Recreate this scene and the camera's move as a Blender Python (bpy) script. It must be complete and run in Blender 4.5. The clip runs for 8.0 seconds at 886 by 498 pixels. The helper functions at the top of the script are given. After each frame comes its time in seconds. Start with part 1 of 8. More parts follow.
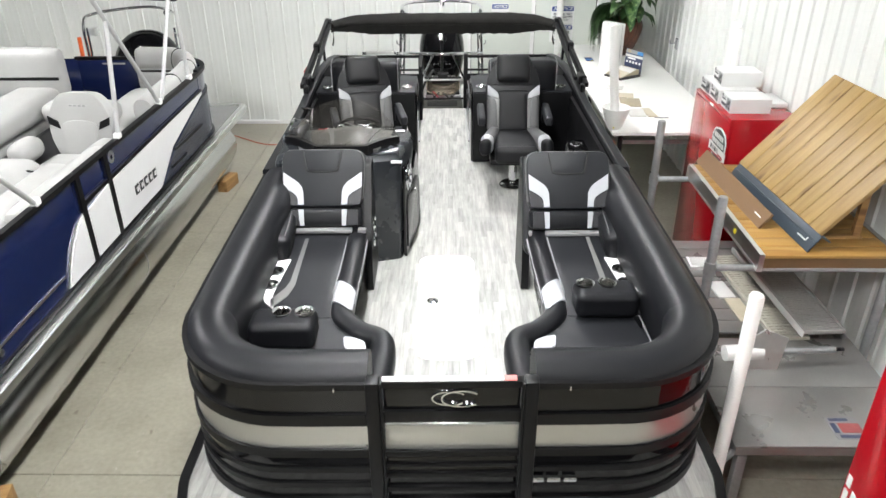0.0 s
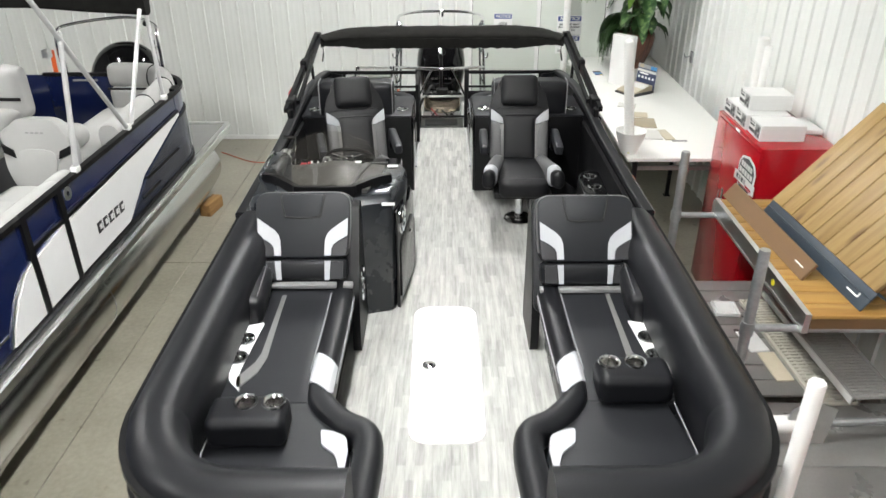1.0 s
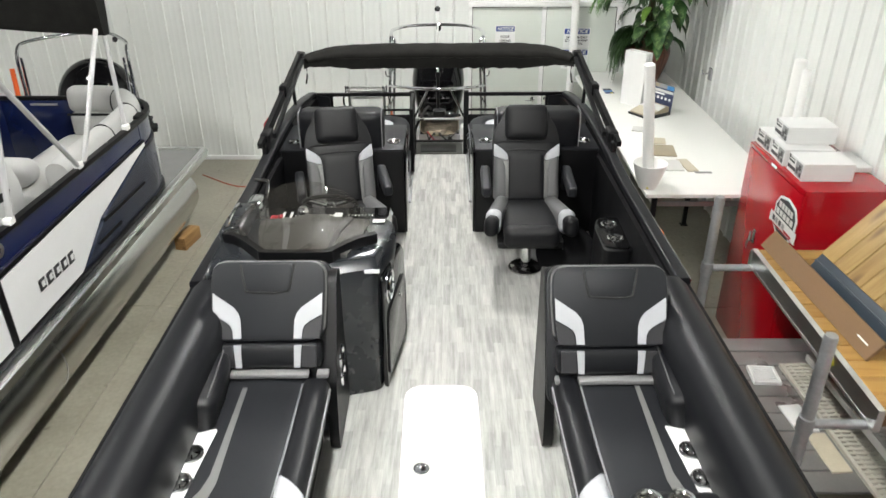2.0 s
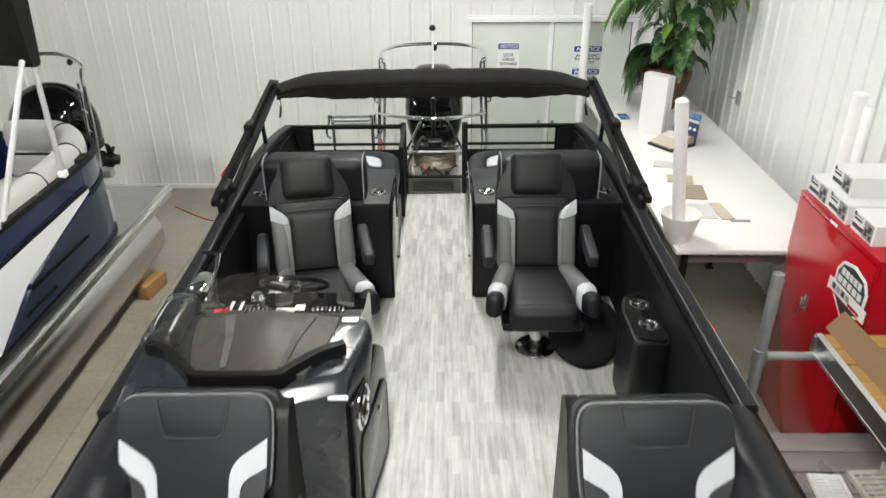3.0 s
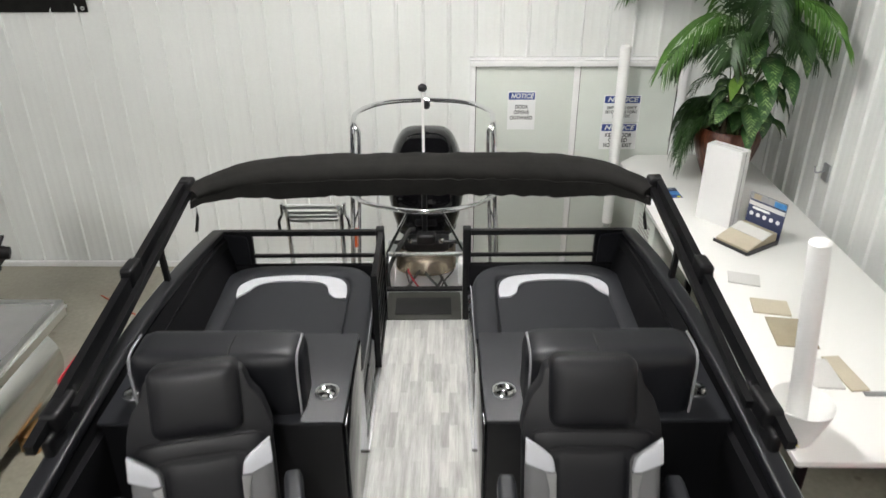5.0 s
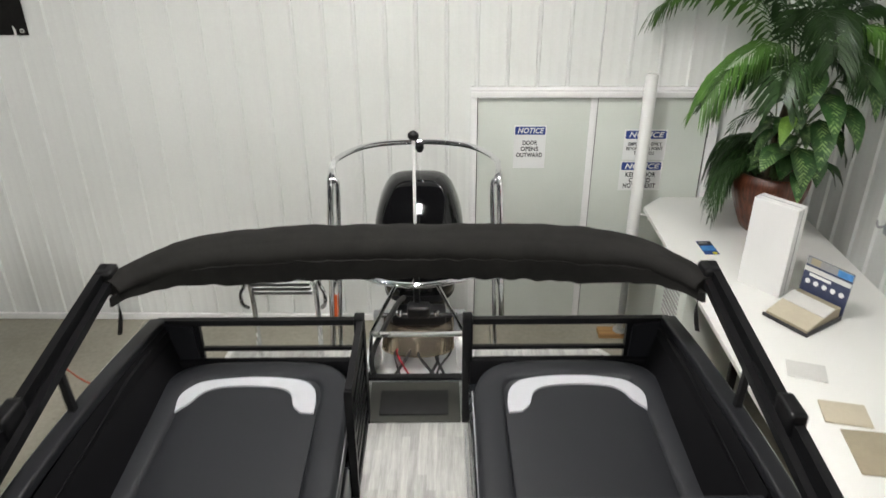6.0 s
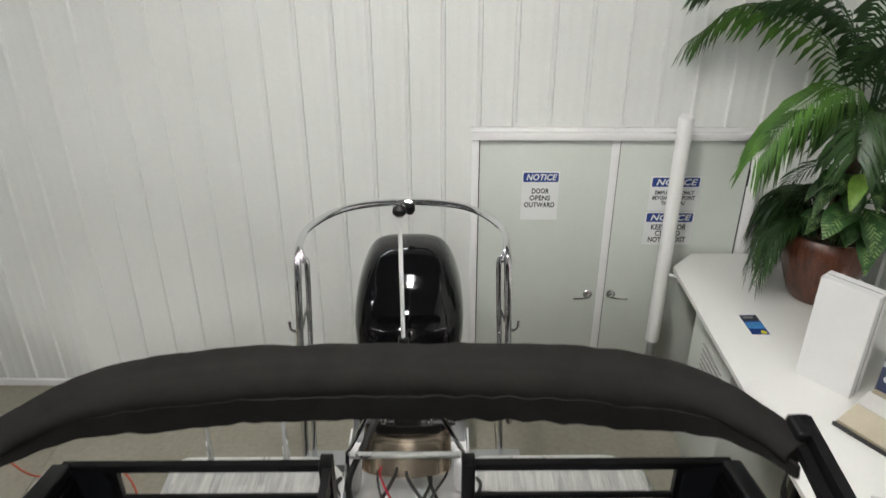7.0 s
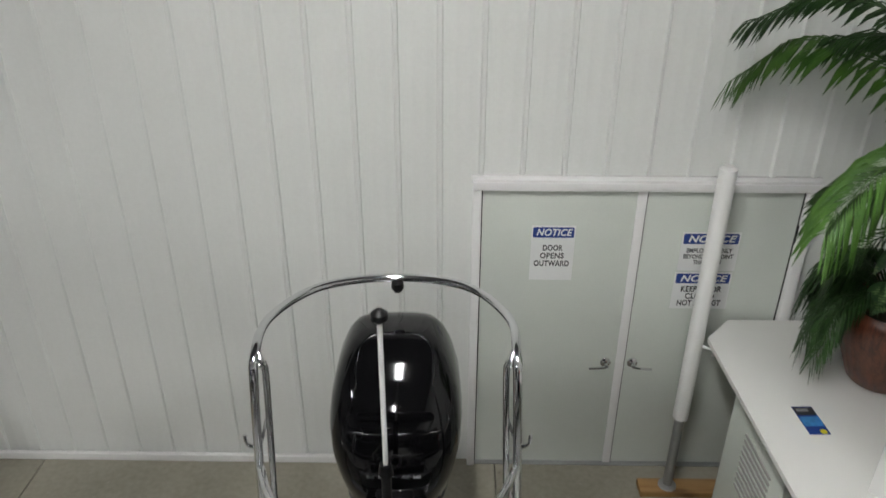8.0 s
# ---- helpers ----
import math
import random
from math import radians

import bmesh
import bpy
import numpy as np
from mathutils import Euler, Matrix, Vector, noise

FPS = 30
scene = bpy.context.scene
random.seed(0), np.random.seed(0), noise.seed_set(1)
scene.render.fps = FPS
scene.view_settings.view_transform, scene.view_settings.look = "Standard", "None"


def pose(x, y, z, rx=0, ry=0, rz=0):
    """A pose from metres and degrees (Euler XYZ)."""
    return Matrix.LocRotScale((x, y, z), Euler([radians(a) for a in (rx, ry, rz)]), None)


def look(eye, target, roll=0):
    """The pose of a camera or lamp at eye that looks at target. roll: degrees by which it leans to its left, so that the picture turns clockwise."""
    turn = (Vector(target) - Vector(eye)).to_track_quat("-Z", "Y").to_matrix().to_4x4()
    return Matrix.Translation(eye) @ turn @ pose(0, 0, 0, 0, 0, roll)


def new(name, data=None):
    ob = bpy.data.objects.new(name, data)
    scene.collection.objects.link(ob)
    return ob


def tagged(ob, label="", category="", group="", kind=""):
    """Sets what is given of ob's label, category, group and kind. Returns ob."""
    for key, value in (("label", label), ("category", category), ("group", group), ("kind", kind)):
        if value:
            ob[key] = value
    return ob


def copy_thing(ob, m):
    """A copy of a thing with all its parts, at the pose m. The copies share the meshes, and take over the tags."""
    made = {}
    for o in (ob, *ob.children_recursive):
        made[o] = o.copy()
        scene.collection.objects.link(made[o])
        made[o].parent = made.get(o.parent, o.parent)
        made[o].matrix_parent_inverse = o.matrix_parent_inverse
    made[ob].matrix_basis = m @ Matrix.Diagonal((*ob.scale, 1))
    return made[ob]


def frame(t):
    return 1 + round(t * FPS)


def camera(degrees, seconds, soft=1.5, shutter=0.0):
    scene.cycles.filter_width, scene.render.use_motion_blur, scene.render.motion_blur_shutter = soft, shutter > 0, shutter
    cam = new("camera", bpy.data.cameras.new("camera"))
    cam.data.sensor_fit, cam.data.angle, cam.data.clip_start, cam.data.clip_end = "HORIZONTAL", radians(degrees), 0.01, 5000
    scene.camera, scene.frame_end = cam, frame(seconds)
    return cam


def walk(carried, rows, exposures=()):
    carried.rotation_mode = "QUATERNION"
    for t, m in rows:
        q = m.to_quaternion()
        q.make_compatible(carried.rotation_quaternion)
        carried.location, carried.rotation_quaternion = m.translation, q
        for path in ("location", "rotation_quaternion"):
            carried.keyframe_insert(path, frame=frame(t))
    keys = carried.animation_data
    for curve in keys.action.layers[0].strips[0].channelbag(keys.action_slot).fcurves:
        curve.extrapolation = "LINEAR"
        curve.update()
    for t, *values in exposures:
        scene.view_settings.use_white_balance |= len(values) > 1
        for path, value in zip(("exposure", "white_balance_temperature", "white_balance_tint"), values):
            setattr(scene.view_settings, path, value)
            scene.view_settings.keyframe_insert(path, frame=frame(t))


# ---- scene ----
cam = camera(63.0, 8.0, shutter=0.4)
PATH = [
    (0, (0.185, 0.217, 3.734), (0.158, 1.98, 2.791), -0.3),
    (0.5, (0.188, 0.516, 3.732), (0.161, 2.28, 2.79), -0.3),
    (1, (0.185, 0.932, 3.729), (0.159, 2.697, 2.788), -0.2),
    (2.5, (0.217, 2.24, 3.714), (0.191, 4.008, 2.778), -0.3),
    (3, (0.237, 2.783, 3.699), (0.208, 4.552, 2.767), -0.4),
    (3.5, (0.242, 3.29, 3.686), (0.214, 5.062, 2.758), -0.4),
    (4, (0.241, 3.766, 3.691), (0.214, 5.538, 2.763), -0.4),
    (4.5, (0.242, 4.33, 3.683), (0.215, 6.102, 2.757), -0.3),
    (6, (0.257, 5.848, 3.668), (0.232, 7.625, 2.75), -0.2),
    (6.5, (0.264, 6.373, 3.681), (0.24, 8.149, 2.762), -0.2),
    (7, (0.266, 6.817, 3.694), (0.244, 8.593, 2.775), -0.1),
    (7.5, (0.271, 7.219, 3.701), (0.25, 8.994, 2.78), 0.2),
    (8, (0.28, 7.647, 3.711), (0.258, 9.423, 2.793), 0.2),
]
walk(cam, [(t, look(eye, target, roll)) for t, eye, target, roll in PATH],
     exposures=[(0.0, 0.33, 6450, 9), (1.0, 0.12, 6550, 8), (2.5, 0.05, 6650, 7), (4.5, -0.02, 6600, 10), (6.0, -0.20, 6700, 10), (7.0, -0.43, 6650, 10), (8.0, -0.78, 6550, 10)])

# ---- world and lamps ----
world = bpy.data.worlds.new("world")
scene.world = world
world.use_nodes = True
world.node_tree.nodes["Background"].inputs[0].default_value = (0.8, 0.85, 0.9, 1)
world.node_tree.nodes["Background"].inputs[1].default_value = 0.05
LAMP_POWER = 300.0

# ---- materials ----


def nd(nt, kind, **ins):
    n = nt.nodes.new(kind)
    for k, v in ins.items():
        n.inputs[k.replace("_", " ")].default_value = v
    return n


def mat(name, col, rough=0.5, metal=0.0, var=0.10, scale=3.0, fine=60.0, bump=0.08, coat=0.0, stretch=(1, 1, 1), rvar=0.12, alpha=1.0, spec=0.5, tint=None, island=0.0):
    """A painted, moulded or woven surface with variation at two scales and fine relief."""
    m = bpy.data.materials.new(name)
    m.use_nodes = True
    nt = m.node_tree
    p = nt.nodes["Principled BSDF"]
    p.inputs["Metallic"].default_value = metal
    p.inputs["Coat Weight"].default_value = coat
    p.inputs["Coat Roughness"].default_value = 0.06
    p.inputs["Specular IOR Level"].default_value = spec
    geo = nt.nodes.new("ShaderNodeNewGeometry")
    mp = nt.nodes.new("ShaderNodeMapping")
    mp.inputs["Scale"].default_value = stretch
    nt.links.new(geo.outputs["Position"], mp.inputs[0])
    big = nd(nt, "ShaderNodeTexNoise", Scale=scale, Detail=4.0, Roughness=0.6)
    small = nd(nt, "ShaderNodeTexNoise", Scale=fine, Detail=3.0)
    nt.links.new(mp.outputs[0], big.inputs["Vector"])
    nt.links.new(mp.outputs[0], small.inputs["Vector"])
    add = nt.nodes.new("ShaderNodeMath")
    add.operation = "MULTIPLY_ADD"
    add.inputs[1].default_value = 0.35
    nt.links.new(small.outputs[0], add.inputs[0])
    mul = nt.nodes.new("ShaderNodeMath")
    mul.operation = "MULTIPLY"
    mul.inputs[1].default_value = 0.65
    nt.links.new(big.outputs[0], mul.inputs[0])
    nt.links.new(mul.outputs[0], add.inputs[2])
    ramp = nt.nodes.new("ShaderNodeValToRGB")
    t = tint or col
    lo = [max(0.0, c * (1 - var)) for c in t]
    hi = [min(1.0, c * (1 + var)) for c in col]
    ramp.color_ramp.elements[0].position, ramp.color_ramp.elements[1].position = 0.30, 0.70
    ramp.color_ramp.elements[0].color = (*lo, 1)
    ramp.color_ramp.elements[1].color = (*hi, 1)
    nt.links.new(add.outputs[0], ramp.inputs[0])
    colour = ramp.outputs[0]
    if island > 0:
        info = nt.nodes.new("ShaderNodeObjectInfo")
        hsv = nt.nodes.new("ShaderNodeHueSaturation")
        rng = nt.nodes.new("ShaderNodeMapRange")
        rng.inputs["To Min"].default_value = 1 - island
        rng.inputs["To Max"].default_value = 1 + island
        nt.links.new(info.outputs["Random"], rng.inputs[0])
        nt.links.new(rng.outputs[0], hsv.inputs["Value"])
        nt.links.new(colour, hsv.inputs["Color"])
        colour = hsv.outputs[0]
    nt.links.new(colour, p.inputs["Base Color"])
    rr = nt.nodes.new("ShaderNodeMapRange")
    rr.inputs["To Min"].default_value = max(0.02, rough - rvar)
    rr.inputs["To Max"].default_value = min(1.0, rough + rvar)
    nt.links.new(big.outputs[0], rr.inputs[0])
    nt.links.new(rr.outputs[0], p.inputs["Roughness"])
    if bump > 0:
        b = nd(nt, "ShaderNodeBump", Strength=bump, Distance=0.004)
        nt.links.new(add.outputs[0], b.inputs["Height"])
        nt.links.new(b.outputs[0], p.inputs["Normal"])
    if alpha < 1:
        p.inputs["Alpha"].default_value = alpha
    return m


def vinyl(name, col, rough=0.42):
    """Marine vinyl: fine pebbled grain, soft gloss."""
    m = mat(name, col, rough, var=0.07, scale=2.5, fine=420.0, bump=0.10, rvar=0.07, spec=0.30)
    return m


def wood(name, light, dark, ring=9.0, grain_axis=0, rough=0.55, rnd=0.14, knots=True):
    """Planed softwood with long grain and knots."""
    m = bpy.data.materials.new(name)
    m.use_nodes = True
    nt = m.node_tree
    p = nt.nodes["Principled BSDF"]
    tex = nt.nodes.new("ShaderNodeTexCoord")
    mp = nt.nodes.new("ShaderNodeMapping")
    s = [14.0, 14.0, 14.0]
    s[grain_axis] = 1.1
    mp.inputs["Scale"].default_value = s
    info = nt.nodes.new("ShaderNodeObjectInfo")
    off = nt.nodes.new("ShaderNodeMath")
    off.operation = "MULTIPLY"
    off.inputs[1].default_value = 37.0
    nt.links.new(info.outputs["Random"], off.inputs[0])
    vadd = nt.nodes.new("ShaderNodeVectorMath")
    nt.links.new(tex.outputs["Object"], vadd.inputs[0])
    nt.links.new(off.outputs[0], vadd.inputs[1])
    nt.links.new(vadd.outputs[0], mp.inputs[0])
    n = nd(nt, "ShaderNodeTexNoise", Scale=1.3, Detail=6.0, Roughness=0.62, Distortion=0.7)
    nt.links.new(mp.outputs[0], n.inputs["Vector"])
    ramp = nt.nodes.new("ShaderNodeValToRGB")
    ramp.color_ramp.elements[0].position, ramp.color_ramp.elements[1].position = 0.28, 0.62
    ramp.color_ramp.elements[0].color = (*dark, 1)
    ramp.color_ramp.elements[1].color = (*light, 1)
    nt.links.new(n.outputs[0], ramp.inputs[0])
    colour = ramp.outputs[0]
    if knots:
        mp2 = nt.nodes.new("ShaderNodeMapping")
        s2 = [11.0, 11.0, 11.0]
        s2[grain_axis] = 3.6
        mp2.inputs["Scale"].default_value = s2
        nt.links.new(vadd.outputs[0], mp2.inputs[0])
        vo = nd(nt, "ShaderNodeTexVoronoi", Scale=0.8)
        nt.links.new(mp2.outputs[0], vo.inputs["Vector"])
        kr = nt.nodes.new("ShaderNodeValToRGB")
        kr.color_ramp.elements[0].position, kr.color_ramp.elements[1].position = 0.10, 0.29
        kr.color_ramp.elements[0].color = (0.72, 0.72, 0.72, 1)
        kr.color_ramp.elements[1].color = (0, 0, 0, 1)
        nt.links.new(vo.outputs["Distance"], kr.inputs[0])
        mx = nt.nodes.new("ShaderNodeMix")
        mx.data_type = "RGBA"
        nt.links.new(kr.outputs[0], mx.inputs["Factor"])
        nt.links.new(colour, mx.inputs["A"])
        mx.inputs["B"].default_value = (0.09, 0.04, 0.015, 1)
        colour = mx.outputs["Result"]
    hsv = nt.nodes.new("ShaderNodeHueSaturation")
    rng = nt.nodes.new("ShaderNodeMapRange")
    rng.inputs["To Min"].default_value, rng.inputs["To Max"].default_value = 1 - rnd, 1 + rnd
    nt.links.new(info.outputs["Random"], rng.inputs[0])
    nt.links.new(rng.outputs[0], hsv.inputs["Value"])
    nt.links.new(colour, hsv.inputs["Color"])
    nt.links.new(hsv.outputs[0], p.inputs["Base Color"])
    p.inputs["Roughness"].default_value = rough
    b = nd(nt, "ShaderNodeBump", Strength=0.2, Distance=0.002)
    nt.links.new(n.outputs[0], b.inputs["Height"])
    nt.links.new(b.outputs[0], p.inputs["Normal"])
    return m


def deck_vinyl(name):
    """Printed marine flooring: short whitewashed boards that run along the boat."""
    m = bpy.data.materials.new(name)
    m.use_nodes = True
    nt = m.node_tree
    p = nt.nodes["Principled BSDF"]
    geo = nt.nodes.new("ShaderNodeNewGeometry")
    rot = nt.nodes.new("ShaderNodeMapping")
    rot.inputs["Rotation"].default_value = (0, 0, math.pi / 2)
    nt.links.new(geo.outputs["Position"], rot.inputs[0])
    br = nt.nodes.new("ShaderNodeTexBrick")
    br.offset, br.offset_frequency = 0.37, 2
    br.inputs["Color1"].default_value = (0.235, 0.24, 0.225, 1)
    br.inputs["Color2"].default_value = (0.44, 0.44, 0.415, 1)
    br.inputs["Mortar"].default_value = (0.27, 0.27, 0.265, 1)
    br.inputs["Scale"].default_value = 1.0
    br.inputs["Mortar Size"].default_value = 0.0006
    br.inputs["Bias"].default_value = 0.15
    br.inputs["Brick Width"].default_value = 0.27
    br.inputs["Row Height"].default_value = 0.046
    nt.links.new(rot.outputs[0], br.inputs["Vector"])
    st = nt.nodes.new("ShaderNodeMapping")
    st.inputs["Scale"].default_value = (40, 3.5, 10)
    nt.links.new(geo.outputs["Position"], st.inputs[0])
    n = nd(nt, "ShaderNodeTexNoise", Scale=1.0, Detail=5.0, Roughness=0.65)
    nt.links.new(st.outputs[0], n.inputs["Vector"])
    ramp = nt.nodes.new("ShaderNodeValToRGB")
    ramp.color_ramp.elements[0].position, ramp.color_ramp.elements[1].position = 0.32, 0.66
    ramp.color_ramp.elements[0].color = (0.17, 0.17, 0.165, 1)
    ramp.color_ramp.elements[1].color = (0.52, 0.52, 0.50, 1)
    nt.links.new(n.outputs[0], ramp.inputs[0])
    mx = nt.nodes.new("ShaderNodeMix")
    mx.data_type = "RGBA"
    mx.inputs["Factor"].default_value = 0.47
    nt.links.new(br.outputs["Color"], mx.inputs["A"])
    nt.links.new(ramp.outputs[0], mx.inputs["B"])
    nt.links.new(mx.outputs["Result"], p.inputs["Base Color"])
    p.inputs["Roughness"].default_value = 0.5
    p.inputs["Specular IOR Level"].default_value = 0.3
    b = nd(nt, "ShaderNodeBump", Strength=0.15, Distance=0.002)
    nt.links.new(n.outputs[0], b.inputs["Height"])
    nt.links.new(b.outputs[0], p.inputs["Normal"])
    return m


def emitter(name, col, power):
    m = bpy.data.materials.new(name)
    m.use_nodes = True
    p = m.node_tree.nodes["Principled BSDF"]
    p.inputs["Base Color"].default_value = (0.8, 0.8, 0.8, 1)
    p.inputs["Emission Color"].default_value = (*col, 1)
    p.inputs["Emission Strength"].default_value = power
    return m


BLACK_VINYL = vinyl("black_vinyl", (0.0068, 0.0072, 0.0090), 0.44)
# same vinyl as BLACK_VINYL, darkened because the chairs get less light
SHADED_VINYL = vinyl("shaded_black_vinyl", (0.0047, 0.0048, 0.0061), 0.50)
CHARCOAL_VINYL = vinyl("charcoal_vinyl", (0.0134, 0.0143, 0.0170), 0.50)
GREY_VINYL = vinyl("grey_vinyl", (0.108, 0.108, 0.110), 0.40)
DARK_GREY_VINYL = vinyl("dark_grey_vinyl", (0.036, 0.036, 0.039), 0.42)
SILVER_VINYL = vinyl("silver_vinyl", (0.41, 0.42, 0.44), 0.38)
BENCH_GREY = vinyl("slate_bench_front", (0.085, 0.085, 0.088), 0.45)
PALE_VINYL = vinyl("pale_vinyl", (0.40, 0.40, 0.388), 0.45)
PIPING = vinyl("piping_vinyl", (0.22, 0.22, 0.23), 0.4)
GLOSS_BLACK = mat("gloss_black_gelcoat", (0.0035, 0.0035, 0.004), 0.07, var=0.1, bump=0.0, coat=0.0, rvar=0.03, spec=0.42)
SATIN_BLACK = mat("satin_black_powder_coat", (0.0032, 0.0032, 0.0038), 0.42, var=0.12, fine=300, bump=0.05, spec=0.28)
ASH_VINYL = mat("ash_vinyl", (0.15, 0.15, 0.147), 0.45, var=0.06, scale=6, fine=300, bump=0.08)
CONSOLE_GREY = mat("console_moulding_grey", (0.0150, 0.0170, 0.0200), 0.27, var=0.08, fine=250, bump=0.03, coat=0.0)
FABRIC_BLACK = mat("black_canvas", (0.0110, 0.0106, 0.0098), 0.92, var=0.45, scale=9, fine=260, bump=0.40, spec=0.12)
CUP_STEEL = mat("bright_steel", (0.55, 0.545, 0.53), 0.15, 1.0, var=0.1, bump=0.0, rvar=0.08)
WALL_GREY = mat("unseen_wall_grey", (0.17, 0.17, 0.175), 0.55, var=0.08, scale=0.8, fine=30, bump=0.02)
SIDE_GREY = mat("grey_gloss_moulding", (0.044, 0.044, 0.040), 0.22, var=0.10, scale=5, bump=0.0)
DASH = mat("warm_grey_dash_panel", (0.046, 0.045, 0.041), 0.50, var=0.10, scale=4, fine=200, bump=0.03)
INNER_BLACK = mat("matt_black_liner", (0.0042, 0.0042, 0.005), 0.6, var=0.15, scale=3, fine=320, bump=0.08, spec=0.12)
CHROME = mat("polished_stainless", (0.78, 0.79, 0.80), 0.09, 1.0, var=0.03, bump=0.0, rvar=0.05)
ALU = mat("brushed_aluminium", (0.74, 0.745, 0.735), 0.30, 1.0, var=0.10, scale=1.2, fine=35, bump=0.03, stretch=(6, 0.5, 6), rvar=0.10)
ALU_DULL = mat("mill_aluminium", (0.46, 0.47, 0.48), 0.45, 1.0, var=0.12, scale=4, fine=90, bump=0.05)
GALV = mat("galvanised_steel", (0.42, 0.43, 0.44), 0.48, 0.9, var=0.16, scale=14, fine=60, bump=0.04)
SILVER_BAND = mat("silver_metallic_panel", (0.52, 0.52, 0.50), 0.30, 0.85, var=0.06, scale=2, fine=300, bump=0.02)
WHITE_GEL = mat("white_gelcoat_panel", (0.78, 0.78, 0.78), 0.22, var=0.03, bump=0.0, coat=0.3)
NAVY_GEL = mat("navy_gelcoat_panel", (0.006, 0.012, 0.055), 0.16, var=0.08, bump=0.0, coat=0.5)
SLATE_GEL = mat("slate_panel", (0.022, 0.028, 0.048), 0.22, var=0.08, bump=0.0)
HATCH_WHITE = mat("white_hatch_plastic", (0.60, 0.60, 0.565), 0.35, var=0.02, fine=400, bump=0.05)
DECK = deck_vinyl("whitewashed_deck_vinyl")
GREY_CARPET = mat("grey_marine_vinyl", (0.21, 0.21, 0.205), 0.8, var=0.14, scale=5, fine=260, bump=0.3)
RUBBER = mat("black_rubber", (0.015, 0.015, 0.015), 0.65, var=0.2, fine=200, bump=0.15)


def speckled_concrete(name):
    """Sealed slab: cloudy colour, scattered dark stains of several sizes, pale scuffs."""
    m = mat(name, (0.30, 0.282, 0.228), 0.36, var=0.14, scale=1.3, fine=26, bump=0.06, rvar=0.14, tint=(0.24, 0.225, 0.178))
    nt = m.node_tree
    p = nt.nodes["Principled BSDF"]
    colour = p.inputs["Base Color"].links[0].from_socket
    geo = nt.nodes.new("ShaderNodeNewGeometry")
    for scale, lo, hi, shade, strength in ((5.5, 0.06, 0.15, (0.12, 0.10, 0.075), 0.65), (17.0, 0.05, 0.16, (0.14, 0.12, 0.09), 0.55), (9.0, 0.03, 0.10, (0.46, 0.44, 0.39), 0.5)):
        warp = nd(nt, "ShaderNodeTexNoise", Scale=scale * 1.7, Detail=3.0)
        nt.links.new(geo.outputs["Position"], warp.inputs["Vector"])
        mixv = nt.nodes.new("ShaderNodeVectorMath")
        mixv.operation = "MULTIPLY_ADD"
        mixv.inputs[1].default_value = (0.10, 0.10, 0.10)
        nt.links.new(warp.outputs["Color"], mixv.inputs[0])
        nt.links.new(geo.outputs["Position"], mixv.inputs[2])
        spot = nd(nt, "ShaderNodeTexVoronoi", Scale=scale)
        nt.links.new(mixv.outputs[0], spot.inputs["Vector"])
        few = nd(nt, "ShaderNodeTexNoise", Scale=scale * 0.45, Detail=2.0)
        nt.links.new(geo.outputs["Position"], few.inputs["Vector"])
        fac = nt.nodes.new("ShaderNodeMapRange")
        fac.inputs["From Min"].default_value, fac.inputs["From Max"].default_value = lo, hi
        fac.inputs["To Min"].default_value, fac.inputs["To Max"].default_value = strength, 0.0
        nt.links.new(spot.outputs["Distance"], fac.inputs[0])
        gate_few = nt.nodes.new("ShaderNodeMapRange")
        gate_few.inputs["From Min"].default_value, gate_few.inputs["From Max"].default_value = 0.50, 0.62
        nt.links.new(few.outputs[0], gate_few.inputs[0])
        both = nt.nodes.new("ShaderNodeMath")
        both.operation = "MULTIPLY"
        nt.links.new(fac.outputs[0], both.inputs[0])
        nt.links.new(gate_few.outputs[0], both.inputs[1])
        mx = nt.nodes.new("ShaderNodeMix")
        mx.data_type = "RGBA"
        nt.links.new(both.outputs[0], mx.inputs["Factor"])
        nt.links.new(colour, mx.inputs["A"])
        mx.inputs["B"].default_value = (*shade, 1)
        colour = mx.outputs["Result"]
    nt.links.new(colour, p.inputs["Base Color"])
    return m


CONCRETE = speckled_concrete("sealed_concrete")
WALL_WHITE = mat("white_ribbed_steel", (0.72, 0.735, 0.71), 0.38, var=0.045, scale=0.9, fine=45, bump=0.015)
TRIM_WHITE = mat("white_trim", (0.78, 0.78, 0.77), 0.4, var=0.04, bump=0.01)
DOOR_GREY = mat("pale_grey_green_door_paint", (0.60, 0.635, 0.585), 0.42, var=0.05, scale=1.5, fine=90, bump=0.02)
CEIL_WHITE = mat("dark_ceiling_liner", (0.10, 0.10, 0.105), 0.6, var=0.06, bump=0.02)
TABLE_WHITE = mat("white_laminate", (0.77, 0.77, 0.74), 0.34, var=0.0, scale=2.2, fine=120, bump=0.006, rvar=0.04)
PVC_WHITE = mat("white_pvc", (0.80, 0.80, 0.78), 0.36, var=0.03, fine=80, bump=0.01)
CARD_WHITE = mat("white_cardboard", (0.68, 0.68, 0.67), 0.65, var=0.04, fine=150, bump=0.03)
RED_PAINT = mat("red_enamel", (0.36, 0.004, 0.010), 0.16, var=0.08, scale=2, fine=60, bump=0.01, coat=0.4)
KRAFT = mat("brown_composite_trim", (0.155, 0.085, 0.035), 0.6, var=0.10, scale=8, fine=140, bump=0.06, stretch=(1, 0.2, 1))
SLATE_TRIM = mat("slate_blue_trim", (0.028, 0.040, 0.055), 0.38, var=0.10, fine=90, bump=0.05)
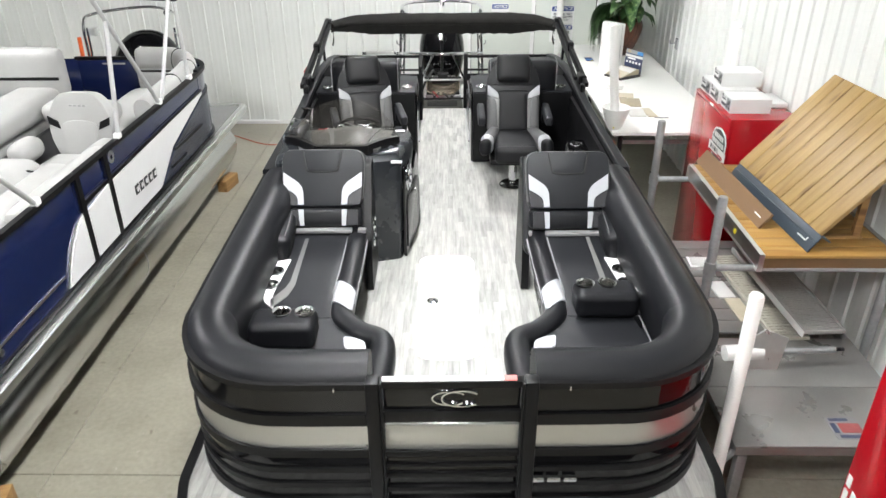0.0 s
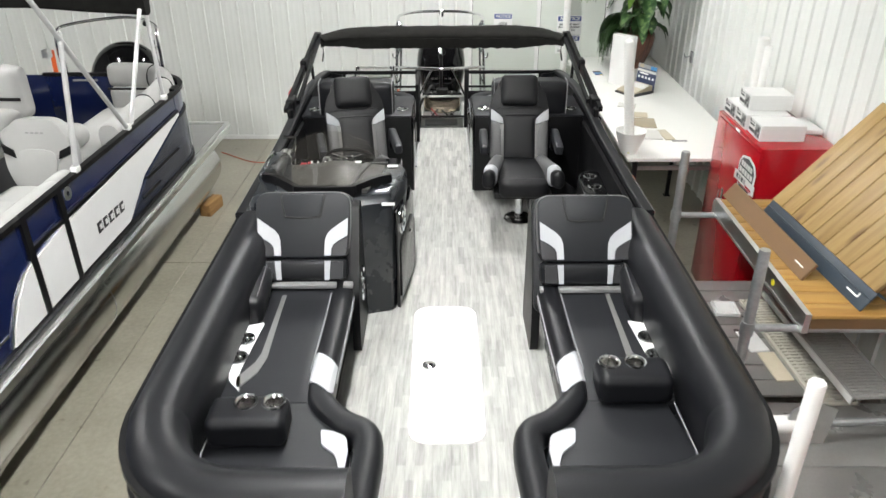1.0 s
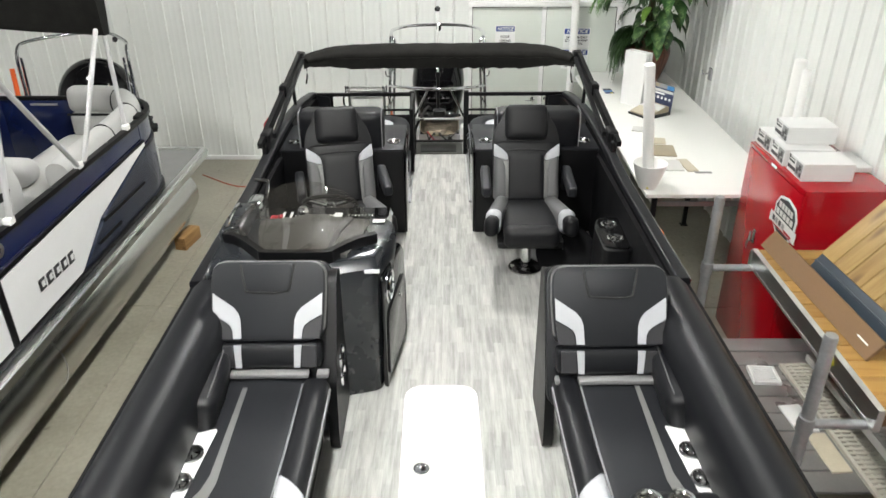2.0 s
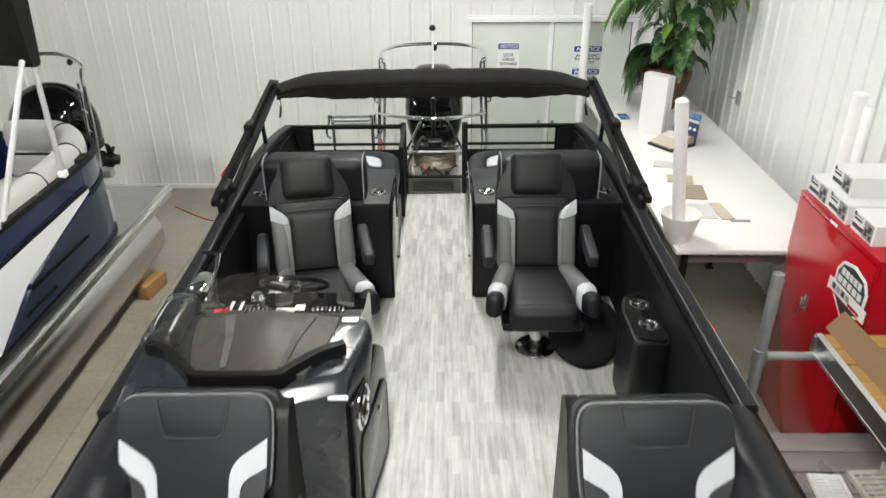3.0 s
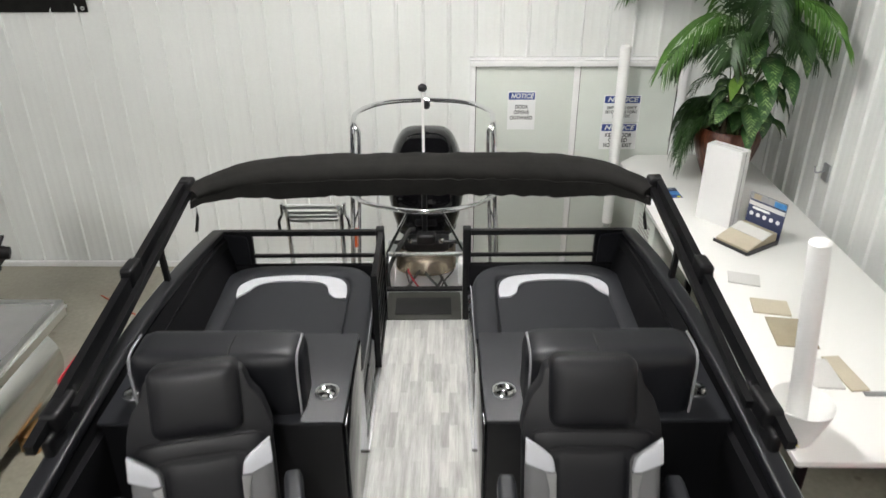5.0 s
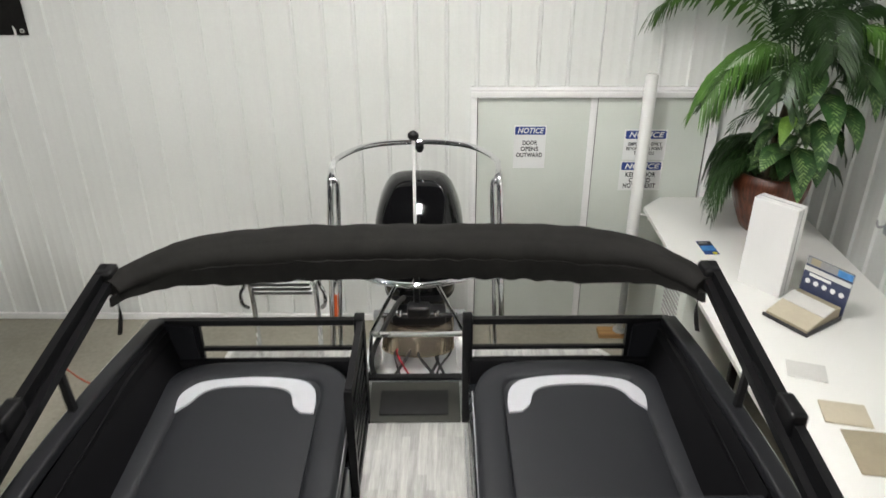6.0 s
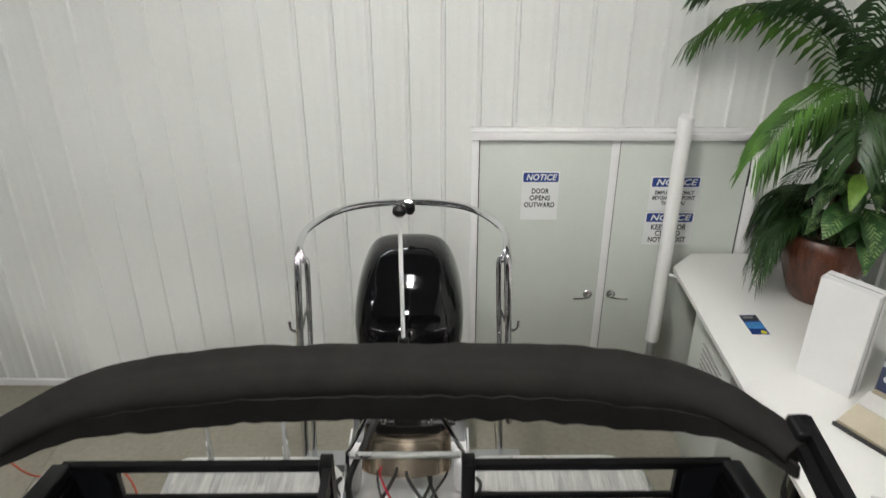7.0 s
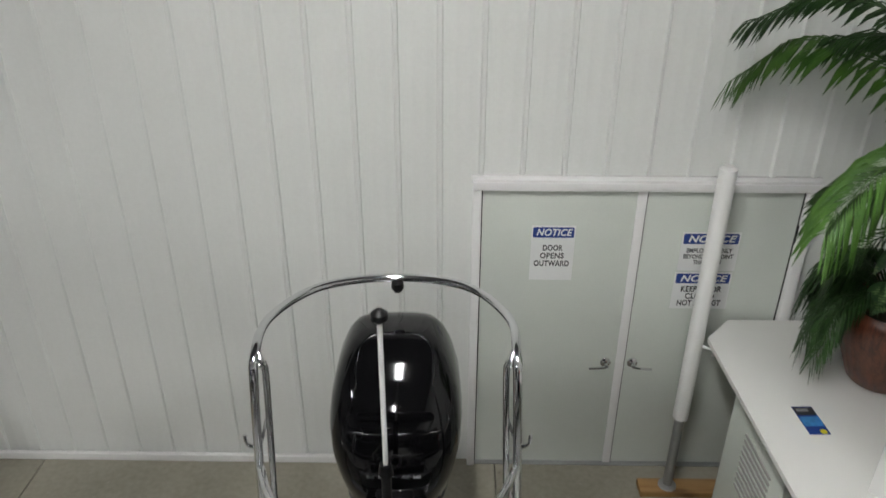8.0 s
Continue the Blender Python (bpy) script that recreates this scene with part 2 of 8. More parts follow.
INK_BLACK = mat("black_print", (0.02, 0.02, 0.022), 0.5, var=0.1, bump=0.0)
INK_BLUE = mat("blue_print", (0.015, 0.045, 0.22), 0.45, var=0.08, bump=0.0)
INK_NAVY = mat("navy_print", (0.035, 0.045, 0.095), 0.35, var=0.2, scale=20, bump=0.0)
INK_SKY = mat("sky_print", (0.05, 0.22, 0.50), 0.35, var=0.3, scale=18, bump=0.0)
INK_GREY = mat("grey_print", (0.25, 0.25, 0.25), 0.5, var=0.15, bump=0.0)
PAPER = mat("white_paper", (0.76, 0.77, 0.76), 0.6, var=0.03, bump=0.0)
ORANGE = mat("orange_plastic", (0.75, 0.12, 0.02), 0.4, var=0.06, bump=0.0)
RED_TAG = mat("red_webbing", (0.35, 0.01, 0.02), 0.7, var=0.15, fine=200, bump=0.1)
ALU_WHITE = mat("pale_anodised_tube", (0.52, 0.52, 0.52), 0.35, 0.3, var=0.05, bump=0.0)
FADED_RED = mat("faded_red_print", (0.30, 0.07, 0.07), 0.5, var=0.25, scale=20, bump=0.0)
GREY_METAL = mat("satin_grey_bar", (0.34, 0.34, 0.34), 0.38, 0.4, var=0.08, bump=0.0)
STEP_GREY = mat("dark_step_vinyl", (0.048, 0.049, 0.041), 0.5, var=0.12, scale=7, fine=160, bump=0.05)
# polished steel with the brown it mirrors put into its colour
BROWN_REFLECTION = mat("polished_steel_brown_reflection", (0.50, 0.42, 0.32), 0.14, 0.9, var=0.08, scale=4, fine=60, bump=0.0)
YELLOW = mat("yellow_sticker", (0.7, 0.62, 0.03), 0.5, var=0.06, bump=0.0)
BEIGE = mat("beige_sample", (0.50, 0.45, 0.34), 0.6, var=0.08, scale=8, fine=90, bump=0.08)
TAN = mat("tan_sample", (0.33, 0.285, 0.20), 0.6, var=0.10, scale=8, fine=90, bump=0.08)
PALE_SAMPLE = mat("pale_grey_sample", (0.58, 0.575, 0.55), 0.6, var=0.06, bump=0.05)
DOCK_GREY = mat("dull_coated_dock_plate", (0.30, 0.295, 0.285), 0.30, 0.55, var=0.10, scale=3, fine=70, bump=0.03)
GREY_PLASTIC = mat("grey_moulded_plastic", (0.34, 0.335, 0.32), 0.55, var=0.08, scale=5, fine=120, bump=0.05)
BEIGE_PLASTIC = mat("beige_moulded_plastic", (0.44, 0.425, 0.36), 0.55, var=0.08, scale=5, fine=120, bump=0.05)
TERRACOTTA = mat("red_brown_bamboo", (0.105, 0.033, 0.016), 0.34, var=0.75, scale=5, fine=40, bump=0.2, stretch=(6, 6, 0.5), tint=(0.030, 0.009, 0.005), coat=0.15)
SOIL = mat("brown_moss", (0.06, 0.045, 0.025), 0.95, var=0.4, scale=30, fine=150, bump=0.5)
LEAF_DARK = mat("dark_leaf", (0.026, 0.066, 0.014), 0.48, var=0.35, scale=14, fine=90, bump=0.05, tint=(0.014, 0.045, 0.011), island=0.3)
LEAF_LIGHT = mat("pale_palm_leaf", (0.085, 0.19, 0.03), 0.42, var=0.3, scale=8, fine=90, bump=0.05, tint=(0.055, 0.15, 0.03), island=0.3)


def veined_leaf(name):
    """Broad leaf: dark green margin, pale streaks that run out from the rib."""
    m = mat(name, (0.022, 0.072, 0.016), 0.48, var=0.3, scale=14, fine=90, bump=0.05, tint=(0.014, 0.055, 0.012), island=0.25)
    nt = m.node_tree
    p = nt.nodes["Principled BSDF"]
    base = p.inputs["Base Color"].links[0].from_socket
    uv = nt.nodes.new("ShaderNodeUVMap")
    uv.uv_map = "leaf"
    mp = nt.nodes.new("ShaderNodeMapping")
    nt.links.new(uv.outputs[0], mp.inputs[0])
    wave = nd(nt, "ShaderNodeTexWave", Scale=3.6, Distortion=1.6, Detail=2.0)
    wave.bands_direction = "Y"
    nt.links.new(mp.outputs[0], wave.inputs["Vector"])
    sep = nt.nodes.new("ShaderNodeSeparateXYZ")
    nt.links.new(uv.outputs[0], sep.inputs[0])
    fade = nt.nodes.new("ShaderNodeMapRange")
    fade.inputs["From Min"].default_value, fade.inputs["From Max"].default_value = 0.25, 0.80
    fade.inputs["To Min"].default_value, fade.inputs["To Max"].default_value = 0.75, 0.0
    nt.links.new(sep.outputs[0], fade.inputs[0])
    mul = nt.nodes.new("ShaderNodeMath")
    mul.operation = "MULTIPLY"
    blot = nd(nt, "ShaderNodeTexNoise", Scale=22.0, Detail=3.0)
    pos = nt.nodes.new("ShaderNodeNewGeometry")
    nt.links.new(pos.outputs["Position"], blot.inputs["Vector"])
    patch = nt.nodes.new("ShaderNodeMapRange")
    patch.inputs["From Min"].default_value, patch.inputs["From Max"].default_value = 0.44, 0.60
    nt.links.new(blot.outputs[0], patch.inputs[0])
    broken = nt.nodes.new("ShaderNodeMath")
    broken.operation = "MULTIPLY"
    nt.links.new(wave.outputs["Fac"], broken.inputs[0])
    nt.links.new(patch.outputs[0], broken.inputs[1])
    nt.links.new(broken.outputs[0], mul.inputs[0])
    nt.links.new(fade.outputs[0], mul.inputs[1])
    mx = nt.nodes.new("ShaderNodeMix")
    mx.data_type = "RGBA"
    nt.links.new(mul.outputs[0], mx.inputs["Factor"])
    nt.links.new(base, mx.inputs["A"])
    mx.inputs["B"].default_value = (0.28, 0.42, 0.15, 1)
    nt.links.new(mx.outputs["Result"], p.inputs["Base Color"])
    return m


LEAF_VEIN = veined_leaf("variegated_leaf")
LEAF_PALE = mat("young_pale_leaf", (0.24, 0.42, 0.07), 0.4, var=0.2, scale=14, fine=70, bump=0.05, tint=(0.14, 0.30, 0.04))
STEM = mat("green_stem", (0.06, 0.10, 0.03), 0.5, var=0.3, scale=20, bump=0.05)
PINE = wood("knotty_pine", (0.345, 0.228, 0.086), (0.235, 0.140, 0.046), grain_axis=0, rough=0.46)
CEDAR = wood("honey_pine_deck", (0.36, 0.205, 0.055), (0.25, 0.122, 0.027), grain_axis=0, knots=False)
# dark brown for the shade inside the plank gaps
GAP_SHADE = mat("dark_plank_gap", (0.060, 0.034, 0.014), 0.8, var=0.2, scale=6, bump=0.05)
FLOAT_ALU = mat("rolled_aluminium_sheet", (0.61, 0.61, 0.59), 0.20, 1.0, var=0.14, scale=1.6, fine=30, bump=0.02, stretch=(5, 0.4, 5), rvar=0.10)
BLOCK_WOOD = wood("rough_timber", (0.36, 0.21, 0.08), (0.22, 0.115, 0.042), grain_axis=0, rough=0.8)
LAMP_GLOW = emitter("lamp_diffuser", (0.99, 0.985, 0.98), LAMP_POWER)


def tinted_glass(name, col, opacity):
    m = bpy.data.materials.new(name)
    m.use_nodes = True
    nt = m.node_tree
    p = nt.nodes["Principled BSDF"]
    tr = nt.nodes.new("ShaderNodeBsdfTransparent")
    tr.inputs[0].default_value = (*col, 1)
    p.inputs["Base Color"].default_value = (0.10, 0.095, 0.085, 1)
    p.inputs["Roughness"].default_value = 0.08
    mx = nt.nodes.new("ShaderNodeMixShader")
    mx.inputs[0].default_value = opacity
    nt.links.new(tr.outputs[0], mx.inputs[1])
    nt.links.new(p.outputs[0], mx.inputs[2])
    nt.links.new(mx.outputs[0], nt.nodes["Material Output"].inputs[0])
    return m


SMOKE = tinted_glass("smoked_acrylic", (0.88, 0.87, 0.85), 0.10)

# ---- mesh helpers ----


def box(c, s, bev=0.01, seg=2, m=None):
    """A box with rounded edges: centre, size."""
    bm = bmesh.new()
    bmesh.ops.create_cube(bm, size=1.0)
    bmesh.ops.scale(bm, vec=s, verts=bm.verts)
    if bev > 0:
        bmesh.ops.bevel(bm, geom=list(bm.edges), offset=min(bev, 0.49 * min(s)), segments=seg, profile=0.5, affect="EDGES")
    bmesh.ops.translate(bm, vec=c, verts=bm.verts)
    if m is not None:
        bmesh.ops.transform(bm, matrix=m, verts=bm.verts)
    return bm


def pad(c, s, r, puff=0.0, m=None, n=10):
    """A stuffed cushion: a box with round edges whose large faces swell."""
    bm = bmesh.new()
    bmesh.ops.create_cube(bm, size=2.0)
    bmesh.ops.subdivide_edges(bm, edges=list(bm.edges), cuts=n, use_grid_fill=True)
    hx, hy, hz = s[0] / 2, s[1] / 2, s[2] / 2
    rr = min(r, hx, hy, hz)
    for v in bm.verts:
        q = Vector((v.co.x * hx, v.co.y * hy, v.co.z * hz))
        core = Vector((max(-hx + rr, min(hx - rr, q.x)), max(-hy + rr, min(hy - rr, q.y)), max(-hz + rr, min(hz - rr, q.z))))
        d = q - core
        if d.length > 1e-9:
            q = core + d.normalized() * rr
        if puff:
            f = (1 - v.co.x ** 2) * (1 - v.co.y ** 2) if s[2] <= min(s[0], s[1]) else ((1 - v.co.x ** 2) * (1 - v.co.z ** 2) if s[1] <= s[0] else (1 - v.co.y ** 2) * (1 - v.co.z ** 2))
            if s[2] <= min(s[0], s[1]):
                q.z += puff * f * (1 if q.z > 0 else -1)
            elif s[1] <= s[0]:
                q.y += puff * f * (1 if q.y > 0 else -1)
            else:
                q.x += puff * f * (1 if q.x > 0 else -1)
        v.co = q
    bmesh.ops.translate(bm, vec=c, verts=bm.verts)
    if m is not None:
        bmesh.ops.transform(bm, matrix=m, verts=bm.verts)
    return bm


def curve_points(ctrl, n=8):
    """A smooth line through the given points."""
    p = [Vector(c) for c in ctrl]
    p = [p[0] * 2 - p[1]] + p + [p[-1] * 2 - p[-2]]
    out = []
    for i in range(1, len(p) - 2):
        for k in range(n):
            t = k / n
            a, b, c, d = p[i - 1], p[i], p[i + 1], p[i + 2]
            out.append(0.5 * ((2 * b) + (c - a) * t + (2 * a - 5 * b + 4 * c - d) * t * t + (3 * b - a - 3 * c + d) * t ** 3))
    out.append(p[-2])
    return out


def sweep(profile, path, up=(0, 0, 1), closed=False, scales=None):
    """Carry a closed outline (sideways, up) along a path."""
    bm = bmesh.new()
    path = [Vector(q) for q in path]
    rings = []
    n = len(path)
    for i, q in enumerate(path):
        t = (path[min(i + 1, n - 1)] - path[max(i - 1, 0)]).normalized()
        if closed:
            t = (path[(i + 1) % n] - path[i - 1]).normalized()
        u = Vector(up)
        side = t.cross(u)
        if side.length < 1e-5:
            side = Vector((1, 0, 0))
        side.normalize()
        u = side.cross(t).normalized()
        k = scales[i] if scales else 1.0
        rings.append([bm.verts.new(q + side * a * k + u * b * k) for a, b in profile])
    m = len(profile)
    for i in range(n if closed else n - 1):
        r0, r1 = rings[i], rings[(i + 1) % n]
        for j in range(m):
            bm.faces.new((r0[j], r0[(j + 1) % m], r1[(j + 1) % m], r1[j]))
    if not closed:
        bm.faces.new(list(reversed(rings[0])))
        bm.faces.new(rings[-1])
    bmesh.ops.recalc_face_normals(bm, faces=bm.faces)
    return bm


def ring(r, n=10, ry=None):
    return [(r * math.cos(2 * math.pi * i / n), (ry or r) * math.sin(2 * math.pi * i / n)) for i in range(n)]


def rect(w, h, a0=0.0, b0=0.0):
    return [(a0 - w / 2, b0 - h / 2), (a0 + w / 2, b0 - h / 2), (a0 + w / 2, b0 + h / 2), (a0 - w / 2, b0 + h / 2)]


def tube(path, r, n=10, closed=False, up=(0, 0, 1), scales=None):
    """A round tube along a path, without twist where it turns upright."""
    bm = bmesh.new()
    path = [Vector(q) for q in path]
    k = len(path)
    tans = []
    for i in range(k):
        d = path[(i + 1) % k] - path[i - 1] if closed else path[min(i + 1, k - 1)] - path[max(i - 1, 0)]
        tans.append(d.normalized() if d.length > 1e-9 else Vector((0, 0, 1)))
    side = tans[0].cross(Vector((0, 0, 1)))
    if side.length < 0.05:
        side = tans[0].cross(Vector((1, 0, 0)))
    side.normalize()
    rings = []
    for i in range(k):
        side = (side - tans[i] * side.dot(tans[i])).normalized()
        u = side.cross(tans[i])
        f = r * (scales[i] if scales else 1.0)
        rings.append([bm.verts.new(path[i] + side * f * math.cos(2 * math.pi * j / n) + u * f * math.sin(2 * math.pi * j / n)) for j in range(n)])
    for i in range(k if closed else k - 1):
        r0, r1 = rings[i], rings[(i + 1) % k]
        for j in range(n):
            bm.faces.new((r0[j], r0[(j + 1) % n], r1[(j + 1) % n], r1[j]))
    if not closed:
        bm.faces.new(list(reversed(rings[0])))
        bm.faces.new(rings[-1])
    bmesh.ops.recalc_face_normals(bm, faces=bm.faces)
    return bm


def bar(a, b, w, h, up=(0, 0, 1)):
    return sweep(rect(w, h), [a, b], up)


def lathe(profile, n=24, c=(0, 0, 0), m=None):
    bm = bmesh.new()
    rings = []
    for r, z in profile:
        if r < 1e-6:
            rings.append([bm.verts.new((0, 0, z))])
        else:
            rings.append([bm.verts.new((r * math.cos(2 * math.pi * i / n), r * math.sin(2 * math.pi * i / n), z)) for i in range(n)])
    for a, b in zip(rings, rings[1:]):
        if len(a) == 1 and len(b) == 1:
            continue
        for i in range(n):
            j = (i + 1) % n
            if len(a) == 1:
                bm.faces.new((a[0], b[j], b[i]))
            elif len(b) == 1:
                bm.faces.new((a[i], a[j], b[0]))
            else:
                bm.faces.new((a[i], a[j], b[j], b[i]))
    bmesh.ops.recalc_face_normals(bm, faces=bm.faces)
    bmesh.ops.translate(bm, vec=c, verts=bm.verts)
    if m is not None:
        bmesh.ops.transform(bm, matrix=m, verts=bm.verts)
    return bm


def prism(poly, h, m=None, bev=0.0):
    """A flat outline in x and y, raised to a height h."""
    bm = bmesh.new()
    lo = [bm.verts.new((x, y, 0)) for x, y in poly]
    hi = [bm.verts.new((x, y, h)) for x, y in poly]
    bm.faces.new(list(reversed(lo)))
    bm.faces.new(hi)
    n = len(poly)
    for i in range(n):
        bm.faces.new((lo[i], lo[(i + 1) % n], hi[(i + 1) % n], hi[i]))
    bmesh.ops.recalc_face_normals(bm, faces=bm.faces)
    if bev > 0:
        bmesh.ops.bevel(bm, geom=list(bm.edges), offset=bev, segments=2, profile=0.5, affect="EDGES", clamp_overlap=True)
    if m is not None:
        bmesh.ops.transform(bm, matrix=m, verts=bm.verts)
    return bm


def round_poly(pts, r, n=5):
    """Round the corners of a flat outline."""
    out = []
    k = len(pts)
    for i in range(k):
        p, a, b = Vector(pts[i]), Vector(pts[i - 1]), Vector(pts[(i + 1) % k])
        da, db = (a - p), (b - p)
        rr = min(r, da.length * 0.45, db.length * 0.45)
        s, e = p + da.normalized() * rr, p + db.normalized() * rr
        for j in range(n + 1):
            t = j / n
            q = s * (1 - t) ** 2 + p * 2 * t * (1 - t) + e * t * t
            out.append((q.x, q.y))
    return out


def join(*bms):
    """Several pieces of one part as one mesh."""
    first = bms[0]
    for other in bms[1:]:
        me = bpy.data.meshes.new("piece")
        other.to_mesh(me)
        other.free()
        first.from_mesh(me)
        bpy.data.meshes.remove(me)
    return first


def finish(name, bm, material, angle=35):
    me = bpy.data.meshes.new(name)
    bm.to_mesh(me)
    bm.free()
    me.materials.append(material)
    me.polygons.foreach_set("use_smooth", [True] * len(me.polygons))
    me.set_sharp_from_angle(angle=radians(angle))
    return me


def part(name, bm, material, parent, label=""):
    """One mesh object under a thing or under a part."""
    ob = new(name, finish(name, bm, material))
    ob.parent = parent
    if label:
        tagged(ob, label)
    return ob


def each(name, bms, material, parent, label=""):
    """Several like pieces, each a part of its own."""
    return [part(name, bm, material, parent, label) for bm in bms]


def thing(name, m, label, category, group="", kind=""):
    """An Empty at the base of a thing, which parents its parts."""
    ob = new(name)
    ob.empty_display_size = 0.1
    ob.matrix_world = m
    ob.matrix_basis = m
    return tagged(ob, label, category, group, kind)


def solo(name, bm, material, m, label, category, group="", kind=""):
    """A thing of one mesh."""
    ob = new(name, finish(name, bm, material))
    ob.matrix_basis = m
    return tagged(ob, label, category, group, kind)


def move(x, y, z):
    return Matrix.Translation((x, y, z))


def mirrored(bm):
    """The same piece for the other side of the boat."""
    bmesh.ops.scale(bm, vec=(-1, 1, 1), verts=bm.verts)
    bmesh.ops.reverse_faces(bm, faces=bm.faces)
    return bm


IDENT = Matrix.Identity(4)

# ---- the room ----
WALL_Y, WALL_X = 11.56, 3.29
LEFT_X, NEAR_Y, CEIL_Z = -9.0, -9.0, 5.9


def ribbed(length, height, start=0.0, pitch=0.2385, depth=0.021):
    """Ribbed steel cladding: narrow tall ribs with two faint ribs between; start is where the sheet lies on the wall."""
    pts = [(0.0, 0.0)]
    k = math.floor(start / pitch) - 1
    while k * pitch < start + length:
        for dx, d in ((-0.019, 0), (-0.009, 1), (0.009, 1), (0.016, 0), (0.070, 0), (0.077, 0.05), (0.087, 0.05), (0.094, 0), (0.144, 0), (0.151, 0.05), (0.161, 0.05), (0.168, 0)):
            a = k * pitch + dx - start
            if 0.001 < a < length - 0.001:
                pts.append((a, d * depth))
        k += 1
    pts.append((length, 0.0))
    bm = bmesh.new()
    lo = [bm.verts.new((a, -b, 0)) for a, b in pts]
    hi = [bm.verts.new((a, -b, height)) for a, b in pts]
    lb = [bm.verts.new((a, 0.02, 0)) for a in (0, length)]
    hb = [bm.verts.new((a, 0.02, height)) for a in (0, length)]
    for i in range(len(pts) - 1):
        bm.faces.new((lo[i], lo[i + 1], hi[i + 1], hi[i]))
    bm.faces.new((lb[1], lb[0], hb[0], hb[1]))
    bm.faces.new((lo[0], hi[0], hb[0], lb[0]))
    bm.faces.new((lo[-1], lb[1], hb[1], hi[-1]))
    return bm


floor = new("floor")
tagged(floor, "sealed beige-grey concrete floor with saw-cut joints", "floor", kind="structure")
JX, JY = (LEFT_X, -5.6, -2.60, 0.6, 3.4), (NEAR_Y, -3.6, 0.15, 3.87, 7.6, 11.62)
for i in range(len(JX) - 1):
    for j in range(len(JY) - 1):
        w, d = JX[i + 1] - JX[i] - 0.006, JY[j + 1] - JY[j] - 0.006
        part("slab", box(((JX[i] + JX[i + 1]) / 2, (JY[j] + JY[j + 1]) / 2, -0.06), (w, d, 0.12), 0.004, 1), CONCRETE, floor)
part("base", box((-2.8, 1.3, -0.14), (12.4, 20.7, 0.03), 0), RUBBER, floor)

wall_north = new("wall_north")
tagged(wall_north, "white ribbed steel wall behind the boats", "wall", kind="structure")
DOOR_L, DOOR_R, DOOR_H = 0.405, 2.40, 2.178
x = LEFT_X
panels = []
while x < DOOR_L - 0.02:
    w = min(1.0, DOOR_L - x)
    panels.append((x, w, 0.0, CEIL_Z))
    x += 1.0
x = DOOR_L
while x < DOOR_R - 0.02:
    w = min(1.0, DOOR_R - x)
    panels.append((x, w, DOOR_H, CEIL_Z - DOOR_H))
    x += 1.0
panels.append((DOOR_R, WALL_X - DOOR_R, 0.0, CEIL_Z))
for x, w, z, h in panels:
    bm = ribbed(w, h, x - 0.6905)
    bmesh.ops.translate(bm, vec=(x, WALL_Y, z), verts=bm.verts)
    part("panel", bm, WALL_WHITE, wall_north)
part("backing", join(box(((LEFT_X + DOOR_L) / 2, WALL_Y + 0.10, CEIL_Z / 2), (DOOR_L - LEFT_X, 0.14, CEIL_Z), 0),
                     box(((DOOR_R + WALL_X + 0.2) / 2, WALL_Y + 0.10, CEIL_Z / 2), (WALL_X + 0.2 - DOOR_R, 0.14, CEIL_Z), 0),
                     box(((DOOR_L + DOOR_R) / 2, WALL_Y + 0.10, (DOOR_H + CEIL_Z) / 2), (DOOR_R - DOOR_L, 0.14, CEIL_Z - DOOR_H), 0)), WALL_WHITE, wall_north)

wall_east = new("wall_east")
tagged(wall_east, "white ribbed steel side wall", "wall", kind="structure")
y = NEAR_Y
while y < WALL_Y - 0.02:
    w = min(1.0, WALL_Y - y)
    bm = ribbed(w, CEIL_Z, -y)
    bmesh.ops.transform(bm, matrix=move(WALL_X, y + w, 0) @ Matrix.Rotation(-math.pi / 2, 4, "Z"), verts=bm.verts)
    part("panel", bm, WALL_WHITE, wall_east)
    y += 1.0
part("backing", box((WALL_X + 0.11, (NEAR_Y + WALL_Y) / 2, CEIL_Z / 2), (0.14, WALL_Y - NEAR_Y, CEIL_Z), 0), WALL_WHITE, wall_east)
# west and south walls are unseen; their grey keeps gloss reflections dark
solo("wall_west", box((LEFT_X - 0.1, (NEAR_Y + WALL_Y) / 2, CEIL_Z / 2), (0.2, WALL_Y - NEAR_Y + 0.4, CEIL_Z), 0), WALL_GREY, IDENT, "unseen grey wall on the far side, added to darken reflections", "wall", kind="structure")
solo("wall_south", box(((LEFT_X + WALL_X) / 2, NEAR_Y - 0.1, CEIL_Z / 2), (WALL_X - LEFT_X + 0.4, 0.2, CEIL_Z), 0), WALL_GREY, IDENT, "unseen grey wall at the other end, added to darken reflections", "wall", kind="structure")
solo("ceiling", box(((LEFT_X + WALL_X) / 2, (NEAR_Y + WALL_Y) / 2, CEIL_Z + 0.06), (WALL_X - LEFT_X + 0.5, WALL_Y - NEAR_Y + 0.5, 0.12), 0), CEIL_WHITE, IDENT, "dark lined ceiling of the hall", "ceiling", kind="structure")

solo("baseboard", join(box(((LEFT_X + 0.30) / 2, WALL_Y - 0.045, 0.03), (0.30 - LEFT_X, 0.03, 0.06), 0.004), box((2.9, WALL_Y - 0.045, 0.03), (0.74, 0.03, 0.06), 0.004)), TRIM_WHITE, IDENT, "white steel base trim along the ribbed wall", "trim", kind="structure")

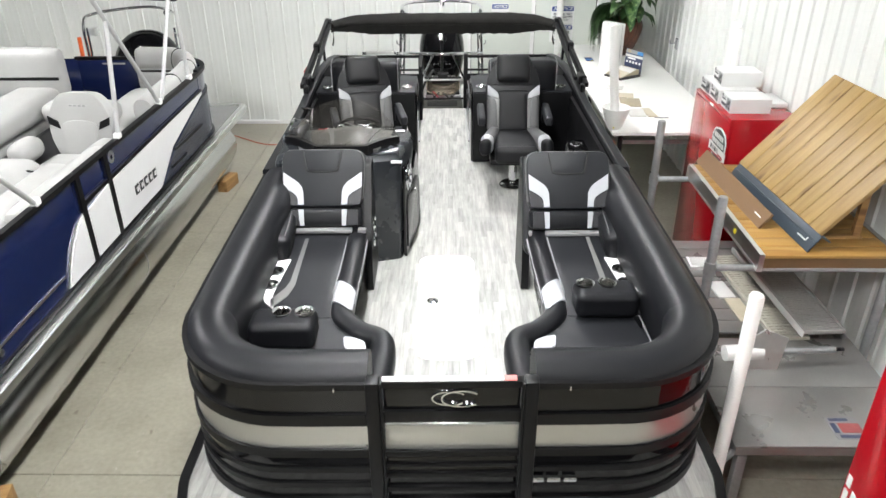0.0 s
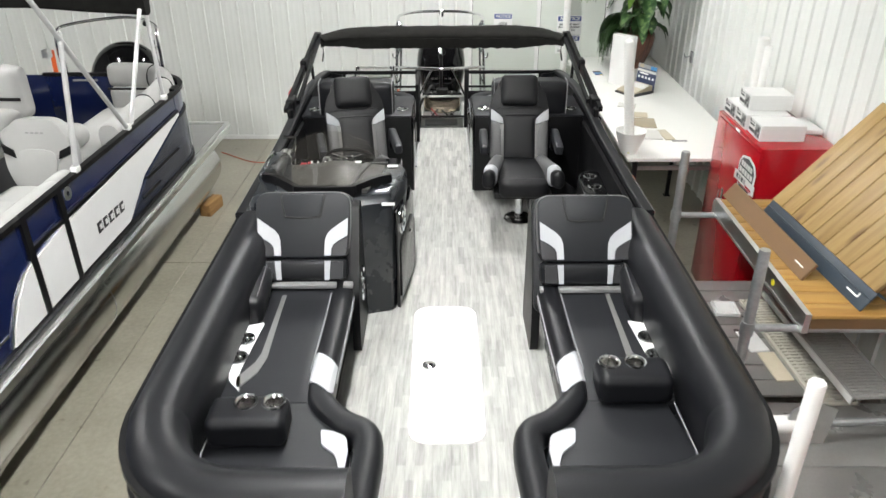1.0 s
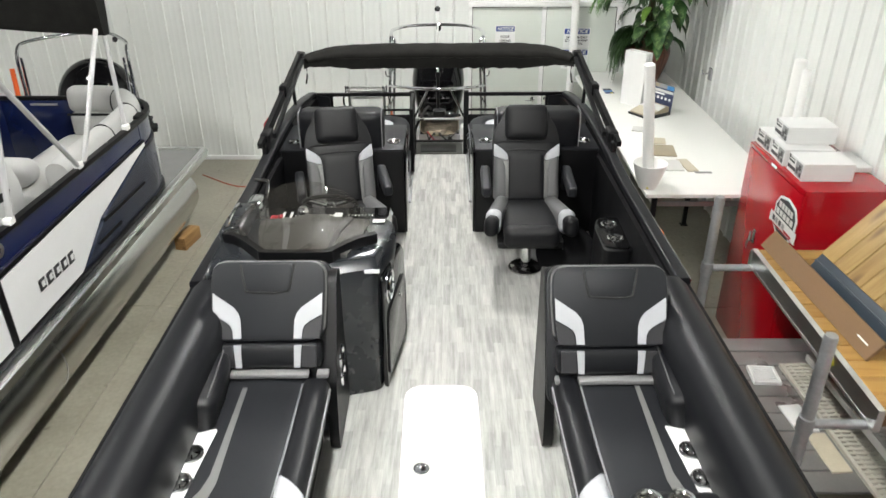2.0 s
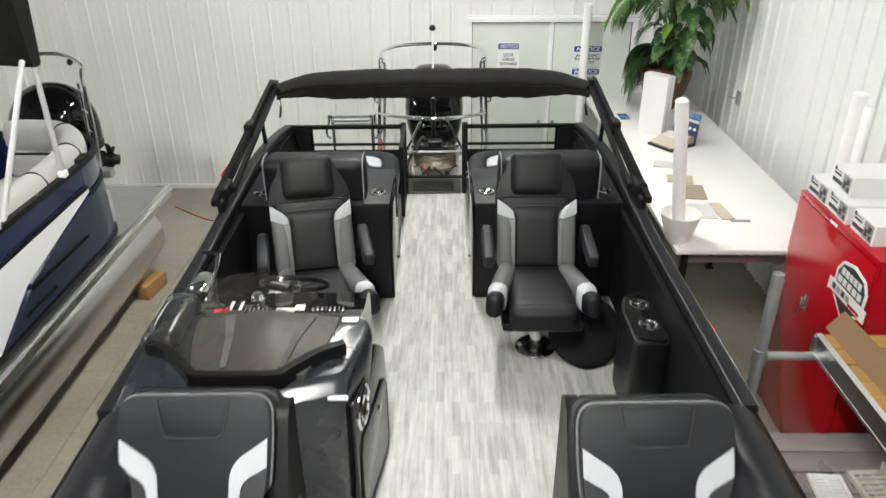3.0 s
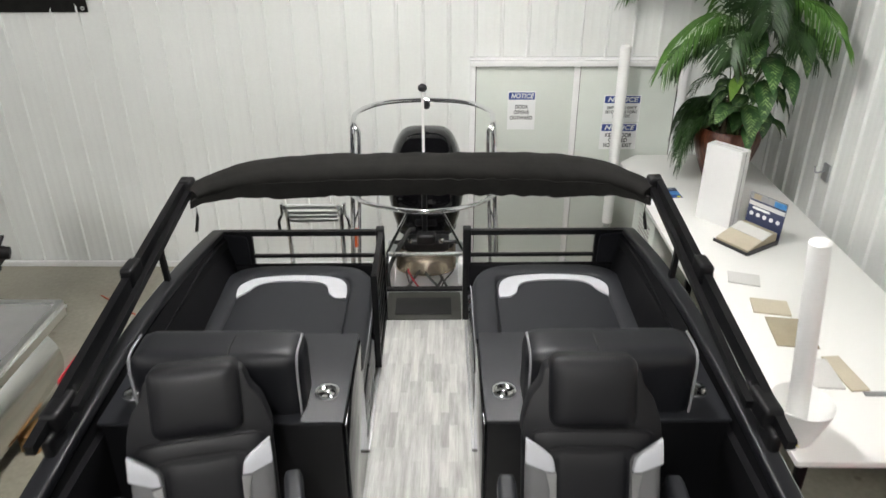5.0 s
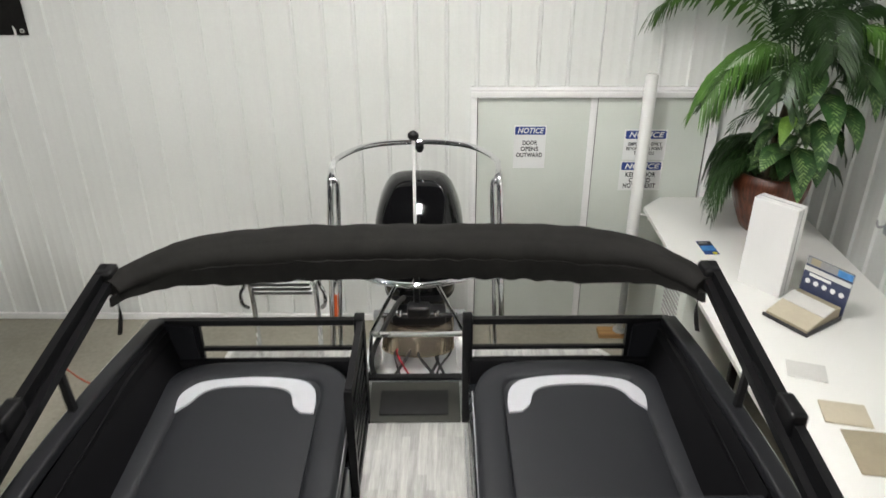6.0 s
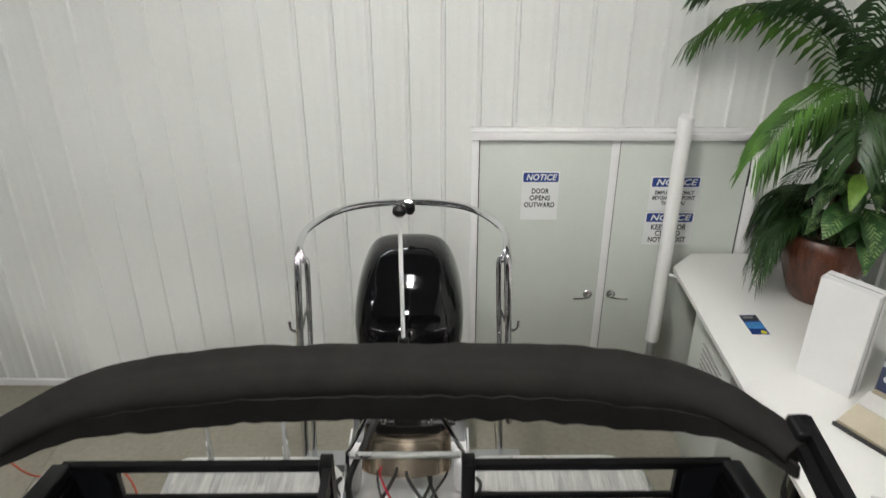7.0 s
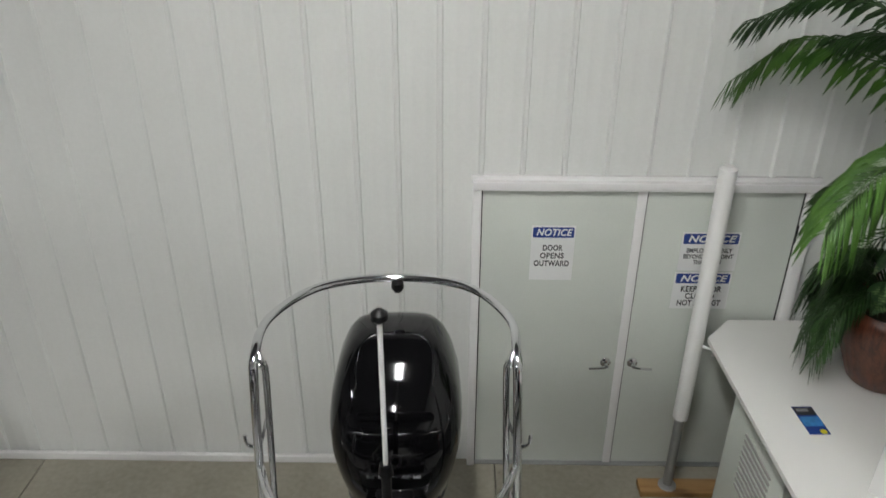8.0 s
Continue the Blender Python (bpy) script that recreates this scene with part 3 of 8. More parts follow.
# double door
door_1 = thing("door_1", move(0, 0, 0), "closed pale grey-green steel double door with white frame", "door", kind="structure")
for a, b, hinge in ((0.455, 1.395, 0.455), (1.405, 2.335, 2.335)):
    leaf = part("door_leaf", box(((a + b) / 2, WALL_Y + 0.005, 1.052), (b - a - 0.006, 0.045, 2.084), 0.004), DOOR_GREY, door_1)
    sgn = 1 if hinge < 1 else -1
    for z in (0.30, 1.05, 1.82):
        part("hinge", join(tube([(hinge - 0.004 * sgn, WALL_Y - 0.024, z - 0.06), (hinge - 0.004 * sgn, WALL_Y - 0.024, z + 0.06)], 0.008, 8)), SATIN_BLACK, leaf)
part("astragal", box((1.392, WALL_Y - 0.025, 1.052), (0.055, 0.014, 2.084), 0.004), TRIM_WHITE, door_1, "white strip where the leaves meet")
for hx, s in ((1.30, -1), (1.475, 1)):
    handle = part("door_handle", lathe([(0, 0), (0.034, 0), (0.034, 0.012), (0.022, 0.02), (0.013, 0.022), (0.013, 0.06), (0.0, 0.06)], 20, m=move(hx, WALL_Y - 0.017, 0.875) @ Matrix.Rotation(math.pi / 2, 4, "X")), CHROME, door_1, "satin steel lever handle")
    part("lever", tube(curve_points([(hx, WALL_Y - 0.072, 0.875), (hx + s * 0.0, WALL_Y - 0.082, 0.875), (hx + s * 0.055, WALL_Y - 0.084, 0.868), (hx + s * 0.115, WALL_Y - 0.08, 0.862)], 4), 0.008, 8), CHROME, handle)
frame_bits = [box(((DOOR_L + 0.455) / 2, WALL_Y - 0.02, 1.05), (0.05, 0.09, 2.10), 0.004), box(((2.335 + DOOR_R) / 2, WALL_Y - 0.02, 1.05), (0.062, 0.09, 2.10), 0.004),
              box(((DOOR_L + DOOR_R) / 2, WALL_Y - 0.02, 2.125), (DOOR_R - DOOR_L, 0.088, 0.050), 0.004), box(((DOOR_L + DOOR_R) / 2, WALL_Y - 0.006, 2.163), (DOOR_R - DOOR_L + 0.02, 0.030, 0.026), 0.003)]
# black strips stand in for the shadowed reveals round the leaves
part("top_shade", box((1.395, WALL_Y - 0.0175, 2.093), (1.876, 0.008, 0.012), 0.001), RUBBER, door_1, "dark strip for the shadow under the header")
each("side_shade", [box((0.459, WALL_Y - 0.0175, 1.045), (0.008, 0.008, 2.082), 0.001), box((2.331, WALL_Y - 0.0175, 1.045), (0.008, 0.008, 2.082), 0.001), box((1.4225, WALL_Y - 0.0175, 1.045), (0.006, 0.008, 2.082), 0.001)], RUBBER, door_1, "dark strip for the shadow beside the leaf")
part("door_frame", join(*frame_bits), TRIM_WHITE, door_1, "white steel door frame")
part("threshold", box(((DOOR_L + DOOR_R) / 2, WALL_Y + 0.0, 0.004), (DOOR_R - DOOR_L - 0.1, 0.10, 0.008), 0.002), ALU_DULL, door_1)


def words(body, size, material, m, parent, name="lettering", slant=0.0, width=None):
    """Lettering in the built-in font, as thin relief."""
    cu = bpy.data.curves.new(name, "FONT")
    cu.body, cu.size, cu.align_x, cu.align_y = body, size, "CENTER", "CENTER"
    cu.extrude, cu.shear, cu.space_character, cu.offset = 0.0008, slant, 1.06, size * 0.026
    tmp = new("tmp", cu)
    me = bpy.data.meshes.new_from_object(tmp.evaluated_get(bpy.context.evaluated_depsgraph_get()))
    bpy.data.objects.remove(tmp)
    bpy.data.curves.remove(cu)
    if width:
        xs = [v.co.x for v in me.vertices]
        k = width / (max(xs) - min(xs))
        for v in me.vertices:
            v.co.x *= k
    me.transform(m)
    me.materials.clear()
    me.materials.append(material)
    ob = new(name, me)
    ob.parent = parent
    return ob


def notice(cx, top, w, h, lines, label):
    """A paper notice taped to the door: blue heading and black capitals."""
    y = WALL_Y - 0.020
    up = Matrix.Rotation(math.pi / 2, 4, "X")
    s = thing("notice_sign", move(cx, y, top - h), label, "sign", "notices on the door")
    part("sheet", box((0, 0, h / 2), (w, 0.0016, h), 0), PAPER, s)
    part("heading", prism(round_poly([(-w * 0.47, -0.034), (w * 0.47, -0.034), (w * 0.47, 0.034), (-w * 0.47, 0.034)], 0.01), 0.0012, move(0, -0.0010, h - 0.045) @ up), INK_BLUE, s, "blue heading bar")
    words("NOTICE", 0.062, PAPER, move(0, -0.0032, h - 0.046) @ up, s, slant=0.25, width=w * 0.82)
    for text, size, dz, wid in lines:
        words(text, size, INK_BLACK, move(0, -0.0015, h - dz) @ up, s, width=wid)


notice(0.893, 1.862, 0.262, 0.37, (("DOOR", 0.052, 0.150, 0.120), ("OPENS", 0.052, 0.203, 0.145), ("OUTWARD", 0.052, 0.256, 0.215)), "white paper notice with blue heading on the door")
notice(1.838, 1.828, 0.350, 0.262, (("EMPLOYEES ONLY", 0.040, 0.125, 0.275), ("BEYOND THIS POINT", 0.040, 0.165, 0.30), ("THANK YOU", 0.040, 0.205, 0.165)), "upper white paper notice with blue heading")
notice(1.832, 1.556, 0.350, 0.262, (("KEEP DOOR", 0.056, 0.122, 0.25), ("CLOSED", 0.056, 0.172, 0.18), ("NOT AN EXIT", 0.056, 0.222, 0.27)), "lower white paper notice with blue heading")

# ceiling lamps
LAMP_Z = 5.0
LAMPS = [(-5.8, 6.4), (-5.4, 1.6), (-1.6, -4.6), (-0.3, 0.2), (-0.2, 3.8), (0.0, 8.6)]
first_lamp = None
for lx, ly in LAMPS:
    if first_lamp is None:
        first_lamp = thing("ceiling_light", move(lx, ly, LAMP_Z), "long white shop light hung below the ceiling", "ceiling light", "shop lights")
        part("housing", box((0, 0, 0.06), (0.24, 1.3, 0.09), 0.015), TRIM_WHITE, first_lamp)
        part("diffuser", box((0, 0, 0.005), (0.18, 1.22, 0.02), 0.004), LAMP_GLOW, first_lamp, "glowing white diffuser")
        for dy in (-0.5, 0.5):
            part("hanger", tube([(0, dy, 0.10), (0, dy, CEIL_Z - LAMP_Z)], 0.004, 6), GALV, first_lamp)
    else:
        copy_thing(first_lamp, move(lx, ly, LAMP_Z))

# black banner on the wall behind the navy boat
bn = thing("wall_banner", move(-3.02, WALL_Y - 0.022, 2.58), "black fabric banner with brass eyelets hung on the ribbed wall", "banner")
sheet = box((-1.10, 0, 0.50), (2.20, 0.003, 1.0), 0)
bmesh.ops.subdivide_edges(sheet, edges=list(sheet.edges), cuts=14, use_grid_fill=True)
for v in sheet.verts:
    v.co.y += -0.004 * math.sin(v.co.x * 9) - 0.003 * math.sin(v.co.z * 7 + v.co.x * 3)
part("sheet", sheet, FABRIC_BLACK, bn)
for a, b in ((-0.04, 0.035), (-0.04, 0.965), (-1.10, 0.035), (-2.16, 0.035), (-1.10, 0.965), (-2.16, 0.965)):
    part("eyelet", lathe([(0.008, 0), (0.018, 0), (0.018, 0.003), (0.008, 0.004)], 14, m=move(a, -0.011, b) @ Matrix.Rotation(math.pi / 2, 4, "X")), ALU, bn)
for a, w in ((-0.42, 0.14), (-0.66, 0.22)):
    part("print", box((a, -0.012, 0.17), (w, 0.002, 0.03), 0), INK_GREY, bn)

# ---- the black pontoon boat ----
BOAT = move(0.12, 6, 0) @ Matrix.Rotation(radians(1.08), 4, "Z") @ move(0, -6, 0)
DZ = 1.075


def hull_side(off=0.0, y_end=8.86, y_gate=2.66):
    """Plan of the fence on the left side: from the stern round the bow corner to the gate."""
    w = 1.275 - off
    f = y_gate + off
    pts = [(-w, y_end), (-w, 8.6), (-w, 8.35), (-w, 8.1), (-w, 7.85), (-w, 7.6), (-w, 6.2), (-w, 5.0), (-w, 4.2), (-w, 3.55)]
    cx, cy, rx, ry = -w + 0.56 - off * 0.3, f + 0.62, 0.56 - off * 0.3, 0.62
    for k in range(1, 12):
        a = math.pi + (math.pi / 2) * k / 12
        ca, sa = math.cos(a), math.sin(a)
        pts.append((cx + rx * math.copysign(abs(ca) ** 0.9, ca), cy + ry * math.copysign(abs(sa) ** 0.9, sa)))
    pts += [(-0.60, f), (-0.36, f)]
    return pts


def cap_height(y):
    """Height of the side's top edge: it swells a little, then dips at the stern."""
    k = max(0.0, min(1.0, (y - 6.2) / 1.2))
    return 1.80 + 0.06 * k * k * (3 - 2 * k) - 0.155 * max(0.0, (y - 7.5) / 1.36) ** 1.7


def at_height(pts, z):
    return [(a, b, z - (max(0.0, 1.80 - cap_height(b)) if z > 1.65 else 0.0)) for a, b in pts]


boat = thing("pontoon_boat", BOAT, "black and silver pontoon boat with open bow, on display", "boat")
deck_poly = round_poly([(-1.29, 2.80), (-1.245, 2.62), (-1.13, 2.40), (1.13, 2.40), (1.245, 2.62), (1.29, 2.80), (1.29, 9.02), (0.32, 9.02), (0.32, 9.22), (-0.32, 9.22), (-0.32, 9.02), (-1.29, 9.02)], 0.05)
part("deck", prism(deck_poly, 0.05, move(0, 0, DZ - 0.05)), DECK, boat, "whitewashed plank-pattern vinyl deck")
edge_path = [(a, b, DZ - 0.035) for a, b in round_poly([(-1.305, 2.80), (-1.258, 2.61), (-1.14, 2.385), (1.14, 2.385), (1.258, 2.61), (1.305, 2.80), (1.305, 9.035), (0.335, 9.035), (0.335, 9.235), (-0.335, 9.235), (-0.335, 9.035), (-1.305, 9.035)], 0.05)]
part("deck_edge", sweep(rect(0.045, 0.10), edge_path, closed=True), SATIN_BLACK, boat, "black extruded deck edge")
for sx in (-1, 1):
    tb = part("float_tube", sweep(ring(0.32, 28), [(sx * 0.88, y, 0.66) for y in (2.7, 3.2, 8.2, 9.6)], scales=[0.55, 1, 1, 1]), ALU, boat, "round aluminium float")
    part("bracket", box((sx * 0.88, 6.0, 0.99), (0.30, 6.0, 0.06), 0.01), ALU_DULL, tb)
each("cross_member", [box((0, y, 0.985), (2.4, 0.05, 0.07), 0.004) for y in np.arange(2.8, 9.0, 0.42)], ALU_DULL, boat)

for sx in (-1, 1):
    def side(bm):
        return bm if sx < 0 else mirrored(bm)
    fence = hull_side(0.0)
    part("upper_panel", side(sweep(rect(0.02, 0.15), at_height(fence, 1.70))), GLOSS_BLACK, boat, "gloss black upper panel")
    part("silver_panel", side(sweep(rect(0.02, 0.14), at_height(fence, 1.492))), SILVER_BAND, boat, "brushed silver band panel")
    part("lower_panel", side(sweep(rect(0.02, 0.26), at_height(fence, 1.255))), GLOSS_BLACK, boat, "gloss black lower panel")
    for z, w, h in ((1.775, 0.045, 0.03), (1.595, 0.05, 0.06), (1.405, 0.05, 0.045), (1.30, 0.04, 0.03), (1.21, 0.04, 0.03), (1.105, 0.05, 0.05)):
        part("rail", side(sweep(rect(w, h), at_height(fence, z))), SATIN_BLACK, boat)
    inner = [(a, b, 1.41 - max(0.0, 1.78 - cap_height(b))) for a, b in hull_side(0.045) if b > 4.75]
    part("inner_panel", side(sweep(rect(0.04, 0.66), inner)), INNER_BLACK, boat, "black padded inside panel")
    # cap rail, which dips towards the stern
    cap = [(-1.265, y, cap_height(y)) for y in np.linspace(5.0, 8.86, 32)]
    part("cap_rail", side(sweep(round_poly(rect(0.075, 0.05), 0.015, 3), cap)), BLACK_VINYL, boat, "padded black cap rail")
    part("cap_web", side(sweep(rect(0.05, 0.15), [(a, b, c - 0.085) for a, b, c in cap])), INNER_BLACK, boat, "black padded inside panel")
    part("cap_trim", side(tube([(a - 0.035, b, c + 0.012) for a, b, c in cap], 0.007, 6)), CHROME, boat, "thin bright trim on the cap rail")
    # stern corner and rear rail
    part("corner_panel", side(prism(round_poly([(-1.27, 0.0), (-1.07, 0.0), (-1.09, 0.60), (-1.27, 0.62)], 0.03), 0.04, move(0, 8.885, DZ + 0.01) @ Matrix.Rotation(math.pi / 2, 4, "X"))), BLACK_VINYL, boat)
    x0, x1 = (-1.10, -0.27)
    each("rear_rail", [side(bar((-1.27, 8.88, 1.70), (x1, 8.88, 1.70), 0.032, 0.032)), side(bar((x0, 8.88, 1.54), (x1, 8.88, 1.54), 0.02, 0.02)), side(bar((x0 + 0.02, 8.88, 1.1), (x0 + 0.02, 8.88, 1.684), 0.03, 0.03, (0, 1, 0)))], SATIN_BLACK, boat, "square black rear rail")
    part("stern_post", side(box((x1 + 0.0, 8.88, 1.40), (0.05, 0.07, 0.66), 0.006)), SATIN_BLACK, boat)
    part("gate_post", side(join(box((-0.338, 2.645, 1.445), (0.06, 0.07, 0.74), 0.008), box((-0.301, 2.635, 1.445), (0.010, 0.06, 0.74), 0.002))), SATIN_BLACK, boat, "black gate post")

# bow gate
gate = part("bow_gate", box((0.0, 2.645, 1.725), (0.585, 0.022, 0.13), 0.004), GLOSS_BLACK, boat, "closed black and silver bow gate")
part("silver_panel", box((0.0, 2.645, 1.50), (0.585, 0.02, 0.14), 0.003), SILVER_BAND, gate)
part("lower_panel", box((0.0, 2.645, 1.255), (0.585, 0.02, 0.26), 0.003), GLOSS_BLACK, gate)
for z, h in ((1.80, 0.035), (1.628, 0.065), (1.415, 0.035), (1.345, 0.02), (1.285, 0.03), (1.20, 0.03), (1.11, 0.04)):
    part("rail", box((0.0, 2.642, z), (0.60, 0.045, h), 0.006), SATIN_BLACK, gate)
# white strip imitates the reflection on the rail's top edge
part("top_reflection", box((-0.03, 2.640, 1.820), (0.53, 0.03, 0.006), 0.001), WHITE_GEL, gate, "painted reflection along the top of the gate")
part("tag", box((0.245, 2.635, 1.826), (0.055, 0.035, 0.004), 0.001), mat("pink_label", (0.62, 0.16, 0.15), 0.5, var=0.05, bump=0), gate, "pink paper tag")
badge = []
for rx, rz, ox, w in ((0.085, 0.042, 0.04, 0.020), (0.075, 0.036, -0.01, 0.013)):
    arc = [(ox + rx * math.cos(a), 2.630, 1.725 + rz * math.sin(a)) for a in np.linspace(0.65, 2 * math.pi - 0.75, 22)]
    badge.append(sweep(rect(0.006, w), arc, up=(0, -1, 0), scales=None))
part("badge", join(*badge), CHROME, gate, "double crescent chrome badge")
# plain number plate bars low on the bow
plates = [box((0.39 + 0.075 * i, 2.628, 1.245), (0.06, 0.006, 0.026), 0.004) for i in range(3)]
part("model_badge", join(*plates), CHROME, boat, "small chrome badge bars on the bow panel")
for sx in (-1, 1):
    part("marker", box((sx * 0.50, 2.625, 1.775), (0.008, 0.01, 0.02), 0.002), CHROME, boat)

# floor hatch
hatch = thing("floor_hatch", BOAT @ move(0.0, 4.415, DZ), "bright white flush floor hatch with rounded corners", "hatch")
part("rim", prism(round_poly([(-0.205, -0.655), (0.205, -0.655), (0.205, 0.655), (-0.205, 0.655)], 0.12, 8), 0.006), PVC_WHITE, hatch)
part("lid", prism(round_poly([(-0.188, -0.638), (0.188, -0.638), (0.188, 0.638), (-0.188, 0.638)], 0.108, 8), 0.010, bev=0.003), HATCH_WHITE, hatch)
latch = part("latch", lathe([(0, 0.010), (0.040, 0.010), (0.040, 0.014), (0.032, 0.016), (0.0, 0.013)], 24, (-0.10, 0.0, 0)), CHROME, hatch, "round chrome lift ring")
part("pull", box((-0.09, 0.0, 0.0165), (0.022, 0.03, 0.003), 0.002), SATIN_BLACK, latch)


def cup_holder(c, parent, r=0.043, open_top=False, bright=False):
    """A steel drink holder let into an upholstered top."""
    cup = part("cup_holder", lathe([(0.0, -0.06), (r * 0.84, -0.06), (r * 0.88, -0.002), (r * 1.0, 0.004), (r * 1.18, 0.003), (r * 1.20, -0.003)], 22, c), CUP_STEEL, parent, "polished steel cup holder")
    part("rim", lathe([(r * 0.98, 0.004), (r * 1.02, 0.007), (r * 1.16, 0.006), (r * 1.20, 0.0), (r * 0.98, 0.0)], 24, c), CHROME, cup)
    if bright:
        part("well", lathe([(0, 0.009), (r * 0.25, 0.008), (r * 0.45, 0.0015), (r * 0.70, 0.001), (r * 0.90, 0.005), (r * 0.97, 0.004)], 20, c), CUP_STEEL, cup, "bright ribbed steel well")
        for k in range(4):
            part("vane", box((0, r * 0.60, 0.005), (0.006, r * 0.55, 0.006), 0.001, 1, move(*c) @ Matrix.Rotation(radians(90 * k + 20), 4, "Z")), GLOSS_BLACK, cup)
    elif not open_top:
        # black disc in place of the cup's shaded depth
        part("well", lathe([(0, 0.0), (r * 0.84, 0.0), (r * 0.86, 0.0025), (0, 0.0025)], 20, c), GLOSS_BLACK, cup)
    return cup


def punch(bm, x, y, r):
    """Open the top of a cushion where a drink holder sits."""
    top = max(v.co.z for v in bm.verts)
    gone = [f for f in bm.faces if (f.calc_center_median() - Vector((x, y, top))).length < r * 1.06]
    bmesh.ops.delete(bm, geom=gone, context="FACES")


# ---- bow lounges ----
def curve_points_flat(pts):
    return [(q.x, q.y) for q in curve_points([(a, b, 0) for a, b in pts], 3)]


def bow_lounge(sx):
    """Chaise in a bow corner: base, cushions, thick bolster round the rail, backrest, arm with drink holders."""
    def f(bm):
        return bm if sx < 0 else mirrored(bm)
    lounge = thing("bow_lounge", BOAT, "black vinyl bow lounge chair with silver accents and thick bolster", "lounge seat", "bow lounges")
    seat_z = 1.50
    base = [(-1.18, 4.66), (-0.615, 4.66), (-0.615, 3.66), (-0.62, 3.50), (-0.40, 3.34), (-0.385, 2.78), (-0.75, 2.78), (-1.05, 3.0), (-1.18, 3.4)]
    part("base", f(prism(round_poly(base, 0.04), 0.34, move(0, 0, DZ + 0.002))), CONSOLE_GREY, lounge, "dark moulded seat base")
    # seat cushions
    part("seat_cushion", f(pad((-0.86, 4.10, seat_z - 0.045), (0.46, 1.06, 0.13), 0.035, 0.010)), CHARCOAL_VINYL, lounge, "flat charcoal seat cushion")
    part("bow_cushion", f(prism(round_poly([(-1.02, 3.60), (-0.64, 3.60), (-0.60, 3.48), (-0.44, 3.36), (-0.43, 2.80), (-0.80, 2.80), (-1.00, 2.95), (-1.06, 3.25)], 0.06), 0.12, move(0, 0, seat_z - 0.115), 0.03)), CHARCOAL_VINYL, lounge, "charcoal corner cushion")
    # rolled edge along the aisle
    roll = curve_points([(-0.602, 4.545, 1.475), (-0.602, 4.2, 1.475), (-0.606, 3.80, 1.475), (-0.592, 3.60, 1.475), (-0.49, 3.46, 1.475), (-0.375, 3.38, 1.478), (-0.345, 3.26, 1.48), (-0.355, 3.02, 1.48), (-0.362, 2.80, 1.48)], 6)
    prof = [(0.066 * math.copysign(abs(math.cos(a)) ** 0.75, math.cos(a)), 0.075 * math.copysign(abs(math.sin(a)) ** 0.75, math.sin(a))) for a in np.linspace(0, 2 * math.pi, 18, endpoint=False)]
    part("edge_roll", f(sweep(prof, roll)), BLACK_VINYL, lounge, "rolled black seat edge")
    # silver inlays
    part("accent", f(prism([(-1.005, 3.655), (-0.930, 3.78), (-0.908, 3.90), (-0.922, 4.50), (-0.944, 4.50), (-0.945, 3.94), (-0.962, 3.86), (-1.025, 3.74)], 0.008, move(0, 0, seat_z + 0.022))), ASH_VINYL, lounge, "grey inlay stripe")
    arc = [(math.copysign(abs(math.cos(a)) ** 0.75, math.cos(a)), math.copysign(abs(math.sin(a)) ** 0.75, math.sin(a))) for a in np.linspace(-0.35, 2.6, 14)]
    band = sweep([(0.071 * a, 0.080 * b) for a, b in arc] + [(0.060 * a, 0.068 * b) for a, b in reversed(arc)], [(-0.604, y, 1.476) for y in (3.88, 3.80, 3.72, 3.65)])
    for v in band.verts:
        v.co.y -= (v.co.x + 0.605) * 0.9
    part("accent", f(band), SILVER_VINYL, lounge, "silver inlay on the rolled edge")
    part("accent", f(prism(round_poly([(-0.435, 3.10), (-0.430, 3.255), (-0.447, 3.341), (-0.500, 3.374), (-0.566, 3.390), (-0.550, 3.295), (-0.482, 3.235), (-0.458, 3.15)], 0.020, 3), 0.012, move(0, 0, seat_z + 0.004))), SILVER_VINYL, lounge, "silver inlay on the corner cushion")
    each("piping", [f(tube([(-0.668, 4.54, 1.518), (-0.668, 4.1, 1.520), (-0.674, 3.82, 1.518), (-0.640, 3.62, 1.518)], 0.0055, 6)), f(tube([(-0.535, 4.52, 1.500), (-0.537, 4.1, 1.500), (-0.542, 3.72, 1.500)], 0.0055, 6))], PIPING, lounge, "pale piping along the rolled edge")
    # thick bolster round the rail
    plan = [p for p in hull_side(0.018, 4.96)]
    bol = [(0.02, -0.075), (0.028, -0.01), (0.012, 0.045), (-0.03, 0.082), (-0.085, 0.094), (-0.14, 0.082), (-0.185, 0.045), (-0.205, -0.01), (-0.205, -0.10), (-0.185, -0.27), (-0.12, -0.29), (-0.02, -0.20)]
    path = [(a, b, 1.765) for a, b in plan if b <= 4.97]
    path = [(-1.257, 4.97, 1.765), (-1.257, 4.55, 1.765)] + [q for q in path if q[1] < 4.5]
    path = curve_points(path, 3)
    part("bolster", f(sweep(bol, path)), BLACK_VINYL, lounge, "thick rounded black bolster")
    part("pipe_seam", f(tube([(-1.03, 3.5, 1.56), (-1.035, 3.2, 1.56), (-1.0, 3.02, 1.55), (-0.93, 2.93, 1.545)], 0.0035, 6)), PIPING, lounge)
    # backrest: a reclined upper cushion over a narrow lumbar cushion
    cx, fy = (-0.835, 4.636) if sx < 0 else (-0.808, 4.570)
    flat = Matrix.Rotation(math.pi / 2, 4, "X")
    UP = move(cx, fy, 1.697) @ Matrix.Rotation(radians(-30), 4, "X")
    LO = move(cx, fy, 1.693) @ Matrix.Rotation(radians(-21), 4, "X")
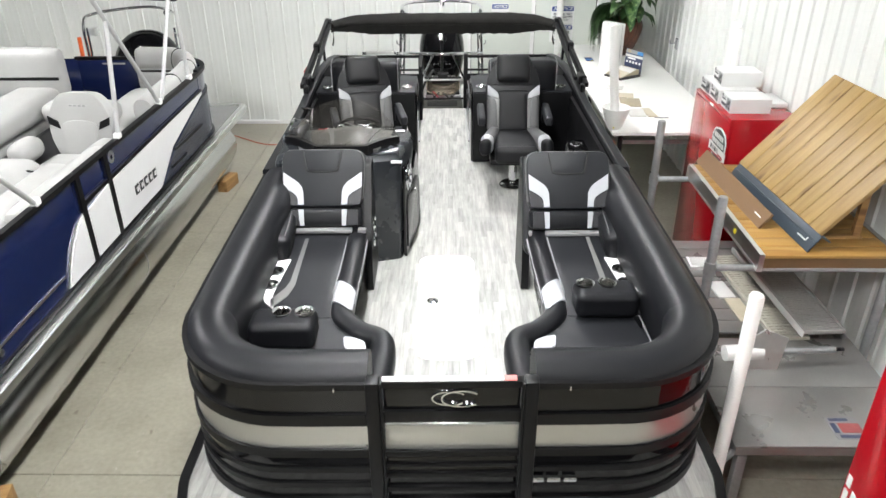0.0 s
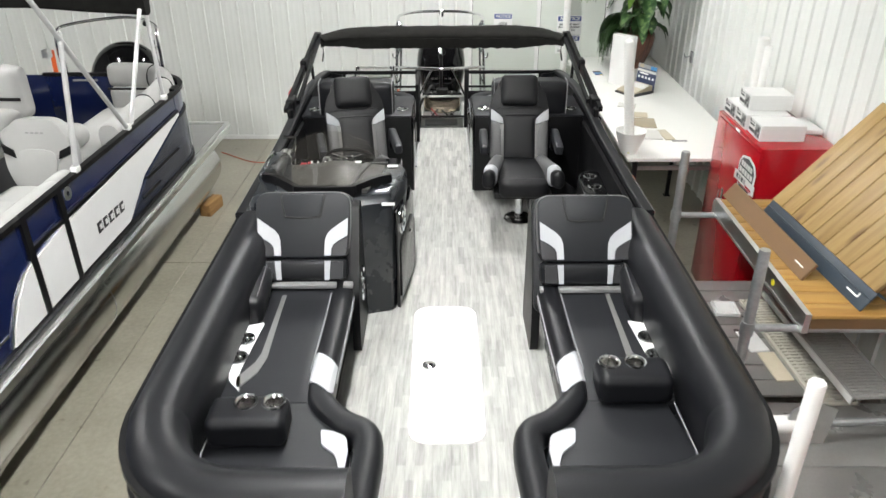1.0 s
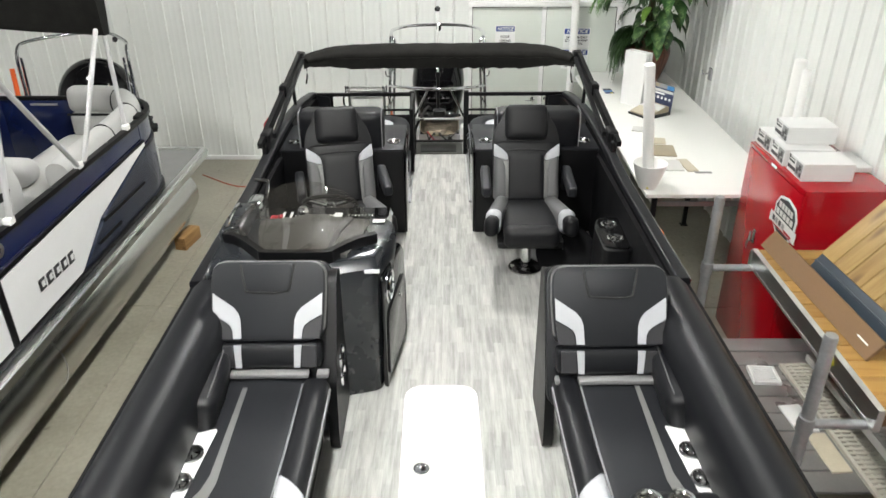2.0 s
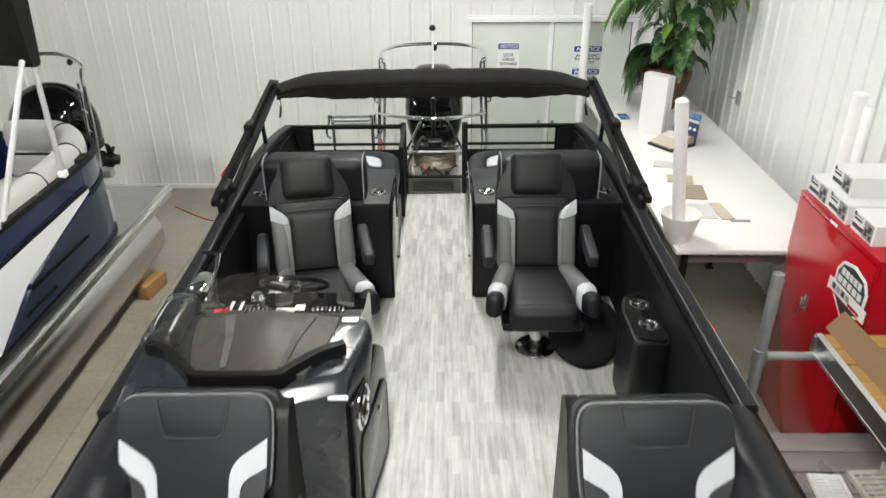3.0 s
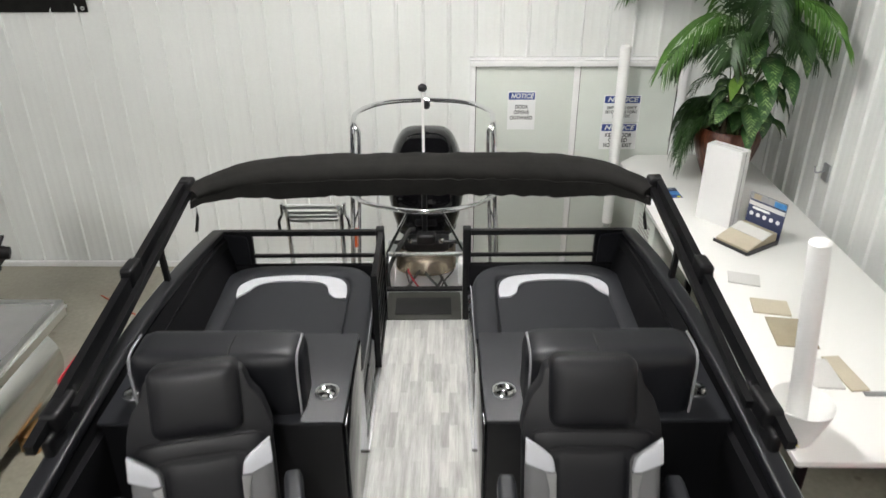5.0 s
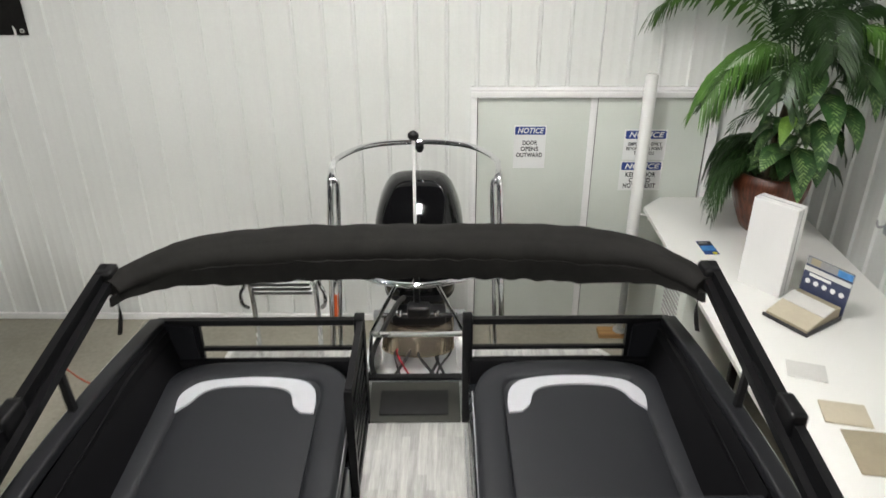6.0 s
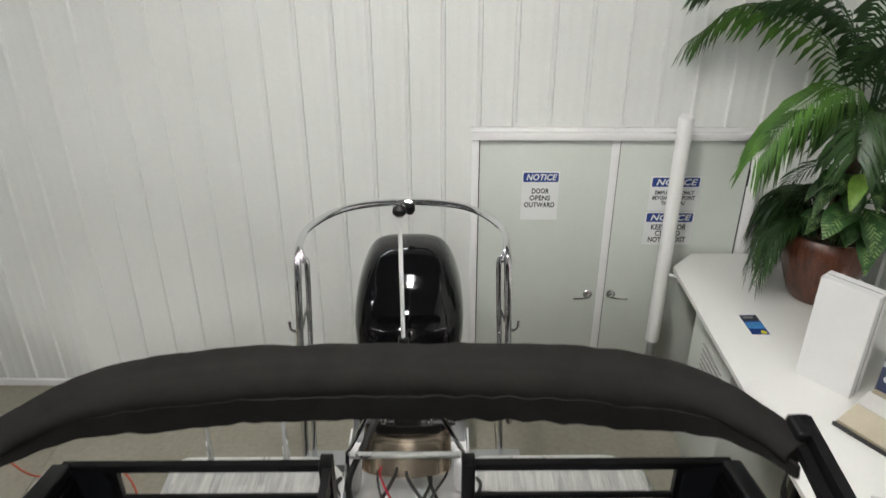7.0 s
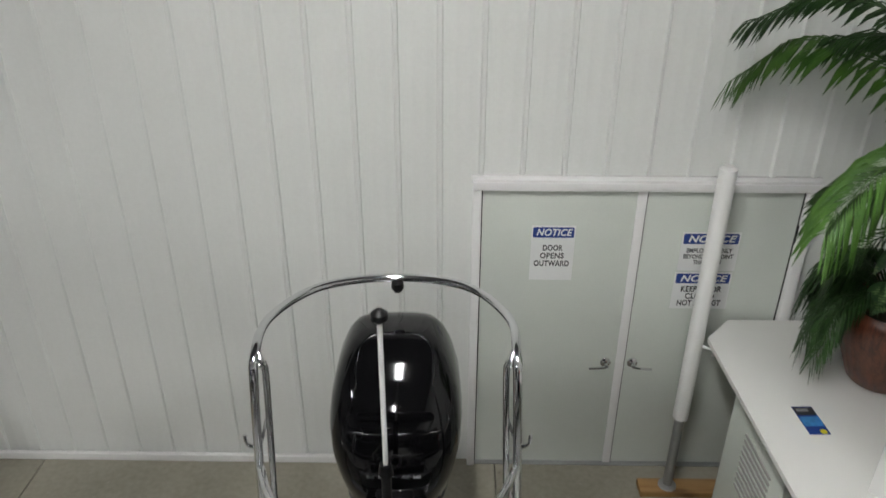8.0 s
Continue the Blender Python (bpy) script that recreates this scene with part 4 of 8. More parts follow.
    body = round_poly([(-0.262, 0.004), (0.262, 0.004), (0.276, 0.22), (0.272, 0.388), (-0.272, 0.388), (-0.276, 0.22)], 0.075, 6)
    back = part("backrest", f(prism(body, 0.125, UP @ move(0, 0.125, 0) @ flat, 0.018)), CHARCOAL_VINYL, lounge, "upholstered black backrest")
    shell = round_poly([(-0.288, -0.30), (0.288, -0.30), (0.292, 0.22), (0.286, 0.396), (-0.286, 0.396), (-0.292, 0.22)], 0.075, 6)
    part("back_shell", f(prism(shell, 0.06, UP @ move(0, 0.182, 0) @ flat, 0.012)), BLACK_VINYL, back, "black padded back shell")
    part("lumbar_pad", f(pad((0, 0.06, -0.066), (0.51, 0.12, 0.134), 0.034, 0.008, LO)), BLACK_VINYL, back)
    for s in (-1, 1):
        def inlay(name, outline, at, thick, material, label=""):
            poly = [(s * a, b) for a, b in outline]
            part(name, f(prism(poly if s > 0 else list(reversed(poly)), thick, at @ move(0, 0.003, 0) @ flat)), material, back, label)
        inlay("accent", [(0.126, 0.016), (0.165, 0.016), (0.168, 0.058), (0.178, 0.080), (0.198, 0.097), (0.262, 0.134), (0.264, 0.236), (0.165, 0.168), (0.142, 0.140), (0.130, 0.105)], UP, 0.008, SILVER_VINYL, "angular silver inlay")
        inlay("side_inlay", [(0.170, 0.016), (0.250, 0.016), (0.262, 0.128), (0.200, 0.091), (0.182, 0.076), (0.173, 0.056)], UP, 0.006, DARK_GREY_VINYL, "dark grey side inlay")
        inlay("accent", [(0.126, -0.122), (0.154, -0.122), (0.163, -0.012), (0.128, -0.012)], LO, 0.013, SILVER_VINYL)
        inlay("side_inlay", [(0.160, -0.118), (0.232, -0.118), (0.236, -0.014), (0.168, -0.014)], LO, 0.012, DARK_GREY_VINYL)
    part("head_pad", f(prism(round_poly([(-0.128, 0.378), (-0.098, 0.240), (0.098, 0.240), (0.128, 0.378)], 0.032, 5), 0.010, UP @ move(0, 0.004, 0) @ flat, 0.004)), CHARCOAL_VINYL, back, "inset trapezoid head pad")
    part("seam", f(tube([UP @ Vector((a, -0.0055, b)) for a, b in [(-0.130, 0.376)] + curve_points_flat([(-0.122, 0.33), (-0.108, 0.268), (-0.085, 0.241), (0.085, 0.241), (0.108, 0.268), (0.122, 0.33)]) + [(0.130, 0.376)]], 0.0045, 6)), RUBBER, back)
    part("edge_seam", f(tube([UP @ Vector((a, 0.034, b)) for a, b in body[6:] if b > 0.05], 0.0065, 6)), ASH_VINYL, back, "pale grey piping")
    gap = (-0.642, -0.602) if sx < 0 else (-0.655, -0.566)
    part("hinge_bar", f(join(box(((gap[0] - 1.020) / 2, fy - 0.050, 1.545), (gap[0] + 1.020, 0.046, 0.026), 0.005), box(((gap[1] - 0.545) / 2, fy - 0.050, 1.545), (abs(gap[1] + 0.545), 0.046, 0.026), 0.005))), GREY_METAL, lounge, "silver hinge bar below the backrest")
    # wing panel beside the backrest
    wing = part("side_panel", f(prism(round_poly([(4.56, 0.0), (4.98, 0.0), (4.98, 0.83), (4.93, 0.86), (4.86, 0.84), (4.60, 0.38), (4.55, 0.10)], 0.03, 4), 0.050, move(-0.565, 0, DZ + 0.003) @ Matrix(((0, 0, 1, 0), (1, 0, 0, 0), (0, 1, 0, 0), (0, 0, 0, 1))))), SATIN_BLACK, lounge, "dark side panel by the aisle")
    if sx < 0:
        for z in (0.42, 0.30):
            part("speaker_trim", f(lathe([(0.0, 0.0), (0.040, 0.0), (0.052, 0.010), (0.058, 0.006), (0.060, 0.0)], 22, m=move(-0.514, 4.80, DZ + z) @ Matrix.Rotation(math.pi / 2, 4, "Y"))), CHROME, wing, "chrome speaker ring")
    # arm bolster between backrest and rail
    SB = move(-1.062, 4.40, 1.585) @ Matrix.Rotation(radians(3), 4, "Z") @ Matrix.Rotation(radians(10), 4, "Y")
    bolster = part("side_bolster", f(pad((0, 0, 0), (0.11, 0.40, 0.20), 0.04, 0.01, SB)), BLACK_VINYL, lounge)
    part("piping", f(tube([SB @ Vector(q) for q in ((0.018, 0.19, 0.102), (0.022, 0.0, 0.107), (0.020, -0.15, 0.100), (0.016, -0.195, 0.06))], 0.004, 6)), GREY_VINYL, bolster)
    # white tray with two drink holders in the corner
    tray = part("tray", f(prism(round_poly([(-1.10, 4.18), (-0.985, 4.22), (-1.02, 3.80), (-0.985, 3.64), (-1.055, 3.72), (-1.10, 3.90)], 0.02, 3), 0.03, move(0, 0, 1.50))), WHITE_GEL, lounge, "small white tray beside the cushion")
    for v in (4.06, 3.90):
        cup_holder((sx * -1 * -1.055 if sx > 0 else -1.055, v, 1.533), lounge, 0.044, bright=True)
    # armrest block with two drink holders
    y0 = 3.360 if sx < 0 else 3.630
    blk = pad((-0.868, y0, 1.589), (0.345, 0.200, 0.150), 0.042, 0.006, n=34)
    for a in (-0.878, -0.757):
        punch(blk, a, y0 + 0.03, 0.044)
    arm = part("arm_block", f(blk), BLACK_VINYL, lounge, "removable black arm block")
    for a in (-0.878, -0.757):
        cup_holder((a if sx < 0 else -a, y0 + 0.03, 1.6705), arm, 0.044, True)
    return lounge


bow_lounge(-1)
bow_lounge(1)

# ---- helm console ----
console = thing("helm_console", BOAT @ move(0, 0, 0), "dark grey moulded helm console with smoked windscreen", "helm console")
cons_plan = round_poly([(-1.19, 4.98), (-0.56, 4.98), (-0.34, 5.04), (-0.27, 5.30), (-0.26, 5.42), (-0.31, 5.455), (-1.19, 5.455)], 0.035, 4)
bm = bmesh.new()
levels = ((DZ + 0.002, 1.0, 0.0), (1.30, 1.0, -0.01), (1.62, 1.0, -0.03), (1.80, 1.02, -0.02), (1.88, 1.03, -0.01), (1.915, 1.0, 0.02), (1.925, 0.96, 0.04))
rings = []
for z, k, dy in levels:
    rings.append([bm.verts.new((-0.72 + (a + 0.72) * k, 5.28 + (b - 5.28) * k + dy, z + (0.05 * (b - 5.0) if z > 1.85 else 0))) for a, b in cons_plan])
n = len(cons_plan)
for r0, r1 in zip(rings, rings[1:]):
    for i in range(n):
        bm.faces.new((r0[i], r0[(i + 1) % n], r1[(i + 1) % n], r1[i]))
bm.faces.new(rings[-1])
bm.faces.new(list(reversed(rings[0])))
bmesh.ops.recalc_face_normals(bm, faces=bm.faces)
part("body", bm, CONSOLE_GREY, console, "moulded charcoal console body")
# flat glossy panel along the aisle, with locker door and speaker
SP = move(-0.322, 5.048, DZ) @ Matrix.Rotation(radians(-8.2), 4, "Z") @ Matrix(((0, 0, 1, 0), (1, 0, 0, 0), (0, 1, 0, 0), (0, 0, 0, 1)))
side_p = part("side_panel", prism(round_poly([(0.0, 0.004), (0.575, 0.004), (0.590, 0.30), (0.560, 0.62), (0.42, 0.735), (0.0, 0.735)], 0.03, 4), 0.022, SP, 0.004), GLOSS_BLACK, console, "glossy black side panel")
door_plan = round_poly([(0.045, 0.070), (0.535, 0.050), (0.545, 0.400), (0.500, 0.490), (0.075, 0.490), (0.045, 0.43)], 0.045, 4)
part("locker_door", prism(door_plan, 0.008, SP @ move(0, 0, 0.0225), 0.003), SIDE_GREY, side_p, "grey reflective locker door")
part("door_edge", tube([SP @ Vector((a, b, 0.026)) for a, b in door_plan], 0.006, 6, True), SATIN_BLACK, side_p)
part("knob", lathe([(0, 0), (0.013, 0), (0.013, 0.012), (0, 0.016)], 14, m=SP @ move(0.36, 0.42, 0.030)), CHROME, side_p)
for rr, zz in ((0.098, 0.022), (0.062, 0.026)):
    part("speaker_ring", lathe([(rr * 0.80, 0.004), (rr * 0.88, 0.014), (rr, 0.008), (rr, 0.0)], 28, m=SP @ move(0.125, 0.620, zz)), CHROME, side_p, "chrome speaker ring")
part("speaker_cone", lathe([(0, 0.010), (0.02, 0.008), (0.045, 0.001), (0.080, 0.006), (0.080, 0.0), (0, 0.0)], 26, m=SP @ move(0.125, 0.620, 0.022)), SATIN_BLACK, side_p)
part("trim_plate", box((-0.352, 5.008, 1.872), (0.080, 0.010, 0.020), 0.002, 1), PAPER, console, "white maker's strip")
# dash hood with a low hump and two pale ribs
HOOD = [(-0.295, -0.035), (0.295, -0.035), (0.30, -0.004), (0.22, 0.004), (0.12, 0.014), (0.055, 0.030), (-0.055, 0.030), (-0.12, 0.014), (-0.22, 0.004), (-0.30, -0.004)]
hood = part("dash_hood", sweep(HOOD, [(-0.705, 5.06, 1.948), (-0.705, 5.20, 1.951), (-0.705, 5.36, 1.955), (-0.705, 5.465, 1.953), (-0.705, 5.48, 1.945)], scales=[0.74, 0.88, 1.0, 1.02, 1.0]), DASH, console, "warm grey dash hood")
for s, k in ((-1, 0.85), (1, 1.0)):
    part("dash_rib", sweep(rect(0.034, 0.010), [(-0.705 + s * 0.125 * k, 5.09, 1.960), (-0.705 + s * 0.150 * k, 5.28, 1.966), (-0.705 + s * 0.195 * k, 5.46, 1.963)], scales=[0.7, 0.9, 1.3]), GREY_VINYL, hood, "pale rib on the dash")
# black dash panel falling away behind the hood, with switches, tags and papers
dash = part("dash_panel", prism([(5.462, 1.55), (5.462, 1.938), (5.50, 1.940), (5.64, 1.885), (5.82, 1.862), (5.89, 1.81), (5.91, 1.72), (5.89, 1.55)], 0.78, move(-1.085, 0, 0) @ Matrix(((0, 0, 1, 0), (1, 0, 0, 0), (0, 1, 0, 0), (0, 0, 0, 1)))), GLOSS_BLACK, console, "glossy black dash panel")
for x0, y0, n in ((-0.835, 5.555, 6), (-0.528, 5.560, 8)):
    part("switch_strip", box((x0 + 0.0095 * (n - 1), y0 - 0.022, 1.916), (0.021 * n, 0.010, 0.012), 0.002), ALU_DULL, dash)
    for i in range(n):
        part("switch", box((x0 + 0.0195 * i, y0, 1.924), (0.007, 0.034, 0.018), 0.002), CHROME, dash)
for x, y, w, l, mt in ((-0.962, 5.57, 0.04, 0.035, RED_TAG), (-0.925, 5.58, 0.02, 0.045, RED_TAG)):
    part("tag", box((x, y, 1.918), (w, l, 0.010), 0.002), mt, dash)
for x, l in ((-0.905, 0.17), (-0.860, 0.16)):
    part("paper", box((x - 0.02, 5.640, 1.894), (0.014, l * 0.6, 0.004), 0.001, 1, None), PALE_SAMPLE, dash)
part("warning_tag", box((-0.655, 5.56, 1.925), (0.085, 0.045, 0.006), 0.002), PALE_SAMPLE, dash, "pale pink paper tag")
part("warning_tag", box((-0.592, 5.585, 1.925), (0.045, 0.045, 0.006), 0.002), PAPER, dash)
part("label", box((-0.345, 5.440, 1.953), (0.07, 0.035, 0.004), 0.001), PAPER, console, "white sticker")
part("column", tube([(-0.655, 5.66, 1.84), (-0.70, 5.98, 1.765)], 0.030, 14), CHROME, console, "bright steering column")
part("key_switch", lathe([(0, 0.03), (0.022, 0.028), (0.034, 0.012), (0.040, -0.01)], 18, (-0.83, 5.76, 1.868)), CHROME, dash)
# windscreen: a bent plate of smoked acrylic in a black foot
foot = curve_points([(-1.155, 5.235, 1.955), (-1.06, 5.19, 1.955), (-0.93, 5.05, 1.955), (-0.88, 5.02, 1.955), (-0.60, 5.02, 1.955), (-0.55, 5.05, 1.955), (-0.45, 5.16, 1.955), (-0.345, 5.225, 1.955)], 4)
part("windscreen_foot", sweep(rect(0.035, 0.07), foot), SATIN_BLACK, console, "black windscreen base")
bm = bmesh.new()
rows = []
for k in range(9):
    t = k / 8
    row = []
    for p in foot:
        w = (p.x + 0.735) / 0.43
        up = 0.23 * max(0.02, 1 - w * w) ** 0.55
        row.append(bm.verts.new((p.x + (-0.715 - p.x) * 0.26 * t ** 1.5, p.y + (5.40 - p.y) * (0.55 * t + 0.45 * t * t), p.z + 0.03 + up * math.sin(t * math.pi * 0.47))))
    rows.append(row)
for r0, r1 in zip(rows, rows[1:]):
    for i in range(len(foot) - 1):
        bm.faces.new((r0[i], r0[i + 1], r1[i + 1], r1[i]))
bmesh.ops.solidify(bm, geom=list(bm.faces), thickness=0.005)
part("windscreen", bm, SMOKE, console, "smoked acrylic windscreen")
# steering wheel
wm = move(-0.705, 6.02, 1.795) @ Matrix.Rotation(radians(-41), 4, "X")
wheel = part("steering_wheel", sweep(ring(0.014, 10), [(0.168 * math.cos(a), 0.168 * math.sin(a), 0) for a in np.linspace(0, 2 * math.pi, 36, endpoint=False)], closed=True), SATIN_BLACK, console, "black steering wheel with bright spokes")
wheel.matrix_basis = wm
for a in (90, 210, 330):
    ca, sa = math.cos(radians(a)), math.sin(radians(a))
    part("spoke", sweep(rect(0.035, 0.008), [(0.02 * ca, 0.02 * sa, -0.015), (0.09 * ca, 0.09 * sa, -0.008), (0.16 * ca, 0.16 * sa, 0)]), CHROME, wheel)
part("hub", lathe([(0, 0.012), (0.03, 0.01), (0.04, -0.01), (0.03, -0.03), (0.03, -0.06), (0, -0.06)], 20), CHROME, wheel)
# throttle and side pod
part("throttle_box", pad((-1.165, 5.97, 1.80), (0.12, 0.20, 0.13), 0.05), CHROME, console, "bright throttle housing")
part("throttle_lever", join(tube(curve_points([(-1.12, 5.98, 1.81), (-1.115, 6.06, 1.86), (-1.12, 6.15, 1.905)], 4), 0.012, 8), tube([(-1.12, 6.15, 1.905), (-1.21, 6.16, 1.91)], 0.013, 8)), CHROME, console)
part("side_pod", pad((-1.13, 5.45, 1.93), (0.16, 0.40, 0.12), 0.05, 0.01), CONSOLE_GREY, console)
part("grab_handle", tube(curve_points([(-1.16, 5.30, 1.98), (-1.15, 5.34, 2.02), (-1.14, 5.50, 2.03), (-1.14, 5.56, 1.98)], 5), 0.010, 8), CHROME, console, "chrome grab handle")

# ---- captain's chairs ----


def captain_chair(m, label):
    """High-back swivel chair; its front looks to -y."""
    ch = thing("captain_chair", m, label, "captain's chair", "captain's chairs")
    part("foot_plate", lathe([(0, 0), (0.125, 0), (0.125, 0.010), (0.105, 0.030), (0.06, 0.042), (0, 0.042)], 30), CUP_STEEL, ch, "round polished foot plate")
    part("pedestal", lathe([(0.0, 0.02), (0.037, 0.02), (0.037, 0.22), (0.055, 0.24), (0.055, 0.27), (0.10, 0.30), (0.0, 0.30)], 24), CHROME, ch, "polished pedestal")
    part("seat", pad((0, -0.045, 0.395), (0.37, 0.52, 0.16), 0.05, 0.010), SHADED_VINYL, ch, "black seat cushion")
    part("seat_front", pad((0, -0.285, 0.400), (0.38, 0.11, 0.160), 0.05, 0.008), SHADED_VINYL, ch, "rolled front of the seat")
    part("seat_pan", pad((0, -0.02, 0.32), (0.46, 0.50, 0.06), 0.02), SATIN_BLACK, ch)
    for s in (-1, 1):
        wm = move(s * 0.228, -0.05, 0.445) @ Matrix.Rotation(radians(s * 14), 4, "Z") @ Matrix.Rotation(radians(-5), 4, "X")
        w = part("seat_wing", pad((0, 0.06, 0), (0.095, 0.36, 0.17), 0.042, 0.010, wm), GREY_VINYL, ch, "grey side wing of the seat")
        part("accent", pad((0, -0.105, -0.003), (0.101, 0.105, 0.175), 0.043, 0.006, wm), SILVER_VINYL, w, "silver inlay on the wing")
        part("wing_nose", pad((0, -0.175, -0.030), (0.090, 0.13, 0.145), 0.042, 0.004, wm @ Matrix.Rotation(radians(-7), 4, "X")), SHADED_VINYL, w)
        arm = part("armrest", pad((0, 0, 0), (0.068, 0.38, 0.085), 0.022, 0.0, move(s * 0.300, 0.150, 0.630) @ Matrix.Rotation(radians(4), 4, "X")), CHARCOAL_VINYL, ch, "padded armrest")
        part("arm_bracket", pad((s * 0.285, 0.30, 0.58), (0.035, 0.07, 0.14), 0.012), SATIN_BLACK, arm)
    bt = move(0, 0.205, 0.47) @ Matrix.Rotation(radians(-23), 4, "X")
    back = part("backrest", pad((0, 0.072, 0.215), (0.49, 0.13, 0.49), 0.06, 0.006, bt), SHADED_VINYL, ch, "tall black backrest")
    part("back_panel", pad((0, 0.014, 0.165), (0.26, 0.03, 0.34), 0.014, 0.004, bt), SHADED_VINYL, back)
    part("neck_seam", tube([bt @ Vector(q) for q in curve_points([(-0.15, 0.0, 0.345), (-0.10, -0.004, 0.355), (0.10, -0.004, 0.355), (0.15, 0.0, 0.345)], 4)], 0.006, 6), SHADED_VINYL, back)
    for s in (-1, 1):
        part("side_bolster", pad((s * 0.186, 0.0, 0.155), (0.105, 0.075, 0.36), 0.034, 0.006, bt), GREY_VINYL, back, "grey side bolster")
        for name, mt, note, sh in (("accent", SILVER_VINYL, "silver inlay at the top of the bolster", [(0.240, 0.312), (0.238, 0.400), (0.172, 0.355), (0.142, 0.325), (0.134, 0.280), (0.166, 0.282)]), ("piping", ASH_VINYL, "pale strip along the bolster", [(0.131, 0.278), (0.131, -0.005), (0.148, -0.005), (0.154, 0.215), (0.168, 0.276), (0.136, 0.276)])):
            sh = [(s * p, q) for p, q in sh]
            bm = prism(sh, 0.030, bt @ move(0, -0.018 if name == "accent" else -0.016, 0) @ Matrix.Rotation(math.pi / 2, 4, "X"), 0.006)
            bmesh.ops.recalc_face_normals(bm, faces=bm.faces)
            part(name, bm, mt, back, note)
    shell = round_poly([(-0.245, 0.36), (-0.245, 0.44), (-0.215, 0.535), (-0.180, 0.575), (-0.165, 0.645), (0.165, 0.645), (0.180, 0.575), (0.215, 0.535), (0.245, 0.44), (0.245, 0.36)], 0.045, 5)
    bm = prism(shell, 0.115, bt @ move(0, 0.125, 0) @ Matrix.Rotation(math.pi / 2, 4, "X"), 0.028)
    bmesh.ops.recalc_face_normals(bm, faces=bm.faces)
    part("shoulder", bm, SHADED_VINYL, back)
    part("headrest", pad((0, 0.030, 0.556), (0.308, 0.145, 0.255), 0.042, 0.010, bt), SHADED_VINYL, back, "stitched black headrest")
    part("collar", tube([bt @ Vector(q) for q in curve_points([(-0.215, 0.004, 0.40), (-0.16, -0.004, 0.415), (0.16, -0.004, 0.415), (0.215, 0.004, 0.40)], 4)], 0.005, 8), SHADED_VINYL, back)
    return ch


CH_L = (-0.662, 6.43, DZ + 0.002)
captain_chair(BOAT @ move(*CH_L) @ Matrix.Rotation(radians(12), 4, "Z"), "black high-back swivel captain's chair at the helm")
captain_chair(BOAT @ move(0.630, 6.45, DZ + 0.002) @ Matrix.Rotation(radians(-1), 4, "Z"), "black high-back swivel captain's chair with grey wings")

# small round table lying tilted on its post beside the chair
disc = thing("round_table", BOAT @ move(0.912, 6.20, DZ + 0.002), "small black round table lying tilted on its post", "table")
LEAN = move(0, 0.158, 0.180) @ Matrix.Rotation(radians(44), 4, "X")
top = part("tabletop", lathe([(0, 0.006), (0.10, 0.006), (0.195, 0.002), (0.214, -0.004), (0.222, -0.014), (0.214, -0.026), (0, -0.028)], 44, m=LEAN), INNER_BLACK, disc, "smooth black round top")
# chrome sliver drawn as the highlight line on the top
part("painted_glint", box((-0.03, 0.03, 0.0075), (0.008, 0.035, 0.003), 0.001, 1, LEAN), CHROME, top)
part("post", lathe([(0, -0.225), (0.034, -0.225), (0.034, -0.05), (0.070, -0.034), (0.070, -0.027), (0, -0.027)], 22, m=LEAN), GLOSS_BLACK, disc)

# armrest pod with drink holders on the side wall
pod = thing("side_console", BOAT @ move(1.13, 6.0, DZ), "black side console with two drink holders", "side console")
part("body", prism(round_poly([(-0.10, -0.24), (0.09, -0.24), (0.09, 0.24), (-0.06, 0.24), (-0.10, 0.10)], 0.05, 4), 0.50, move(0, 0, 0.003), 0.02), SATIN_BLACK, pod)
ptop = part("top", prism(round_poly([(-0.09, -0.20), (0.07, -0.23), (0.08, 0.23), (-0.05, 0.22), (-0.09, 0.08)], 0.05, 4), 0.014, move(0, 0, 0.503)), GLOSS_BLACK, pod)
cup_holder((0.0, 0.112, 0.518), ptop, 0.046, bright=True)
cup_holder((0.0, -0.09, 0.518), ptop, 0.046, bright=True)

# ---- stern lounges with cabinets ----


